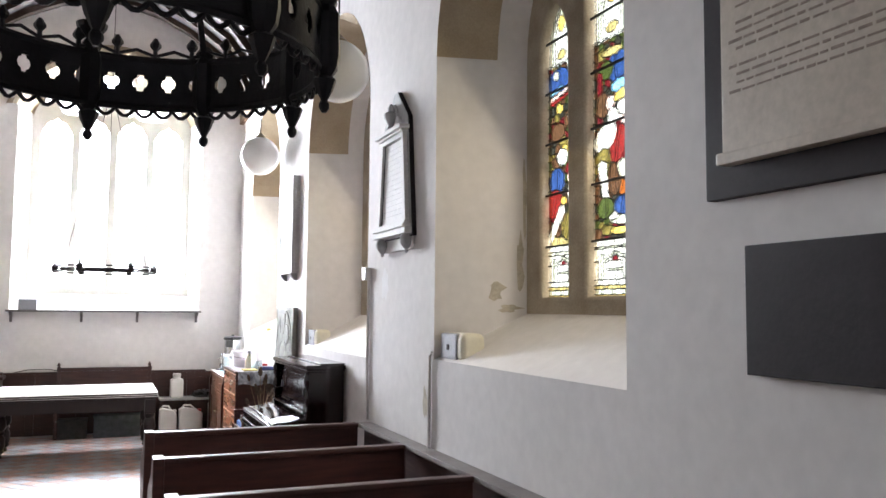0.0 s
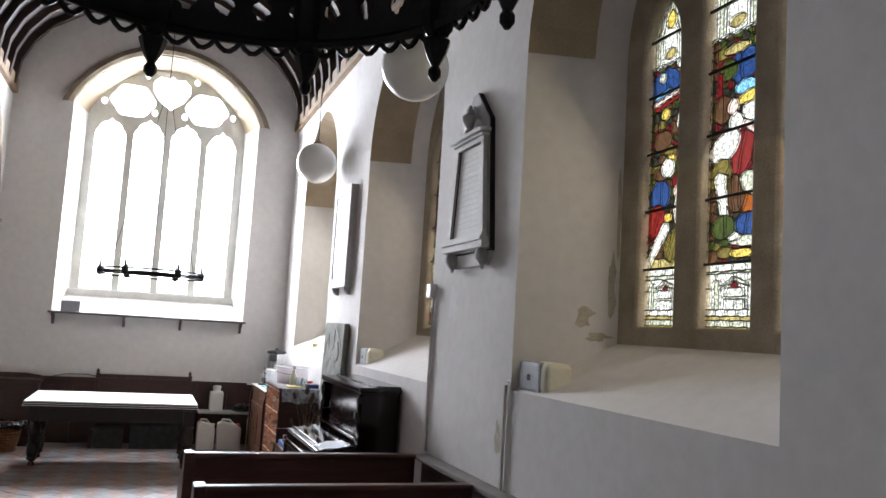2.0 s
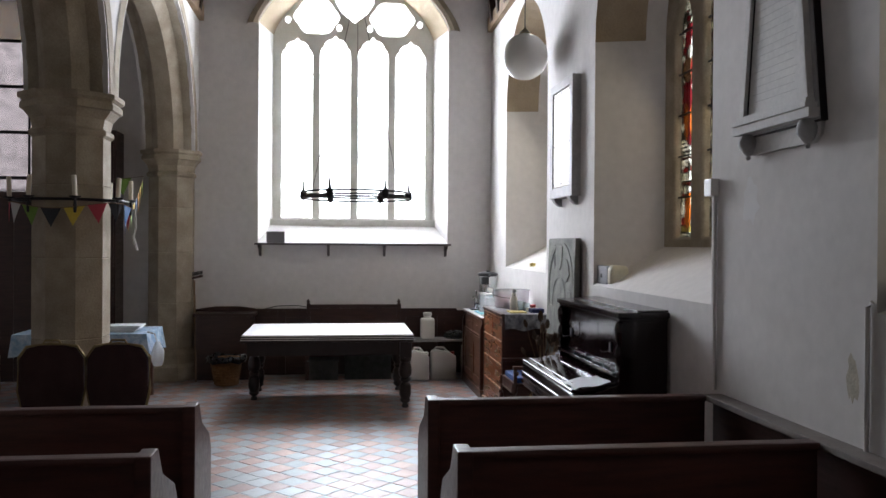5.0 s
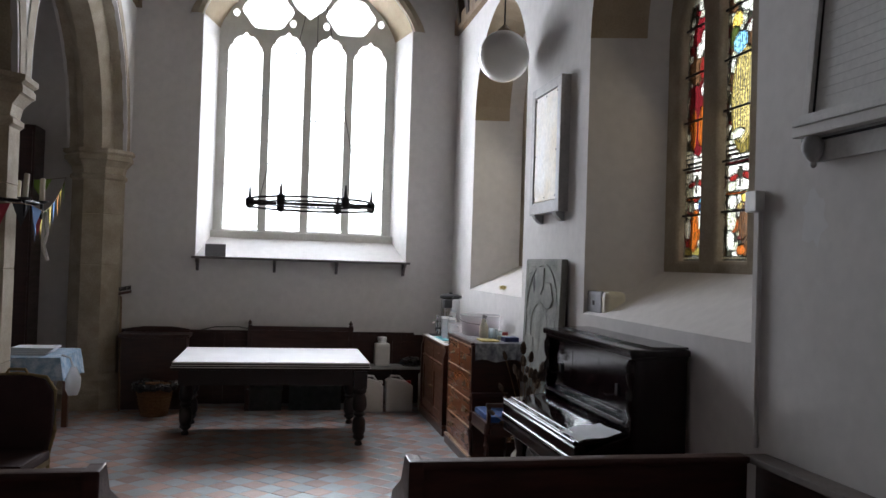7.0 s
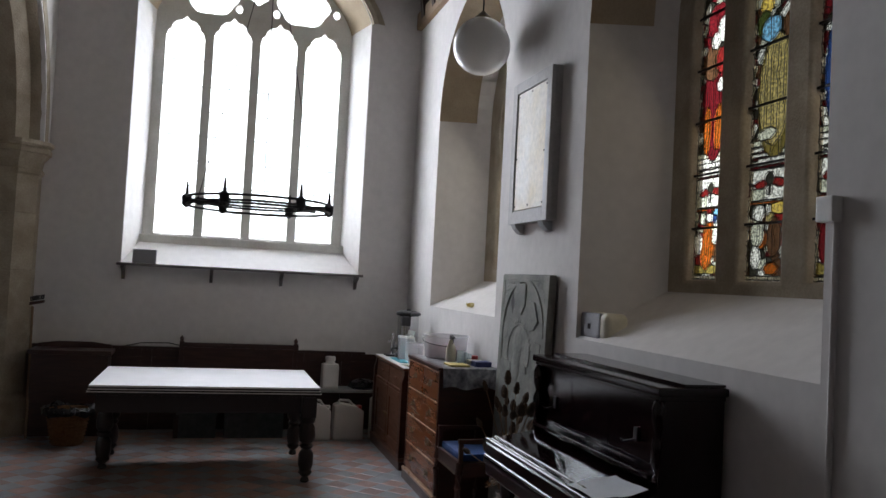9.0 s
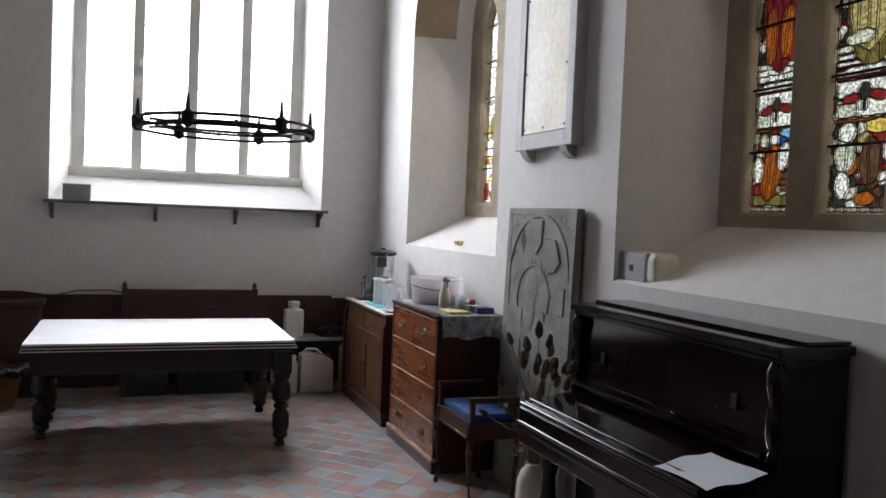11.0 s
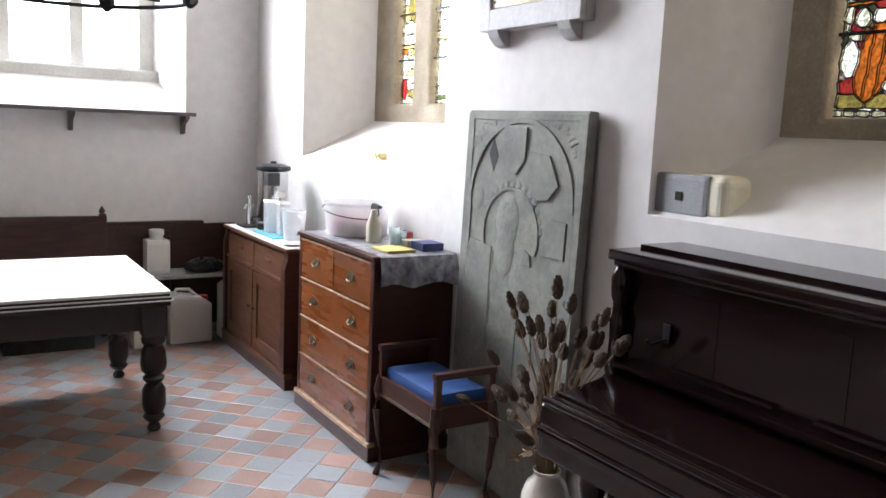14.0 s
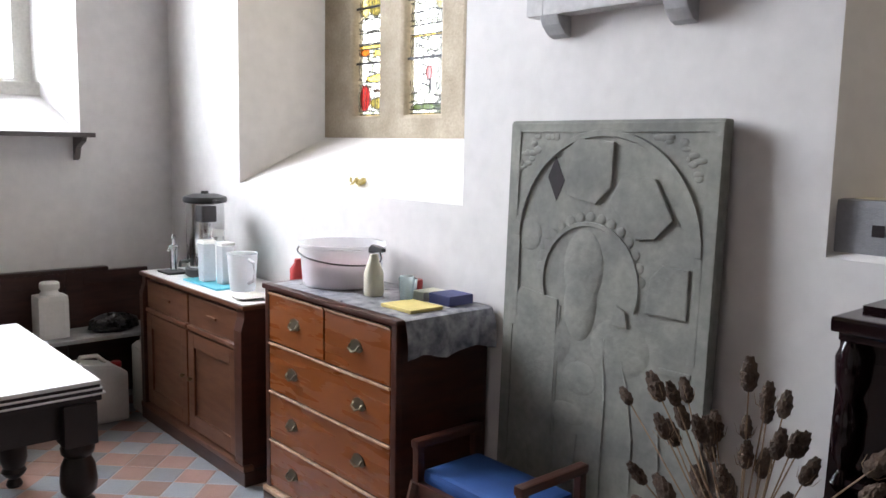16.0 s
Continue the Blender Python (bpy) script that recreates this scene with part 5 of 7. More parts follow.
for o, h in (([(0.14, 1.45), (0.02, 1.43), (-0.04, 1.49), (-0.04, 1.63), (0.10, 1.64), (0.16, 1.60)], 0.009),
             ([(-0.03, 1.44), (-0.14, 1.33), (-0.21, 1.34), (-0.27, 1.40), (-0.20, 1.52), (-0.08, 1.53)], 0.009),
             ([(-0.19, 1.11), (-0.335, 1.11), (-0.335, 1.26), (-0.24, 1.265), (-0.20, 1.22)], 0.008),
             ([(-0.06, 1.05), (-0.13, 1.05), (-0.12, 1.10), (-0.08, 1.12)], 0.007),
             ([(-0.25, 0.935), (-0.36, 0.935), (-0.36, 0.955), (-0.25, 0.955)], 0.006), ([(-0.25, 0.865), (-0.36, 0.865), (-0.36, 0.885), (-0.25, 0.885)], 0.006),
             ([(0.16, 1.10), (0.33, 1.12), (0.36, 1.08), (0.36, 0.60), (0.16, 0.60)], 0.004)):
    part("relief", onslab(raised(o, h)), SLAB, slab, bevel=min(0.006, h * 0.7))
for run in ([(0.15, 1.08), (0.155, 0.80), (0.15, 0.50), (0.16, 0.14)], [(-0.04, 1.00), (-0.055, 0.80), (-0.05, 0.62), (-0.06, 0.12)], [(-0.09, 1.00), (-0.14, 0.86), (-0.17, 0.70), (-0.17, 0.30)],
            [(0.05, 0.66), (0.06, 0.50), (0.045, 0.36)], [(0.27, 0.58), (0.25, 0.40), (0.27, 0.12)], [(-0.26, 0.80), (-0.28, 0.50), (-0.27, 0.12)]):
    part("fold", onslab(tube([(0.0015, u, z) for u, z in run], 0.005, 6)), SLAB, slab, smooth=True)
rng = random.Random(14)
for k in range(30):
    sg = -1 if k % 2 else 1
    q = rng.uniform(0.55, 1.1)
    rr = rng.uniform(0.40, 0.46)
    u, z = sg * min(rr * math.cos(q), 0.365), min(1.30 + rr * math.sin(q), 1.645)
    part("leaf_carving", onslab(dome(u, z, rng.uniform(0.010, 0.02), rng.uniform(0.008, 0.014), 0.006)), SLAB, slab, smooth=True)
part("lozenge", onslab(prism([(0.19, 1.43), (0.232, 1.51), (0.20, 1.58), (0.158, 1.50)], -0.001, 0.004, 'x')), SLATE, slab, "dark inlaid lozenge")


# ---- piano ----
def piano():
    p = empty("upright_piano", 2.0, 7.76, 0, label="dark rosewood upright piano with its lid closed", category="piano")
    y0, y1 = 7.10, 8.395
    part("lid", box(1.905, 2.225, y0 - 0.015, y1 + 0.01, 1.215, 1.25), PIANO, p, "polished lid with moulded edge", bevel=0.008)
    part("lid_moulding", box(1.92, 2.22, y0, y1 - 0.003, 1.195, 1.215), PIANO, p, bevel=0.006)
    part("lid_flap", box(2.03, 2.222, y0 + 0.005, y1 - 0.008, 1.251, 1.262), PIANO, p, "rear lid flap")
    for yy in ((y0, y0 + 0.035), (y1 - 0.035, y1)):
        part("side", prism([(2.215, 0), (1.99, 0), (1.97, 0.55), (1.66, 0.60), (1.655, 0.66), (1.66, 0.74), (1.92, 0.83), (1.94, 1.195), (2.215, 1.195)], yy[0], yy[1], 'y'), PIANO, p, bevel=0.004)
    part("upper_panel", box(1.955, 1.985, y0 + 0.035, y1 - 0.035, 0.83, 1.195), PIANO, p)
    for k in range(3):
        a = y0 + 0.09 + k * 0.40
        part("panel_frame", box(1.9535, 1.956, a, a + 0.34, 0.92, 1.15), PIANO, p, "flush inlaid front panel", bevel=0.001)
    part("music_shelf", box(1.90, 1.956, y0 + 0.05, y1 - 0.05, 0.875, 0.893), PIANO, p, bevel=0.004)
    part("fall", prism([(1.655, 0.775), (1.672, 0.80), (1.90, 0.838), (1.96, 0.845), (1.96, 0.815), (1.69, 0.775)], y0 + 0.03, y1 - 0.03, 'y'), PIANO, p, "closed polished keyboard fall", bevel=0.006)
    part("fall_rail", prism([(1.645, 0.70), (1.645, 0.77), (1.655, 0.785), (1.70, 0.775), (1.70, 0.70)], y0 + 0.02, y1 - 0.02, 'y'), PIANO, p, bevel=0.006)
    for xx, zz, rr in ((1.655, 0.790, 0.013), (1.645, 0.708, 0.010), (1.70, 0.806, 0.008)):
        part("moulding", tube([(xx, y0 + 0.03, zz), (xx, y1 - 0.03, zz)], rr, 10), PIANO, p, "rounded polished moulding", smooth=True)
    part("key_slip", box(1.638, 1.70, y0 + 0.01, y1 - 0.01, 0.672, 0.698), PIANO, p, "bright worn key slip", bevel=0.006)
    part("keybed", box(1.65, 1.98, y0 + 0.02, y1 - 0.02, 0.61, 0.672), PIANO, p, bevel=0.006)
    part("lower_panel", box(1.955, 1.98, y0 + 0.035, y1 - 0.035, 0.08, 0.61), PIANO, p)
    part("plinth", box(1.94, 2.2, y0 + 0.01, y1 - 0.01, 0.0, 0.08), PIANO, p, bevel=0.004)
    part("back", box(2.17, 2.20, y0 + 0.035, y1 - 0.035, 0.08, 1.195), PIANO, p)
    for yy in (y0 + 0.05, y1 - 0.05):
        ly = yy + (0.12 if yy < 7.7 else -0.14)
        M = Matrix.Translation((1.72, ly, 0))
        part("leg", lathe([(0.035, 0), (0.04, 0.03), (0.025, 0.06), (0.03, 0.12), (0.042, 0.36), (0.03, 0.50), (0.045, 0.56), (0.045, 0.61)], 14, m=M), PIANO, p, "turned leg", smooth=True)
        part("toe", box(1.68, 1.98, ly - 0.04, ly + 0.04, 0.0, 0.05), PIANO, p, bevel=0.006)
        part("cheek", lathe([(0.012, 0.845), (0.028, 0.87), (0.012, 0.90), (0.026, 0.94), (0.030, 1.02), (0.016, 1.06), (0.030, 1.10), (0.034, 1.16), (0.02, 1.195)], 12, m=Matrix.Translation((1.935, yy - (0.02 if yy < 7.5 else -0.02), 0))), PIANO, p, "turned corner column", smooth=True)
    for yy in (7.33, 8.17):
        part("sconce_plate", box(1.943, 1.949, yy - 0.014, yy + 0.014, 0.99, 1.05), IRON, p, "dark candle sconce plate", bevel=0.002)
        part("sconce_arm", tube([(1.945, yy, 1.0), (1.90, yy + 0.02, 0.985), (1.89, yy + 0.025, 1.0)], 0.005, 6), IRON, p)
    for k in range(2):
        part("music_ledge", box(1.936, 1.95, 7.3 + 0.48 * k, 7.66 + 0.48 * k, 0.905, 0.918), PIANO, p, "thin music ledge", bevel=0.002)


piano()
sheet = bmesh.new()
rows = []
for i in range(7):
    rows.append([sheet.verts.new((1.655 + 0.21 * i / 6, 7.10 + 0.27 * j / 4 - 0.03 * i / 6, 0.808 + 0.20 * (0.21 * i / 6) + 0.006 * math.sin(i * 1.3 + j))) for j in range(5)])
for p, q in zip(rows, rows[1:]):
    for j in range(4):
        sheet.faces.new((p[j], p[j + 1], q[j + 1], q[j]))
tagged(link("sheet_music", sheet, PAPER, smooth=True), "loose white sheets of paper on the piano fall", "paper")

# teasels in a tall jug
vase = empty("flower_vase", 1.835, 8.55, 0, label="tall cream ceramic jug full of dried brown teasels", category="vase")
VM = Matrix.Translation((1.835, 8.55, 0))
part("jug", lathe([(0.055, 0.0), (0.075, 0.01), (0.088, 0.08), (0.09, 0.26), (0.085, 0.36), (0.07, 0.405), (0.05, 0.425), (0.044, 0.44), (0.05, 0.455), (0.044, 0.455), (0.036, 0.43)], 24, m=VM), CERAMIC, vase, "cream glazed jug", smooth=True)
rng = random.Random(21)
for k in range(52):
    a = rng.uniform(0, 2 * math.pi)
    reach = rng.uniform(0.03, 0.33) if k < 42 else rng.uniform(0.30, 0.42)
    h = rng.uniform(0.62, 1.10) - 0.5 * reach * rng.uniform(0.2, 1.0)
    dx, dy = reach * math.cos(a) * 0.62 + 0.045, reach * math.sin(a)
    dy -= 0.05
    if 8.545 + dy < 8.47 and (1.86 + dx > 1.86 or h < 0.92):
        dy = abs(dy)
    if 1.86 + dx > 2.06:
        dx = 0.18
    base = Vector((1.835 + rng.uniform(-0.02, 0.02), 8.55 + rng.uniform(-0.02, 0.02), 0.40))
    tip = Vector((1.86 + dx, 8.545 + dy, h))
    mid = (base + tip) / 2 + Vector((-dx * 0.15, -dy * 0.15, 0.05))
    part("stem", tube([base, mid, tip], [0.003, 0.0024, 0.002], 5), STEM, vase)
    d = (tip - mid).normalized()
    q = Vector((0, 0, 1)).rotation_difference(d).to_matrix().to_4x4()
    s = rng.uniform(0.75, 1.1)
    bm = lathe([(0.004 * s, 0.0), (0.013 * s, 0.008 * s), (0.0185 * s, 0.025 * s), (0.0175 * s, 0.048 * s), (0.012 * s, 0.070 * s), (0.004 * s, 0.080 * s)], 9, m=Matrix.Translation(tip) @ q)
    for f in list(bm.faces):
        if len(f.verts) == 4:
            c = f.calc_center_median()
            n = (c - (tip + d * 0.03 * s)).normalized()
            vs = f.verts
            pk = bm.verts.new(c + n * 0.006 * s + d * 0.003)
            for e in range(4):
                bm.faces.new((vs[e], vs[(e + 1) % 4], pk))
    part("teasel_head", bm, TEASEL, vase, "spiky brown seed head")
    if k % 3 == 0:
        bm = bmesh.new()
        for e in range(5):
            t = 2 * math.pi * e / 5 + k
            o = q @ Vector((math.cos(t), math.sin(t), 0.6))
            tube([tip, tip + o * 0.022, tip + o * 0.03 + d * 0.02], [0.0012, 0.001, 0.0005], 4, bm)
        part("bract", bm, STEM, vase)
for k in range(9):
    a = rng.uniform(0, 6.28)
    rr = rng.uniform(0.05, 0.14)
    cc = Vector((1.83 + rr * math.cos(a) * 0.7, 8.56 + rr * math.sin(a), rng.uniform(0.46, 0.62)))
    bm = bmesh.new()
    for e in range(9):
        o = Vector((rng.uniform(-1, 1), rng.uniform(-1, 1), rng.uniform(-0.4, 1))).normalized() * 0.04
        sd = o.cross(Vector((0.3, 0.2, 1))).normalized() * 0.012
        bm.faces.new([bm.verts.new(cc + v) for v in (o * 0, o * 0.5 + sd, o, o * 0.5 - sd)])
    part("dried_leaf", bm, STEM if k % 2 else BASKET, vase, "curled dried leaves")


# ---- stool, chest, sideboard ----
def stool():
    s = empty("piano_stool", 1.93, 9.42, 0, label="mahogany piano stool with blue velvet seat and low arms", category="stool")
    x0, x1, y0, y1 = 1.755, 2.05, 9.17, 9.68
    part("cushion", box(x0 + 0.02, x1 - 0.02, y0 + 0.035, y1 - 0.035, 0.475, 0.525), BLUESEAT, s, "blue velvet cushion", bevel=0.018)
    part("rail", box(x0, x0 + 0.025, y0 + 0.03, y1 - 0.03, 0.385, 0.48), CHESTDARK, s, bevel=0.004)
    part("rail", box(x1 - 0.025, x1, y0 + 0.03, y1 - 0.03, 0.385, 0.48), CHESTDARK, s, bevel=0.004)
    part("base_board", box(x0 + 0.025, x1 - 0.025, y0 + 0.03, y1 - 0.03, 0.45, 0.478), CHESTDARK, s)
    part("stringing", box(x0 - 0.003, x0, y0 + 0.03, y1 - 0.03, 0.39, 0.402), BRASS, s, "pale inlaid line")
    for yy in (y0 + 0.015, y1 - 0.015):
        part("side_rail", box(x0 + 0.02, x1 - 0.02, yy - 0.012, yy + 0.012, 0.385, 0.475), CHESTDARK, s)
        part("arm", box(x0 - 0.005, x1 + 0.005, yy - 0.018, yy + 0.018, 0.595, 0.625), CHESTDARK, s, "flat mahogany arm", bevel=0.008)
        for xx in (x0 + 0.015, x1 - 0.015):
            part("arm_post", box(xx - 0.014, xx + 0.014, yy - 0.014, yy + 0.014, 0.47, 0.597), CHESTDARK, s, bevel=0.004)
            sx = -1 if xx < 1.9 else 1
            sy = -1 if yy < 9.4 else 1
            pts = [(xx, yy, 0.475), (xx + 0.012 * sx, yy + 0.012 * sy, 0.40), (xx + 0.018 * sx, yy + 0.018 * sy, 0.32), (xx + 0.006 * sx, yy + 0.004 * sy, 0.18), (xx, yy, 0.06), (xx + 0.014 * sx, yy + 0.012 * sy, 0.0)]
            part("leg", tube(pts, [0.026, 0.026, 0.022, 0.015, 0.012, 0.017], 8), CHESTDARK, s, "cabriole leg", smooth=True)


stool()


def bail(x, y, z, parent, w=0.045):
    """A brass plate with a drop handle, on a drawer front facing -x."""
    h = part("handle", prism([(y - w, z - 0.005), (y - w * 0.6, z + 0.022), (y, z + 0.030), (y + w * 0.6, z + 0.022), (y + w, z - 0.005), (y + w * 0.6, z - 0.018), (y - w * 0.6, z - 0.018)], x - 0.003, x + 0.001, 'x'), BRASS, parent, "dull brass drop handle")
    part("bail", tube([(x - 0.004, y - w * 0.62, z + 0.008), (x - 0.016, y - w * 0.62, z - 0.006), (x - 0.018, y, z - 0.018), (x - 0.016, y + w * 0.62, z - 0.006), (x - 0.004, y + w * 0.62, z + 0.008)], 0.0045, 6), BRASS, h)


def chest():
    c = empty("chest_of_drawers", 2.0, 10.27, 0, label="reddish brown mahogany chest of two short and three long drawers", category="chest")
    x0, x1, y0, y1, H = 1.79, 2.225, 9.81, 10.735, 0.985
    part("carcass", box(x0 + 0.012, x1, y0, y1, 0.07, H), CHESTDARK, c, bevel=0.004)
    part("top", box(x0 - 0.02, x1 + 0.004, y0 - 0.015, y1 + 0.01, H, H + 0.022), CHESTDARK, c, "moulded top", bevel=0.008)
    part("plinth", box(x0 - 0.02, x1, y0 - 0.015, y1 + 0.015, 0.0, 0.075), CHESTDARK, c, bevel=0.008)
    part("plinth_moulding", box(x0 - 0.024, x0 + 0.02, y0 - 0.012, y1 + 0.012, 0.075, 0.098), BEADWOOD, c, "pale plinth moulding", bevel=0.008)
    rows = [(0.108, 0.31), (0.325, 0.53), (0.545, 0.745), (0.76, 0.965)]
    for i, (a, b) in enumerate(rows):
        spans = [(y0 + 0.035, y1 - 0.03)] if i < 3 else [(y0 + 0.035, (y0 + y1) / 2 - 0.006), ((y0 + y1) / 2 + 0.006, y1 - 0.03)]
        for u, v in spans:
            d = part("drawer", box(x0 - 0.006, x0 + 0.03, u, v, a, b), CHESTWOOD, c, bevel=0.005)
            # The bead's bright edge is painted by its lighter wood.
            part("cock_bead", box(x0 - 0.012, x0 + 0.0, u, v, b, b + 0.009), BEADWOOD, d, "drawer bead with its highlight in the colour", bevel=0.003)
            if len(spans) == 1:
                for k in (0.22, 0.78):
                    bail(x0 - 0.007, u + (v - u) * k, (a + b) / 2, d)
            else:
                bail(x0 - 0.007, (u + v) / 2, (a + b) / 2, d)
    for yy in (y0 + 0.014, y1 - 0.014):
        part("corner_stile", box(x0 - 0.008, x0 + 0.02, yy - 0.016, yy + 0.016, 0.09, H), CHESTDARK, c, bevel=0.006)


chest()


def sideboard():
    c = empty("sideboard", 2.0, 11.6, 0, label="brown oak sideboard with two drawers over panelled doors", category="sideboard")
    x0, x1, y0, y1, H = 1.82, 2.225, 10.98, 12.225, 0.84
    part("carcass", box(x0 + 0.012, x1, y0 + 0.01, y1, 0.06, H), CHESTDARK, c)
    part("top", box(x0 - 0.025, x1 + 0.004, y0 - 0.01, y1 + 0.015, H, H + 0.022), SIDEWOOD, c, bevel=0.008)
    part("plinth", box(x0 - 0.03, x1, y0 - 0.02, y1 + 0.01, 0.0, 0.07), CHESTDARK, c, bevel=0.006)
    part("plinth_moulding", box(x0 - 0.035, x0 + 0.02, y0 - 0.018, y1 + 0.01, 0.07, 0.098), SIDEWOOD, c, "pale plinth moulding", bevel=0.008)
    part("pilaster", prism([(x0 - 0.03, 0.1), (x0 - 0.03, 0.74), (x0 - 0.012, 0.80), (x0 - 0.012, 0.84), (x0 + 0.05, 0.84), (x0 + 0.05, 0.1)], y0, y0 + 0.075, 'y'), CHESTDARK, c, "dark end pilaster", bevel=0.004)
    part("pilaster", prism([(x0 - 0.03, 0.1), (x0 - 0.03, 0.74), (x0 - 0.012, 0.80), (x0 - 0.012, 0.84), (x0 + 0.05, 0.84), (x0 + 0.05, 0.1)], y1 - 0.05, y1, 'y'), CHESTDARK, c, "dark end pilaster", bevel=0.004)
    m = (y0 + 0.08 + y1 - 0.05) / 2
    for u, v in ((y0 + 0.085, m - 0.008), (m + 0.008, y1 - 0.055)):
        d = part("drawer", box(x0 - 0.004, x0 + 0.02, u, v, 0.665, 0.82), SIDEWOOD, c, bevel=0.006)
        part("pull", box(x0 - 0.014, x0 - 0.004, (u + v) / 2 - 0.05, (u + v) / 2 + 0.05, 0.735, 0.748), SIDEWOOD, d, "carved wooden pull", bevel=0.003)
        part("moulding", box(x0 - 0.018, x0 + 0.01, u, v, 0.640, 0.662), SIDEWOOD, c, "pale worn moulding", bevel=0.006)
        dr = part("door", box(x0 - 0.002, x0 + 0.02, u, v, 0.105, 0.632), SIDEWOOD, c, bevel=0.005)
        for q in ((u, u + 0.07, 0.11, 0.63), (v - 0.07, v, 0.11, 0.63), (u + 0.07, v - 0.07, 0.11, 0.19), (u + 0.07, v - 0.07, 0.55, 0.63)):
            part("door_frame", box(x0 - 0.013, x0 - 0.002, *q), SIDEWOOD, dr, bevel=0.004)
        part("knob", lathe([(0.006, 0.0), (0.012, 0.012), (0.010, 0.022), (0.004, 0.026)], 10, m=Matrix.Translation((x0 - 0.013, v - 0.04 if u < m - 0.1 and v < m else u + 0.04, 0.38)) @ pose(0, 0, 0, 0, -90, 0)), BRASS, dr, smooth=True)


sideboard()


# ---- things on the sideboard and chest ----
def tall_urn(x, y, z):
    u = empty("water_urn", x, y, z, label="tall stainless steel hot water urn with black lid and tap", category="urn")
    M = Matrix.Translation((x, y, z))
    part("base", lathe([(0.10, 0), (0.112, 0.012), (0.112, 0.045), (0.10, 0.055)], 24, m=M), BLACKPL, u, smooth=True)
    part("body", lathe([(0.10, 0.055), (0.103, 0.065), (0.103, 0.40), (0.10, 0.41)], 28, m=M), STEEL, u, "polished steel body", smooth=True)
    part("lid", lathe([(0.115, 0.41), (0.12, 0.42), (0.116, 0.44), (0.07, 0.455), (0.022, 0.457), (0.02, 0.472)], 24, m=M), BLACKPL, u, "black lid", smooth=True)
    for sg in (-1, 1):
        part("handle", box(x - 0.012, x + 0.012, y + sg * 0.135 - 0.035, y + sg * 0.135 + 0.035, z + 0.412, z + 0.43), BLACKPL, u, bevel=0.004)
    part("dispensing_head", box(x - 0.105, x - 0.02, y - 0.19, y - 0.10, z + 0.315, z + 0.405), BLACKPL, u, "black plastic head under the lid", bevel=0.012)
    part("tap", tube([(x - 0.10, y, z + 0.09), (x - 0.145, y, z + 0.09), (x - 0.15, y, z + 0.06)], 0.010, 8), BLACKPL, u)


tall_urn(2.03, 11.86, 0.866)
n = empty("tap_stand", 1.93, 12.06, 0.866, label="small chrome tap stand on a black base", category="stand")
part("base", box(1.86, 1.99, 11.97, 12.13, 0.866, 0.878), BLACKPL, n, bevel=0.005)
part("post", lathe([(0.022, 0.878), (0.022, 1.0), (0.03, 1.005), (0.03, 1.02), (0.012, 1.03), (0.012, 1.06), (0.018, 1.065), (0.006, 1.085)], 14, m=Matrix.Translation((1.93, 12.06, 0))), STEEL, n, smooth=True)
part("spout", tube([(1.93, 12.06, 1.01), (1.89, 12.02, 1.02), (1.875, 12.0, 1.0)], 0.007, 8), STEEL, n)

# Thin pale sheet added to colour in the window's reflection on the top.
tagged(link("top_reflection", box(1.80, 2.22, 10.98, 12.22, 0.8625, 0.866), MARBLE), "added pale sheet for the window reflection on the sideboard top", "cover")
tagged(link("tray", box(1.86, 2.08, 11.38, 11.78, 0.866, 0.876), TURQUOISE, bevel=0.005), "turquoise plastic tray on the sideboard", "tray")


def dispenser(x, y, z, h):
    d = empty("soap_dispenser", x, y, z, label="tall clear plastic dispenser with a flat white lid", category="bottle", group="bottles on the tray")
    part("body", box(x - 0.035, x + 0.035, y - 0.035, y + 0.035, z, z + h), HAZY, d, bevel=0.012)
    part("contents", box(x - 0.028, x + 0.028, y - 0.028, y + 0.028, z + 0.006, z + h * 0.3), TURQUOISE if h < 0.2 else HAZY, d, bevel=0.008)
    part("lid", box(x - 0.038, x + 0.038, y - 0.040, y + 0.040, z + h, z + h + 0.018), WHITEPAINT, d, "flat white lid", bevel=0.005)


dispenser(1.93, 11.63, 0.876, 0.20)
dispenser(1.97, 11.50, 0.876, 0.20)
b = empty("spray_bottle", 2.04, 11.70, 0.876, label="white plastic spray bottle on the tray", category="bottle", group="bottles on the tray")
part("body", lathe([(0.032, 0), (0.034, 0.16), (0.014, 0.21), (0.012, 0.23)], 16, m=Matrix.Translation((2.04, 11.70, 0.876))), WHITEPAINT, b, smooth=True)
part("nozzle", prism([(1.99, 1.10), (2.06, 1.10), (2.06, 1.135), (2.0, 1.145)], 11.69, 11.71, 'y'), WHITEPAINT, b, bevel=0.003)
j = empty("measuring_jug", 1.98, 11.33, 0.866, label="hazy clear plastic measuring jug", category="jug")
part("body", lathe([(0.058, 0), (0.062, 0.004), (0.075, 0.185), (0.08, 0.19), (0.072, 0.188), (0.056, 0.008)], 24, m=Matrix.Translation((1.98, 11.33, 0.866)), caps=False), HAZY, j, smooth=True)
part("handle", tube([(1.98, 11.255, 1.03), (1.98, 11.21, 1.02), (1.98, 11.21, 0.93), (1.98, 11.265, 0.91)], 0.009, 8), HAZY, j)
tagged(link("plate", lathe([(0.04, 0), (0.05, 0.004), (0.08, 0.012), (0.083, 0.016), (0.05, 0.008), (0.002, 0.006)], 26, m=Matrix.Translation((1.90, 11.11, 0.866))), CERAMIC, smooth=True), "white shallow plate on the sideboard", "plate")
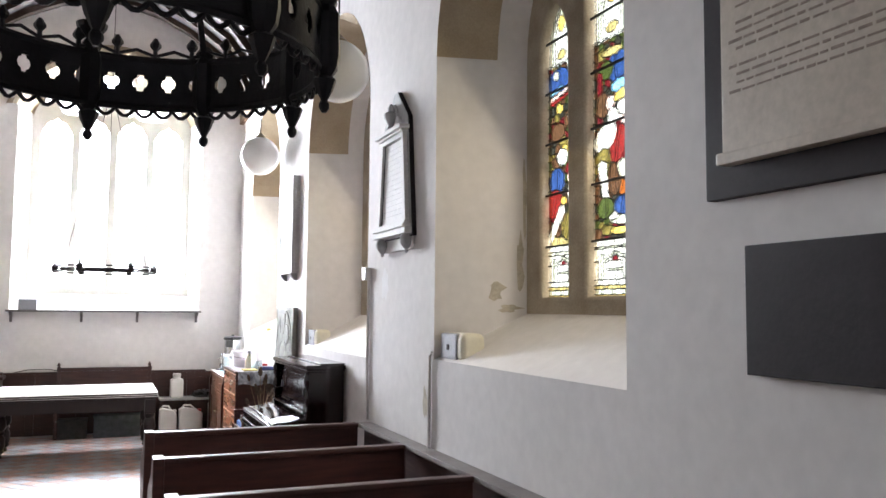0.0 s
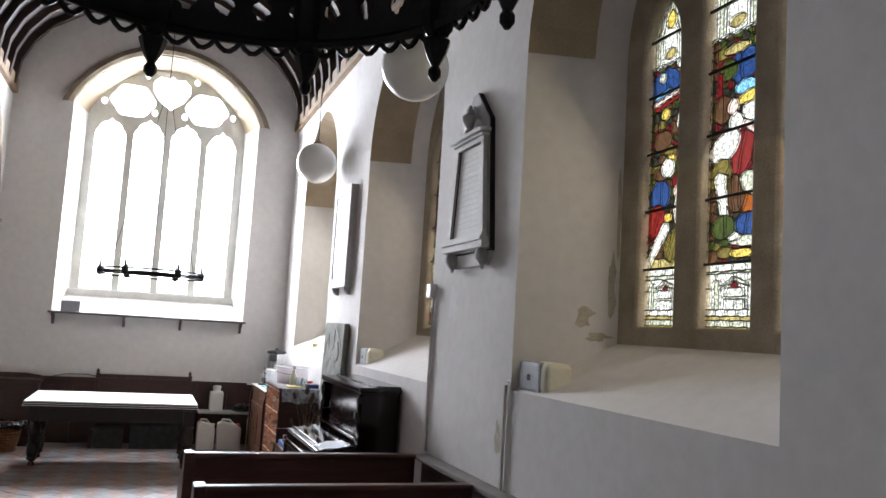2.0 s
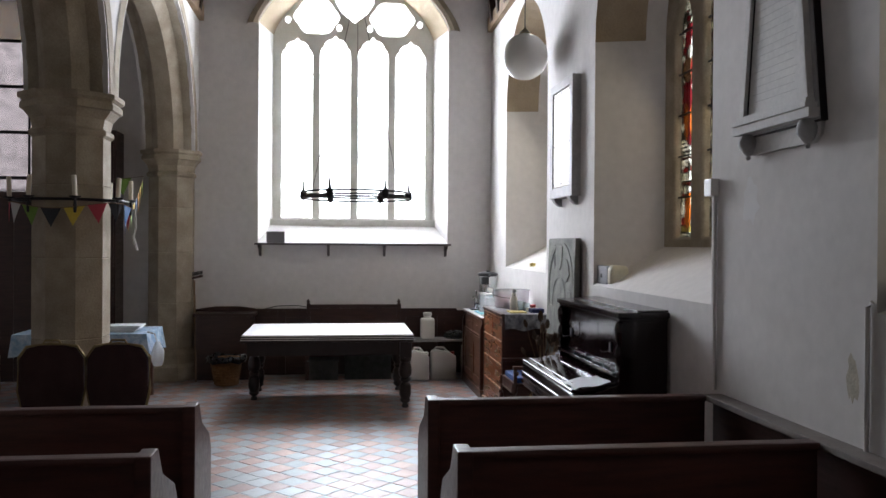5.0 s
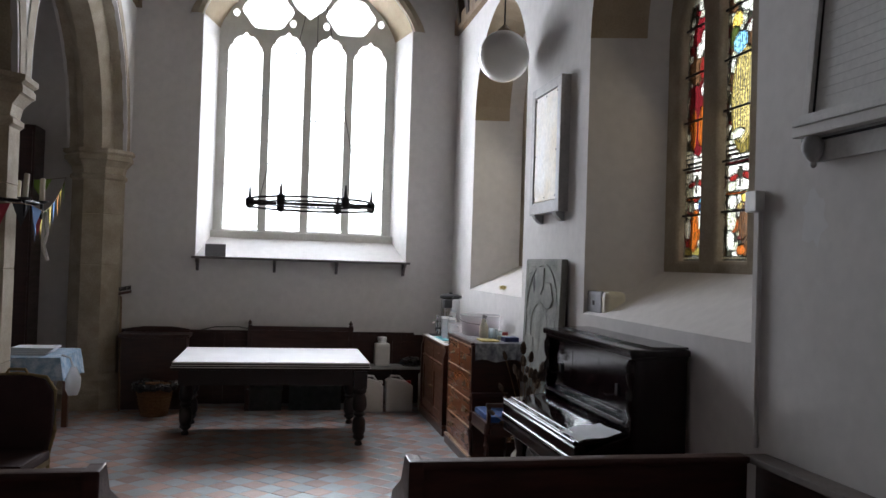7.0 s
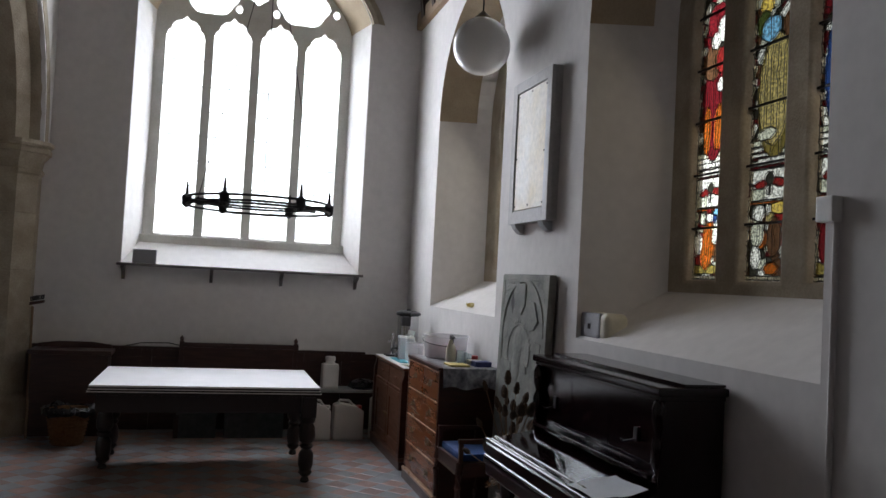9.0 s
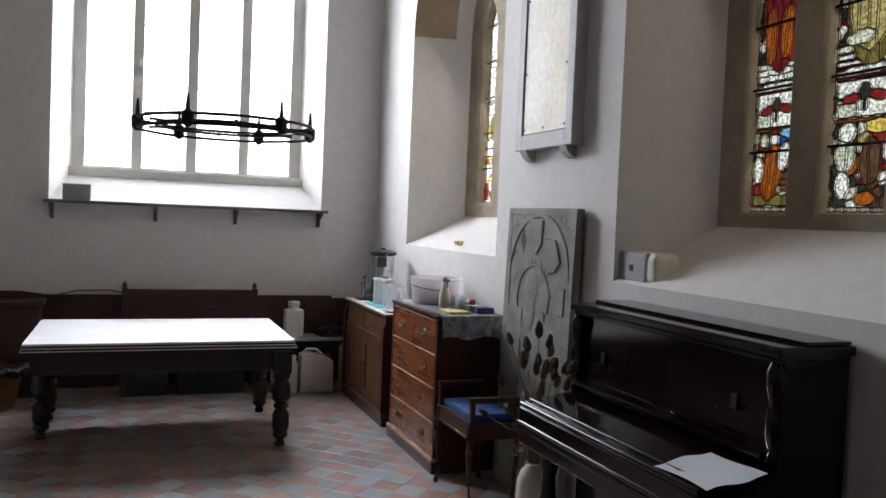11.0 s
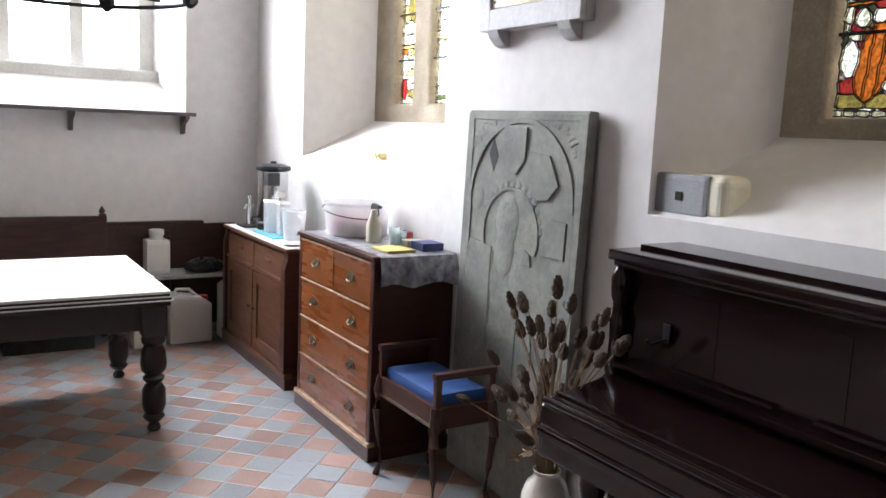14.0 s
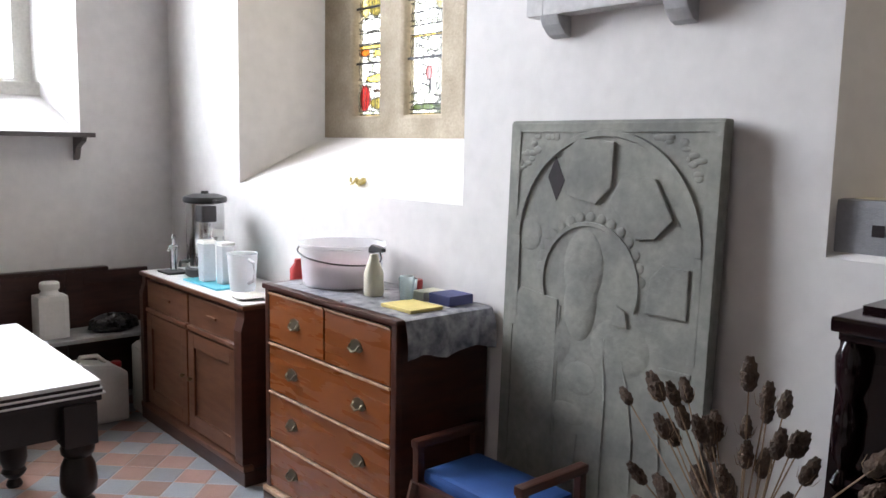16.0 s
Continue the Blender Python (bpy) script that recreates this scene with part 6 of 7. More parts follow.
tagged(link("canister", lathe([(0.04, 0), (0.042, 0.13), (0.02, 0.16), (0.018, 0.18)], 18, m=Matrix.Translation((2.14, 11.06, 0.866))), REDPL, smooth=True), "small red plastic bottle", "bottle")

# oilcloth over the chest, its end hanging down the side
cl = bmesh.new()
rows = []
prof = [(10.70, 1.0095), (10.2, 1.0098), (9.80, 1.0098), (9.783, 1.004), (9.778, 0.95), (9.774, 0.90), (9.776, 0.866)]
for k, (y, z) in enumerate(prof):
    rows.append([cl.verts.new((1.80 + 0.42 * i / 12, y - (0.010 * math.sin(i * 1.7) + 0.008 if k > 3 else 0), z + (0.012 * math.sin(i * 0.9) if k > 4 else 0))) for i in range(13)])
for p, q in zip(rows, rows[1:]):
    for i in range(12):
        cl.faces.new((p[i], p[i + 1], q[i + 1], q[i]))
cloth = tagged(link("oilcloth", cl, OILCLOTH, smooth=True), "grey floral oilcloth hanging over the chest top", "cloth")

t = empty("storage_tub", 2.02, 10.52, 1.011, label="round white translucent tub with a wire handle, pink cloth inside", category="tub")
TM = Matrix.Translation((2.02, 10.50, 1.011))
part("body", lathe([(0.155, 0), (0.165, 0.006), (0.178, 0.165), (0.186, 0.170), (0.186, 0.182), (0.176, 0.182), (0.160, 0.01)], 36, m=TM, caps=False), HAZY, t, smooth=True)
part("contents", lathe([(0.145, 0.008), (0.150, 0.02), (0.152, 0.09), (0.12, 0.11), (0.05, 0.10)], 28, m=TM), PINK, t, "folded pink cloth", smooth=True)
part("handle", tube([(2.02 - 0.188 * math.cos(a), 10.50 + 0.188 * math.sin(a), 1.011 + 0.135 + 0.03 * math.sin(a)) for a in (math.pi * (k / 16 - 0.5) for k in range(17))], 0.004, 6), BLACKPL, t, "dark wire handle")
s = empty("spray_bottle", 1.98, 10.20, 1.011, label="cream spray bottle with a black trigger head", category="bottle")
SM = Matrix.Translation((1.98, 10.215, 1.011))
part("body", lathe([(0.036, 0), (0.04, 0.01), (0.04, 0.09), (0.022, 0.14), (0.016, 0.165)], 18, m=SM), CREAM, s, smooth=True)
part("head", prism([(10.15, 1.19), (10.24, 1.18), (10.24, 1.20), (10.22, 1.215), (10.15, 1.205)], 1.97, 1.99, 'x'), BLACKPL, s, bevel=0.003)
part("trigger", tube([(1.98, 10.175, 1.19), (1.98, 10.165, 1.165), (1.98, 10.175, 1.15)], 0.004, 6), BLACKPL, s)
for x, y, h, r in ((2.04, 10.08, 0.085, 0.032), (2.0, 10.03, 0.10, 0.028), (2.09, 10.12, 0.07, 0.03)):
    tagged(link("tumbler", lathe([(r * 0.8, 0), (r, h), (r * 0.92, h), (r * 0.75, 0.004)], 18, m=Matrix.Translation((x, y, 1.011)), caps=False), CLEARBOX, smooth=True), "clear drinking glass on the chest", "glass", group="glasses on the chest")
tagged(link("note_pad", box(1.87, 2.02, 9.84, 10.02, 1.011, 1.024, m=Matrix.Translation((0, 0, 0))), YELLOW, bevel=0.003), "yellow paper pad on the oilcloth", "note pad")
tagged(link("carton", box(2.07, 2.19, 9.86, 9.98, 1.011, 1.048), NAVY, bevel=0.003), "small navy blue carton", "carton")
tagged(link("carton", box(2.06, 2.17, 10.0, 10.07, 1.011, 1.045), CREAM, bevel=0.003), "small cream cardboard carton", "carton")
tagged(link("tin", lathe([(0.035, 0), (0.036, 0.05), (0.033, 0.055)], 18, m=Matrix.Translation((2.15, 10.17, 1.011))), REDPL, smooth=True), "small dark red tin", "tin")
f = bmesh.new()
rng = random.Random(8)
for k in range(26):
    o = Vector((rng.uniform(-0.6, 0.6), rng.uniform(-1, 1), rng.uniform(0.0, 0.7))) * 0.055
    q = Vector((2.30, 10.78, 1.420)) + o * 0.7
    n1, n2 = Vector((rng.uniform(-1, 1), rng.uniform(-1, 1), 0.6)).normalized() * 0.016, Vector((0.3, rng.uniform(-1, 1), 0.8)).normalized() * 0.012
    f.faces.new([f.verts.new(q + v) for v in (-n1, n2, n1, -n2)])
tagged(link("flower_sprig", f, YELLOW), "sprig of yellow flowers lying on the window sill", "flowers")

# ---- table in the middle ----
def table():
    t = empty("side_table", 0.2, 11.2, 0, label="heavy dark table with bulbous turned legs and white top", category="table")
    x0, x1, y0, y1 = -0.65, 1.06, 10.60, 11.80
    part("tabletop", box(x0 + 0.012, x1 - 0.012, y0 + 0.012, y1 - 0.012, 0.722, 0.738), SHEENWHITE, t, "top in white that carries the window's reflection", bevel=0.006)
    part("groove", box(x0 + 0.016, x1 - 0.016, y0 + 0.016, y1 - 0.016, 0.711, 0.722), BLACKWOOD, t)
    # The thin white layers draw glints on the dark moulded edge.
    part("upper_moulding", box(x0 + 0.008, x1 - 0.008, y0 + 0.008, y1 - 0.008, 0.704, 0.711), SHEENWHITE, t, bevel=0.003)
    part("groove", box(x0 + 0.010, x1 - 0.010, y0 + 0.010, y1 - 0.010, 0.692, 0.704), BLACKWOOD, t)
    part("lower_moulding", box(x0, x1, y0, y1, 0.686, 0.692), SHEENWHITE, t, bevel=0.0025)
    part("bed_moulding", box(x0 + 0.012, x1 - 0.012, y0 + 0.012, y1 - 0.012, 0.662, 0.686), BLACKWOOD, t, bevel=0.005)
    for b in ((x0 + 0.07, x1 - 0.07, y0 + 0.06, y0 + 0.09), (x0 + 0.07, x1 - 0.07, y1 - 0.09, y1 - 0.06), (x0 + 0.06, x0 + 0.09, y0 + 0.07, y1 - 0.07), (x1 - 0.09, x1 - 0.06, y0 + 0.07, y1 - 0.07)):
        part("apron", box(*b, 0.53, 0.662), BLACKWOOD, t)
    prof = [(0.03, 0.0), (0.036, 0.012), (0.03, 0.03), (0.022, 0.04), (0.045, 0.06), (0.055, 0.075), (0.045, 0.095), (0.052, 0.11), (0.06, 0.14), (0.058, 0.22), (0.045, 0.245), (0.035, 0.255), (0.052, 0.272), (0.055, 0.285), (0.04, 0.30),
            (0.062, 0.325), (0.066, 0.36), (0.06, 0.42), (0.045, 0.455), (0.058, 0.47), (0.06, 0.49), (0.05, 0.505)]
    for xx, pair in ((x0 + 0.08, (11.18, 11.70)), (x1 - 0.09, (10.66, 11.64))):
        for yy in pair:
            l = part("leg", lathe(prof, 18, m=Matrix.Translation((xx, yy, 0))), BLACKWOOD, t, "bulbous turned leg", smooth=True)
            part("leg_block", box(xx - 0.058, xx + 0.058, yy - 0.058, yy + 0.058, 0.505, 0.662), BLACKWOOD, l, bevel=0.006)


table()


def storage_box(x, y, w, d, h, label):
    b = empty("storage_box", x, y, 0, label=label, category="storage box", group="boxes under the table")
    bm = bmesh.new()
    for a in ((x - w / 2, x + w / 2, y - d / 2, y - d / 2 + 0.004), (x - w / 2, x + w / 2, y + d / 2 - 0.004, y + d / 2), (x - w / 2, x - w / 2 + 0.004, y - d / 2 + 0.004, y + d / 2 - 0.004), (x + w / 2 - 0.004, x + w / 2, y - d / 2 + 0.004, y + d / 2 - 0.004)):
        box(*a, 0.0, h, bm)
    part("body", bm, CLEARBOX, b)
    part("lid", box(x - w / 2 - 0.01, x + w / 2 + 0.01, y - d / 2 - 0.01, y + d / 2 + 0.01, h, h + 0.02), CLEARBOX, b, bevel=0.004)
    part("contents", box(x - w / 2 + 0.02, x + w / 2 - 0.02, y - d / 2 + 0.02, y + d / 2 - 0.02, 0.004, h * 0.7), SLATE, b, "dark folded things inside")


storage_box(0.12, 12.49, 0.36, 0.27, 0.22, "clear plastic storage box with dark contents")
storage_box(0.66, 12.49, 0.56, 0.27, 0.26, "clear plastic storage box with a lid")

# ---- east end ----
p = empty("panelling", 0.2, 12.8, 0, label="low dark brown oak panelling along the end wall", category="panelling", kind="structure")
for i in range(7):
    x0 = -1.40 + i * 0.5
    part("panel", box(x0 + 0.05, x0 + 0.45, EY - 0.03, EY - 0.018, 0.10, 0.72), DARKWOOD, p, bevel=0.004)
    part("stile", box(x0 - 0.05, x0 + 0.05, EY - 0.045, EY + 0.002, 0.0, 0.80), DARKWOOD, p, bevel=0.004)
    part("rail", box(x0 + 0.05, x0 + 0.45, EY - 0.045, EY + 0.002, 0.72, 0.80), DARKWOOD, p, bevel=0.003)
    part("board", box(x0 + 0.05, x0 + 0.45, EY - 0.018, EY + 0.002, 0.0, 0.72), DARKWOOD, p)
part("capping", box(-1.46, 1.80, EY - 0.06, EY + 0.002, 0.80, 0.825), DARKWOOD, p, bevel=0.006)

bn = empty("bench", 0.5, 12.55, 0, label="dark oak bench with a framed back and small finials", category="bench")
part("backrest", box(-0.05, 1.05, 12.66, 12.69, 0.48, 0.84), DARKWOOD, bn, bevel=0.004)
part("top_rail", box(-0.08, 1.08, 12.65, 12.70, 0.84, 0.885), DARKWOOD, bn, bevel=0.008)
part("seat", box(-0.08, 1.08, 12.34, 12.66, 0.42, 0.45), DARKWOOD, bn, bevel=0.006)
for xx in (-0.07, 1.05):
    part("post", box(xx - 0.02, xx + 0.025, 12.65, 12.70, 0.0, 0.90), DARKWOOD, bn, bevel=0.004)
    part("finial", lathe([(0.012, 0.90), (0.024, 0.92), (0.012, 0.94), (0.004, 0.955)], 10, m=Matrix.Translation((xx, 12.675, 0))), DARKWOOD, bn, smooth=True)
    part("leg", box(xx - 0.02, xx + 0.025, 12.35, 12.395, 0.0, 0.42), DARKWOOD, bn, bevel=0.004)

bx = empty("wooden_chest", -1.05, 12.6, 0, label="old brown wooden box bench at the foot of the pillar", category="chest")
part("body", box(-1.38, -0.72, 12.45, 12.755, 0.0, 0.76), DARKWOOD, bx, bevel=0.006)
part("lid", box(-1.41, -0.69, 12.42, 12.757, 0.76, 0.80), DARKWOOD, bx, bevel=0.008)
part("back_board", prism([(-1.38, 0.80), (-0.72, 0.80), (-0.72, 0.835), (-0.9, 0.86), (-1.2, 0.86), (-1.38, 0.835)], 12.72, 12.75, 'y'), DARKWOOD, bx, bevel=0.004)
tagged(link("cable", tube([(-0.6, 12.78, 0.826), (-0.45, 12.77, 0.86), (-0.2, 12.775, 0.865), (-0.05, 12.78, 0.835), (0.1, 12.775, 0.845), (0.2, 12.78, 0.826)], 0.006, 6), BLACKPL, smooth=True), "loose black cable lying along the panelling", "cable")

sh = empty("window_shelf", 0.49, 12.7, 1.62, label="dark grey painted shelf below the window on brackets", category="shelf")
part("board", box(-0.72, 1.70, 12.60, EY + 0.002, 1.618, 1.645), SHELF, sh, "dark shelf board", bevel=0.005)
for xx in (-0.67, 0.17, 0.87, 1.65):
    part("bracket", prism([(EY, 1.618), (12.65, 1.618), (12.66, 1.595), (12.76, 1.56), (12.79, 1.49), (EY, 1.48)], xx - 0.016, xx + 0.016, 'x'), SHELF, sh, "shaped bracket", bevel=0.003)
sp = empty("loudspeaker", -0.47, 12.72, 1.646, label="small grey loudspeaker lying on the window shelf", category="loudspeaker", group="loudspeakers")
part("grille", box(-0.58, -0.36, 12.63, 12.68, 1.646, 1.785), GREYGRILLE, sp, bevel=0.012)
part("cabinet", box(-0.575, -0.365, 12.68, 12.79, 1.647, 1.784), CREAM, sp, bevel=0.012)


def jerrycan(x, y, w, d, h, z, cap, label, mt):
    c = empty("jerrycan", x, y, z, label=label, category="jerrycan", group="jerrycans")
    part("body", prism([(x - w / 2, z), (x + w / 2, z), (x + w / 2, z + h * 0.78), (x + w * 0.25, z + h * 0.92), (x - w * 0.32, z + h), (x - w / 2, z + h * 0.94)], y - d / 2, y + d / 2, 'y'), mt, c, bevel=0.022)
    part("cap", lathe([(0.028, 0), (0.03, 0.004), (0.03, 0.03), (0.024, 0.035)], 14, m=Matrix.Translation((x + w * 0.36, y, z + h * 0.83))), cap, c, smooth=True)
    part("handle", tube([(x - w * 0.34, y, z + h * 0.99), (x - w * 0.30, y, z + h * 1.07), (x, y, z + h * 1.06), (x + w * 0.16, y, z + h * 0.93)], 0.013, 8), mt, c)


st = empty("low_stand", 1.5, 12.55, 0, label="low dark wooden stand holding a white bottle", category="stand")
part("top", box(1.18, 2.05, 12.42, 12.74, 0.44, 0.465), GREYMARBLE, st, "pale dusty top", bevel=0.004)
for xx in (1.20, 2.01):
    part("leg", box(xx, xx + 0.03, 12.44, 12.47, 0, 0.44), DARKWOOD, st)
    part("leg", box(xx, xx + 0.03, 12.69, 12.72, 0, 0.44), DARKWOOD, st)
jerrycan(1.57, 12.32, 0.30, 0.17, 0.36, 0, REDPL, "white plastic jerrycan with a red cap on the floor", WHITEPAINT)
jerrycan(1.90, 12.34, 0.20, 0.16, 0.42, 0, REDPL, "tall white plastic container with a red cap", WHITEPAINT)
jerrycan(1.28, 12.30, 0.22, 0.17, 0.36, 0, WHITEPAINT, "white plastic water container on the floor", WHITEPAINT)
bt = empty("plastic_bottle", 1.40, 12.56, 0.466, label="large square white plastic bottle with a wide cap", category="bottle")
part("body", box(1.315, 1.485, 12.48, 12.64, 0.466, 0.72), WHITEPAINT, bt, bevel=0.03)
part("neck", lathe([(0.06, 0.715), (0.045, 0.74), (0.045, 0.75)], 18, m=Matrix.Translation((1.40, 12.56, 0))), WHITEPAINT, bt, smooth=True)
part("cap", lathe([(0.052, 0.75), (0.054, 0.755), (0.054, 0.785), (0.048, 0.792)], 20, m=Matrix.Translation((1.40, 12.56, 0))), WHITEPAINT, bt, smooth=True)
tagged(link("black_bag", lathe([(0.08, 0), (0.11, 0.02), (0.10, 0.07), (0.05, 0.10), (0.02, 0.105)], 12, m=Matrix.Translation((1.75, 12.55, 0.466)) @ Matrix.Diagonal((1.4, 0.9, 1, 1))), BINBAG, smooth=True), "small black bag on the low stand", "bag")

# wicker basket with a bin liner
wb = empty("waste_basket", -0.98, 12.15, 0, label="brown wicker waste basket lined with a black bag", category="basket")
WM = Matrix.Translation((-0.98, 12.13, 0))
part("body", lathe([(0.125, 0), (0.13, 0.01), (0.175, 0.30), (0.182, 0.315), (0.165, 0.315), (0.12, 0.015)], 28, m=WM, caps=False), BASKET, wb, smooth=True)
part("bottom", lathe([(0.126, 0.0), (0.126, 0.012)], 28, m=WM), BASKET, wb)
for k in range(9):
    r = 0.13 + 0.05 * (k + 0.6) / 9
    part("wicker_hoop", tube([(-0.98 + (r + 0.004 * (-1) ** q) * math.cos(a), 12.13 + (r + 0.004 * (-1) ** q) * math.sin(a), 0.02 + 0.032 * k) for q, a in ((q, 2 * math.pi * q / 40) for q in range(40))], 0.007, 5, closed=True), BASKET, wb)
rng = random.Random(2)
bm = bmesh.new()
rings = []
for r, z in ((0.160, 0.27), (0.178, 0.325), (0.205, 0.345), (0.225, 0.315), (0.215, 0.27)):
    rings.append([bm.verts.new((-0.98 + (r + rng.uniform(-0.015, 0.02)) * math.cos(a), 12.13 + (r + rng.uniform(-0.015, 0.02)) * math.sin(a), z + rng.uniform(-0.02, 0.02))) for a in (2 * math.pi * k / 26 for k in range(26))])
for p, q in zip(rings, rings[1:]):
    for k in range(26):
        bm.faces.new((p[k], p[(k + 1) % 26], q[(k + 1) % 26], q[k]))
part("bin_liner", bm, BINBAG, wb, "crumpled black bin liner", smooth=True)

br = empty("broom", -1.40, 12.62, 0, label="broom with dark head leaning upside down on the wall", category="broom")
part("handle", tube([(-1.36, 12.36, 0.0), (-1.44, 12.68, 1.18)], 0.012, 8), STEM, br, smooth=True)
part("head", prism([(-1.58, 1.17), (-1.34, 1.22), (-1.34, 1.25), (-1.58, 1.20)], 12.66, 12.72, 'y'), DARKWOOD, br, bevel=0.004)
bm = bmesh.new()
for k in range(22):
    x = -1.575 + 0.225 * k / 21
    tube([(x, 12.69, 1.21 + 0.045 * k / 21), (x + 0.004 * math.sin(k), 12.685, 1.255 + 0.045 * k / 21)], 0.006, 4, bm)
part("bristles", bm, BLACKPL, br)


# ---- north side: pillar ring, bunting, chairs, table ----
PX, PY = NX - 0.3, 9.04
rg = empty("candle_ring", PX, PY, 1.95, label="black iron candle ring fixed round the stone pillar", category="candle holder")
for r, zz in ((0.40, 1.95), (0.30, 1.95)):
    part("hoop", tube([(PX + r * math.cos(a), PY + r * math.sin(a), zz) for a in (2 * math.pi * k / 48 for k in range(48))], 0.009, 6, closed=True), IRON, rg)
for k in range(8):
    a = radians(20 + 45 * k)
    ca, sa = math.cos(a), math.sin(a)
    part("bracket", tube([(PX + 0.27 * ca, PY + 0.27 * sa, 1.95), (PX + 0.42 * ca, PY + 0.42 * sa, 1.95)], 0.008, 6), IRON, rg)
    M = Matrix.Translation((PX + 0.42 * ca, PY + 0.42 * sa, 1.95))
    part("drip_pan", lathe([(0.01, -0.10), (0.014, -0.06), (0.008, 0.0), (0.04, 0.012), (0.043, 0.02), (0.014, 0.022)], 12, m=M), IRON, rg)
    part("candle", lathe([(0.017, 0.02), (0.017, 0.165), (0.012, 0.17)], 10, m=M @ pose(0, 0, 0, 0, 4 * math.sin(3 * k), 5 * math.cos(k))), CANDLE, rg, "white candle")

FLAGS = [mat("flag_" + k, c, 0.8, scale=10, fine=150, amount=0.4, bump=0.08) for k, c in dict(blue=(0.04, 0.16, 0.42), yellow=(0.62, 0.48, 0.07), red=(0.48, 0.06, 0.09), green=(0.20, 0.34, 0.06), orange=(0.60, 0.26, 0.05), white=(0.62, 0.62, 0.60), dark=(0.035, 0.04, 0.05)).items()]
bu = empty("bunting", PX, PY, 1.85, label="string of coloured triangular cloth bunting hung from the pillar", category="bunting")
ROUND = [(PX + 0.43 * math.cos(a), PY + 0.43 * math.sin(a), 1.905 - 0.025 * math.sin(3 * a)) for a in (radians(-165 + 10.5 * k) for k in range(21))]


def swag(a, b, sag, n):
    """Points of a slack cord from a to b."""
    a, b = Vector(a), Vector(b)
    return [a.lerp(b, k / n) - Vector((0, 0, 4 * sag * (k / n) * (1 - k / n))) for k in range(n + 1)]


def flag(a, b, drop, colour, sway):
    """A cloth triangle hung between two points of the cord."""
    a, b = Vector(a), Vector(b)
    a2, b2 = a.lerp(b, 0.04), a.lerp(b, 0.96)
    tip = (a2 + b2) / 2 - Vector((0, 0, drop)) + Vector((sway, 0.3 * sway, 0))
    nn = (b - a).cross(Vector((0, 0, 1))).normalized() * 0.0012
    bm = bmesh.new()
    vs = [bm.verts.new(v + sg * nn) for sg in (-1, 1) for v in (a2, b2, tip)]
    bm.faces.new(vs[:3])
    bm.faces.new(vs[3:][::-1])
    for e in range(3):
        bm.faces.new((vs[e], vs[(e + 1) % 3], vs[3 + (e + 1) % 3], vs[3 + e]))
    part("flag", bm, FLAGS[colour], bu)


part("cord", tube(ROUND, 0.003, 5), STEM, bu)
for k, colour in enumerate((2, 5, 3, 6, 1, 2, 6, 0, 5, 2)):
    flag(ROUND[2 * k], ROUND[2 * k + 2], 0.14, colour, 0.012 * math.sin(k * 4.2))
run = swag(ROUND[-1], (-2.0, 12.5, 2.42), 0.10, 24)
part("cord", tube(run, 0.003, 5), STEM, bu)
for k, colour in enumerate((0, 1, 3, 1, 0, 4, 1, 3)):
    flag(run[3 * k], run[3 * k + 2], 0.19, colour, 0.015 * math.sin(k * 3.1))
run = swag((-2.0, 12.5, 2.42), (-2.95, 12.42, 2.44), 0.05, 8)
part("cord", tube(run, 0.003, 5), STEM, bu)
for k, colour in ((1, 3), (4, 0)):
    flag(run[k], run[k + 2], 0.20, colour, 0.01)
bm = tube([(-1.30, 9.20, 1.90), (-1.29, 9.19, 1.76), (-1.31, 9.2, 1.68), (-1.28, 9.19, 1.58)], 0.012, 6)
part("ribbon", bm, FLAGS[5], bu, "white ribbon end")


def banquet_chair():
    c = empty("banquet_chair", 0, 0, 0, label="maroon upholstered stacking chair with a rounded back, seen against the pillar", category="chair", group="stacking chairs")
    out = [(-0.19, 0.48), (0.19, 0.48), (0.215, 0.60), (0.21, 0.82), (0.16, 0.895), (0.08, 0.915), (-0.08, 0.915), (-0.16, 0.895), (-0.21, 0.82), (-0.215, 0.60)]
    part("backrest", prism(out, -0.035, 0.01, 'y'), CHAIRCLOTH, c, bevel=0.012)
    part("back_frame", tube([(u, -0.012, z) for u, z in [(-0.19, 0.0), (-0.19, 0.46), (-0.222, 0.60), (-0.217, 0.83), (-0.165, 0.905), (0.0, 0.925), (0.165, 0.905), (0.217, 0.83), (0.222, 0.60), (0.19, 0.46), (0.19, 0.0)]], 0.011, 8), GILT, c, smooth=True)
    part("hand_grip", tube([(-0.06, -0.012, 0.92), (-0.045, -0.012, 0.948), (0.045, -0.012, 0.948), (0.06, -0.012, 0.92)], 0.009, 8), GILT, c)
    part("seat", box(-0.205, 0.205, 0.0, 0.40, 0.43, 0.49), CHAIRCLOTH, c, bevel=0.02)
    part("seat_frame", box(-0.20, 0.20, 0.0, 0.40, 0.40, 0.43), GILT, c)
    for xx in (-0.185, 0.185):
        part("leg", tube([(xx, 0.37, 0.41), (xx * 1.03, 0.40, 0.0)], 0.011, 8), GILT, c)
    return c


ch = banquet_chair()
ch.matrix_basis = pose(-1.69, 8.52, 0, 0, 0, 184)
copy_thing(ch, pose(-1.245, 8.52, 0, 0, 0, 174))
copy_thing(ch, pose(-2.3, 8.6, 0, 0, 0, 190))
copy_thing(ch, pose(-2.75, 8.9, 0, 0, 0, 80))

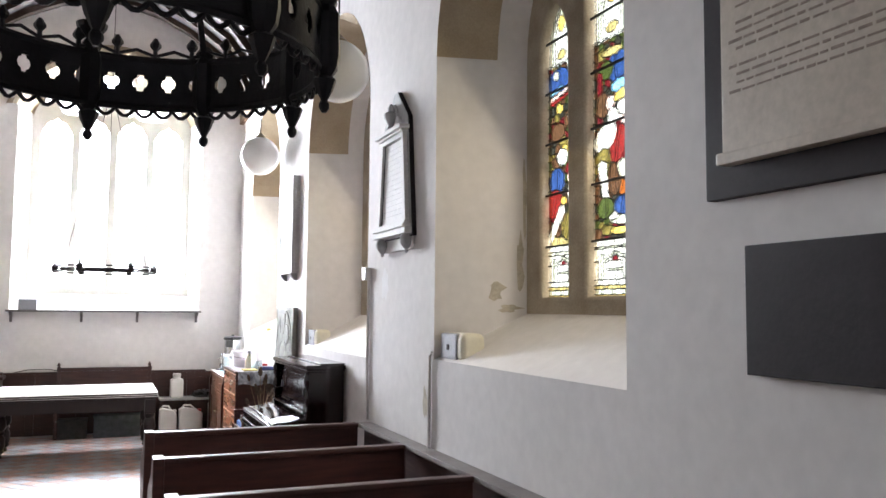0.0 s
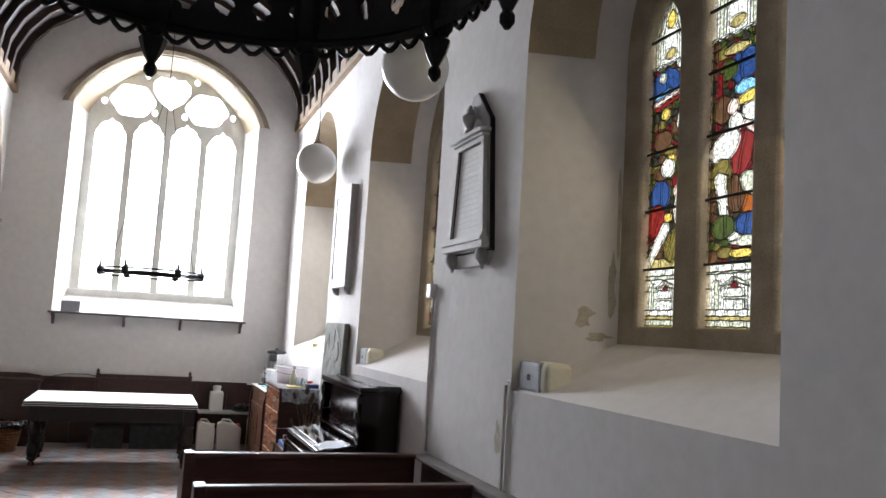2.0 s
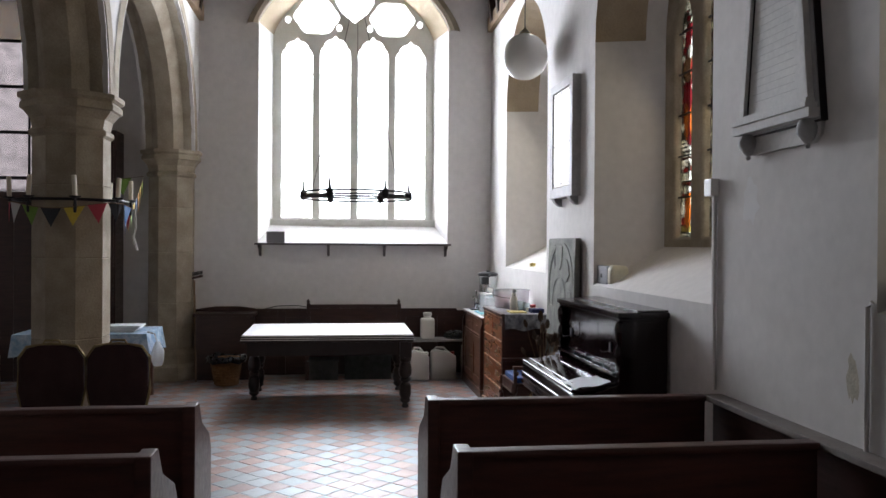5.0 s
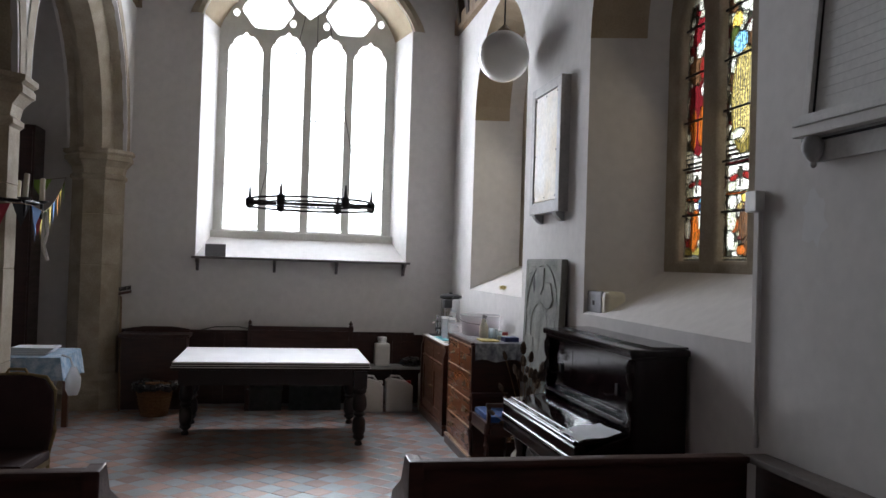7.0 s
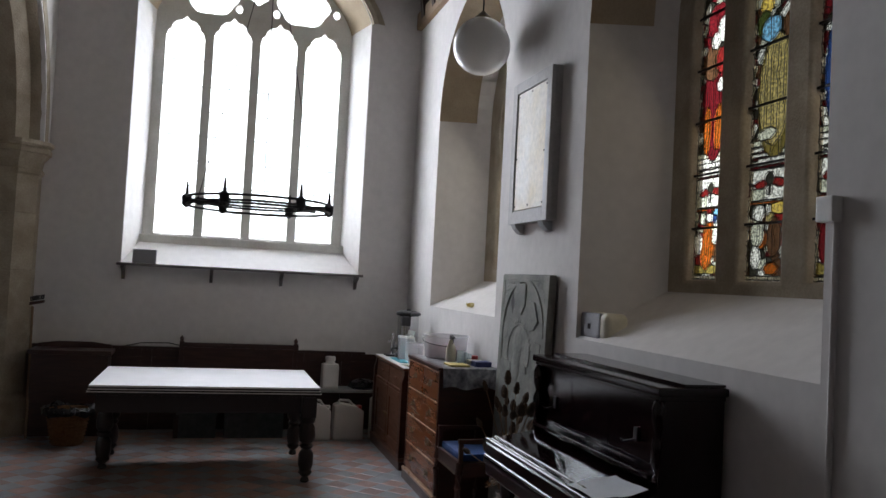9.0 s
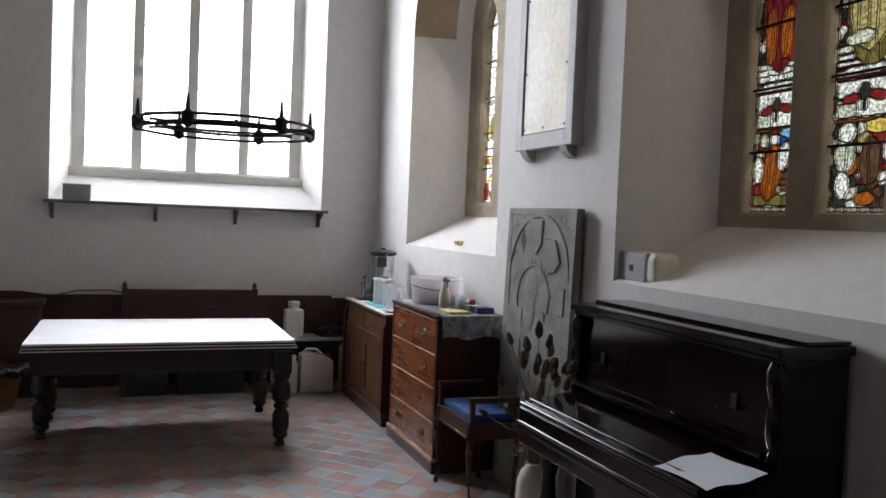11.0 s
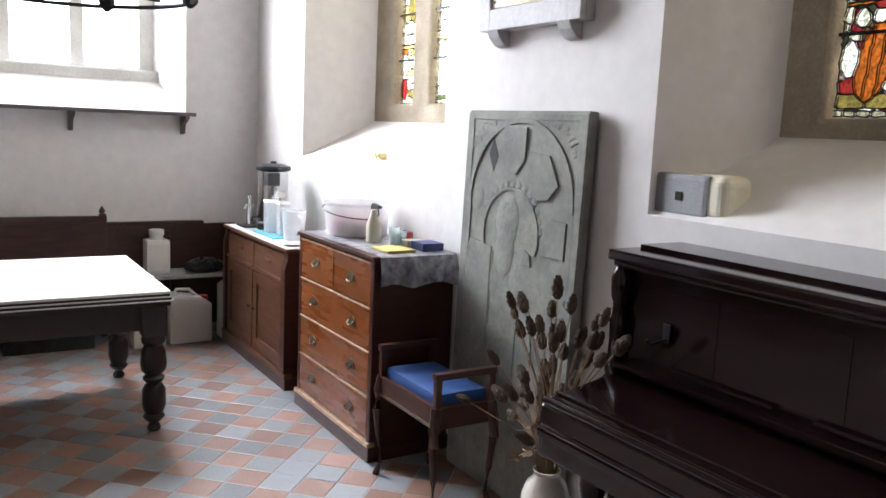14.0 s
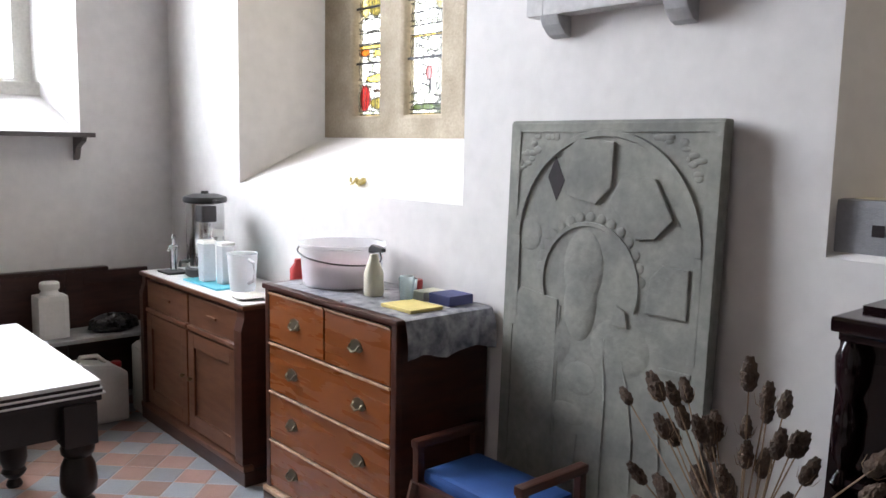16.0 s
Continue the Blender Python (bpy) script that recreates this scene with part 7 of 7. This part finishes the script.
at = empty("trestle_table", -2.2, 11.3, 0, label="table under a blue patterned cloth with papers on it", category="table")
part("tabletop", box(-2.85, -1.62, 10.95, 11.65, 0.70, 0.725), PEWWOOD, at)
for xx in (-2.75, -1.70):
    for yy in (11.02, 11.58):
        part("leg", box(xx - 0.025, xx + 0.025, yy - 0.025, yy + 0.025, 0, 0.70), SIDEWOOD, at)
bm = bmesh.new()
ring = []
rng = random.Random(6)
N = 40
for lev, (gr, zz) in enumerate(((0.0, 0.729), (0.012, 0.724), (0.03, 0.60), (0.045, 0.50))):
    row = []
    for k in range(N):
        t = k / N * 4
        sd, f = int(t), t - int(t)
        c4 = [(-2.86, 10.94), (-1.61, 10.94), (-1.61, 11.66), (-2.86, 11.66)]
        p, q = Vector(c4[sd]), Vector(c4[(sd + 1) % 4])
        w = p.lerp(q, f)
        cc = Vector((-2.235, 11.3))
        d = (w - cc).normalized()
        o = gr * (1 + (0.8 * math.sin(k * 1.9) if lev > 1 else 0))
        row.append(bm.verts.new((w.x + d.x * o, w.y + d.y * o, zz + (0.03 * math.sin(k * 0.8) if lev == 3 else 0))))
    ring.append(row)
for p, q in zip(ring, ring[1:]):
    for k in range(N):
        bm.faces.new((p[k], p[(k + 1) % N], q[(k + 1) % N], q[k]))
bm.faces.new(ring[0])
tagged(link("tablecloth", bm, BLUECLOTH, smooth=True), "blue and white patterned tablecloth hanging over the table", "tablecloth")
for k in range(4):
    tagged(link("paper_stack", box(-2.1 + 0.02 * k, -1.75 + 0.02 * k, 11.05, 11.35 - 0.01 * k, 0.731 + 0.016 * k, 0.746 + 0.016 * k), PAPER, bevel=0.003), "stack of white papers on the tablecloth", "papers", group="paper stacks")
bg = bmesh.new()
lathe([(0.05, 0), (0.075, 0.05), (0.08, 0.14), (0.05, 0.20), (0.03, 0.24)], 12, bg, Matrix.Translation((-1.50, 10.98, 0.40)) @ Matrix.Diagonal((0.8, 1.1, 1, 1)))
tube([(-1.50, 10.98, 0.62), (-1.53, 10.98, 0.72), (-1.60, 10.98, 0.742)], 0.01, 6, bg)
tagged(link("carrier_bag", bg, HAZY, smooth=True), "white carrier bag hanging from the table edge", "bag")

# dark boards and a tall block, added for unidentified dark areas at the end of the aisle
sc = empty("aisle_screen", -3.6, 12.6, 0, label="dark boards filling the dark area below the aisle window", category="screen")
for i in range(6):
    x0 = -4.9 + i * 0.36
    part("board", box(x0 + 0.003, x0 + 0.357, 12.55, 12.60, 0.0, 2.15), DARKWOOD, sc)
part("top_rail", box(-4.92, -2.72, 12.53, 12.62, 2.15, 2.22), DARKWOOD, sc, bevel=0.006)
# Made-up block for a dark upright strip of unknown form.
dp = empty("tall_cupboard", -2.5, 12.6, 0, label="tall dark block added for a dark strip at the aisle end wall", category="cupboard")
part("body", box(-2.66, -2.30, 12.45, 12.81, 0.0, 2.95), DARKWOOD, dp)
part("door", box(-2.64, -2.32, 12.435, 12.45, 0.05, 2.9), DARKWOOD, dp, bevel=0.004)

# ---- floor tiles ----
TS, GAP = 0.158, 0.005


def tile_mesh(name, material):
    h = (TS - GAP) / 2
    bm = bmesh.new()
    a = [bm.verts.new((x, y, -0.006)) for x, y in ((-h, -h), (h, -h), (h, h), (-h, h))]
    e = h - 0.004
    b = [bm.verts.new((x, y, -0.0015)) for x, y in ((-h, -h), (h, -h), (h, h), (-h, h))]
    c = [bm.verts.new((x, y, 0.0)) for x, y in ((-e, -e), (e, -e), (e, e), (-e, e))]
    for p, q in ((a, b), (b, c)):
        for k in range(4):
            bm.faces.new((p[k], p[(k + 1) % 4], q[(k + 1) % 4], q[k]))
    bm.faces.new(c)
    me = bpy.data.meshes.new(name)
    bm.to_mesh(me)
    bm.free()
    me.materials.append(material)
    return me


tile_red, tile_blue = tile_mesh("tile", RED_TILE), tile_mesh("tile", BLUE_TILE)
rng = random.Random(17)
turn45 = radians(45)
ca, sa = TS * math.cos(turn45), TS * math.sin(turn45)
rest = {0: ([], []), 1: ([], [])}
for i in range(-90, 130):
    for j in range(-60, 130):
        x, y = i * ca - j * sa + 0.329, i * sa + j * ca + 2.072
        if not (-4.95 < x < 2.2 and -2.95 < y < 12.75):
            continue
        col = (i + j) % 2 if rng.random() > 0.05 else rng.randrange(2)
        z = rng.uniform(-0.0012, 0.0006)
        tilt = (rng.uniform(-0.006, 0.006), rng.uniform(-0.006, 0.006), turn45 + rng.uniform(-0.01, 0.01))
        m = Matrix.LocRotScale((x, y, z), Euler(tilt), None)
        if 0.55 < x < 1.75 and 8.9 < y < 12.2 and abs(y - 10.6) < 1.75:
            ob = new("tile", tile_blue if col else tile_red)
            ob.parent = floor
            ob.matrix_basis = m
        else:
            vs, fs = rest[col]
            k = len(vs)
            src = tile_blue
            vs.extend((m @ v.co)[:] for v in src.vertices)
            fs.extend([[k + q for q in p.vertices] for p in src.polygons])
for col, (vs, fs) in rest.items():
    me = bpy.data.meshes.new("tiles")
    me.from_pydata(vs, [], fs)
    me.materials.append(BLUE_TILES if col else RED_TILES)
    ob = new("tiles", me)
    ob.parent = floor
    tagged(ob, "worn quarry floor tiles laid diagonally", "", kind="stuff")
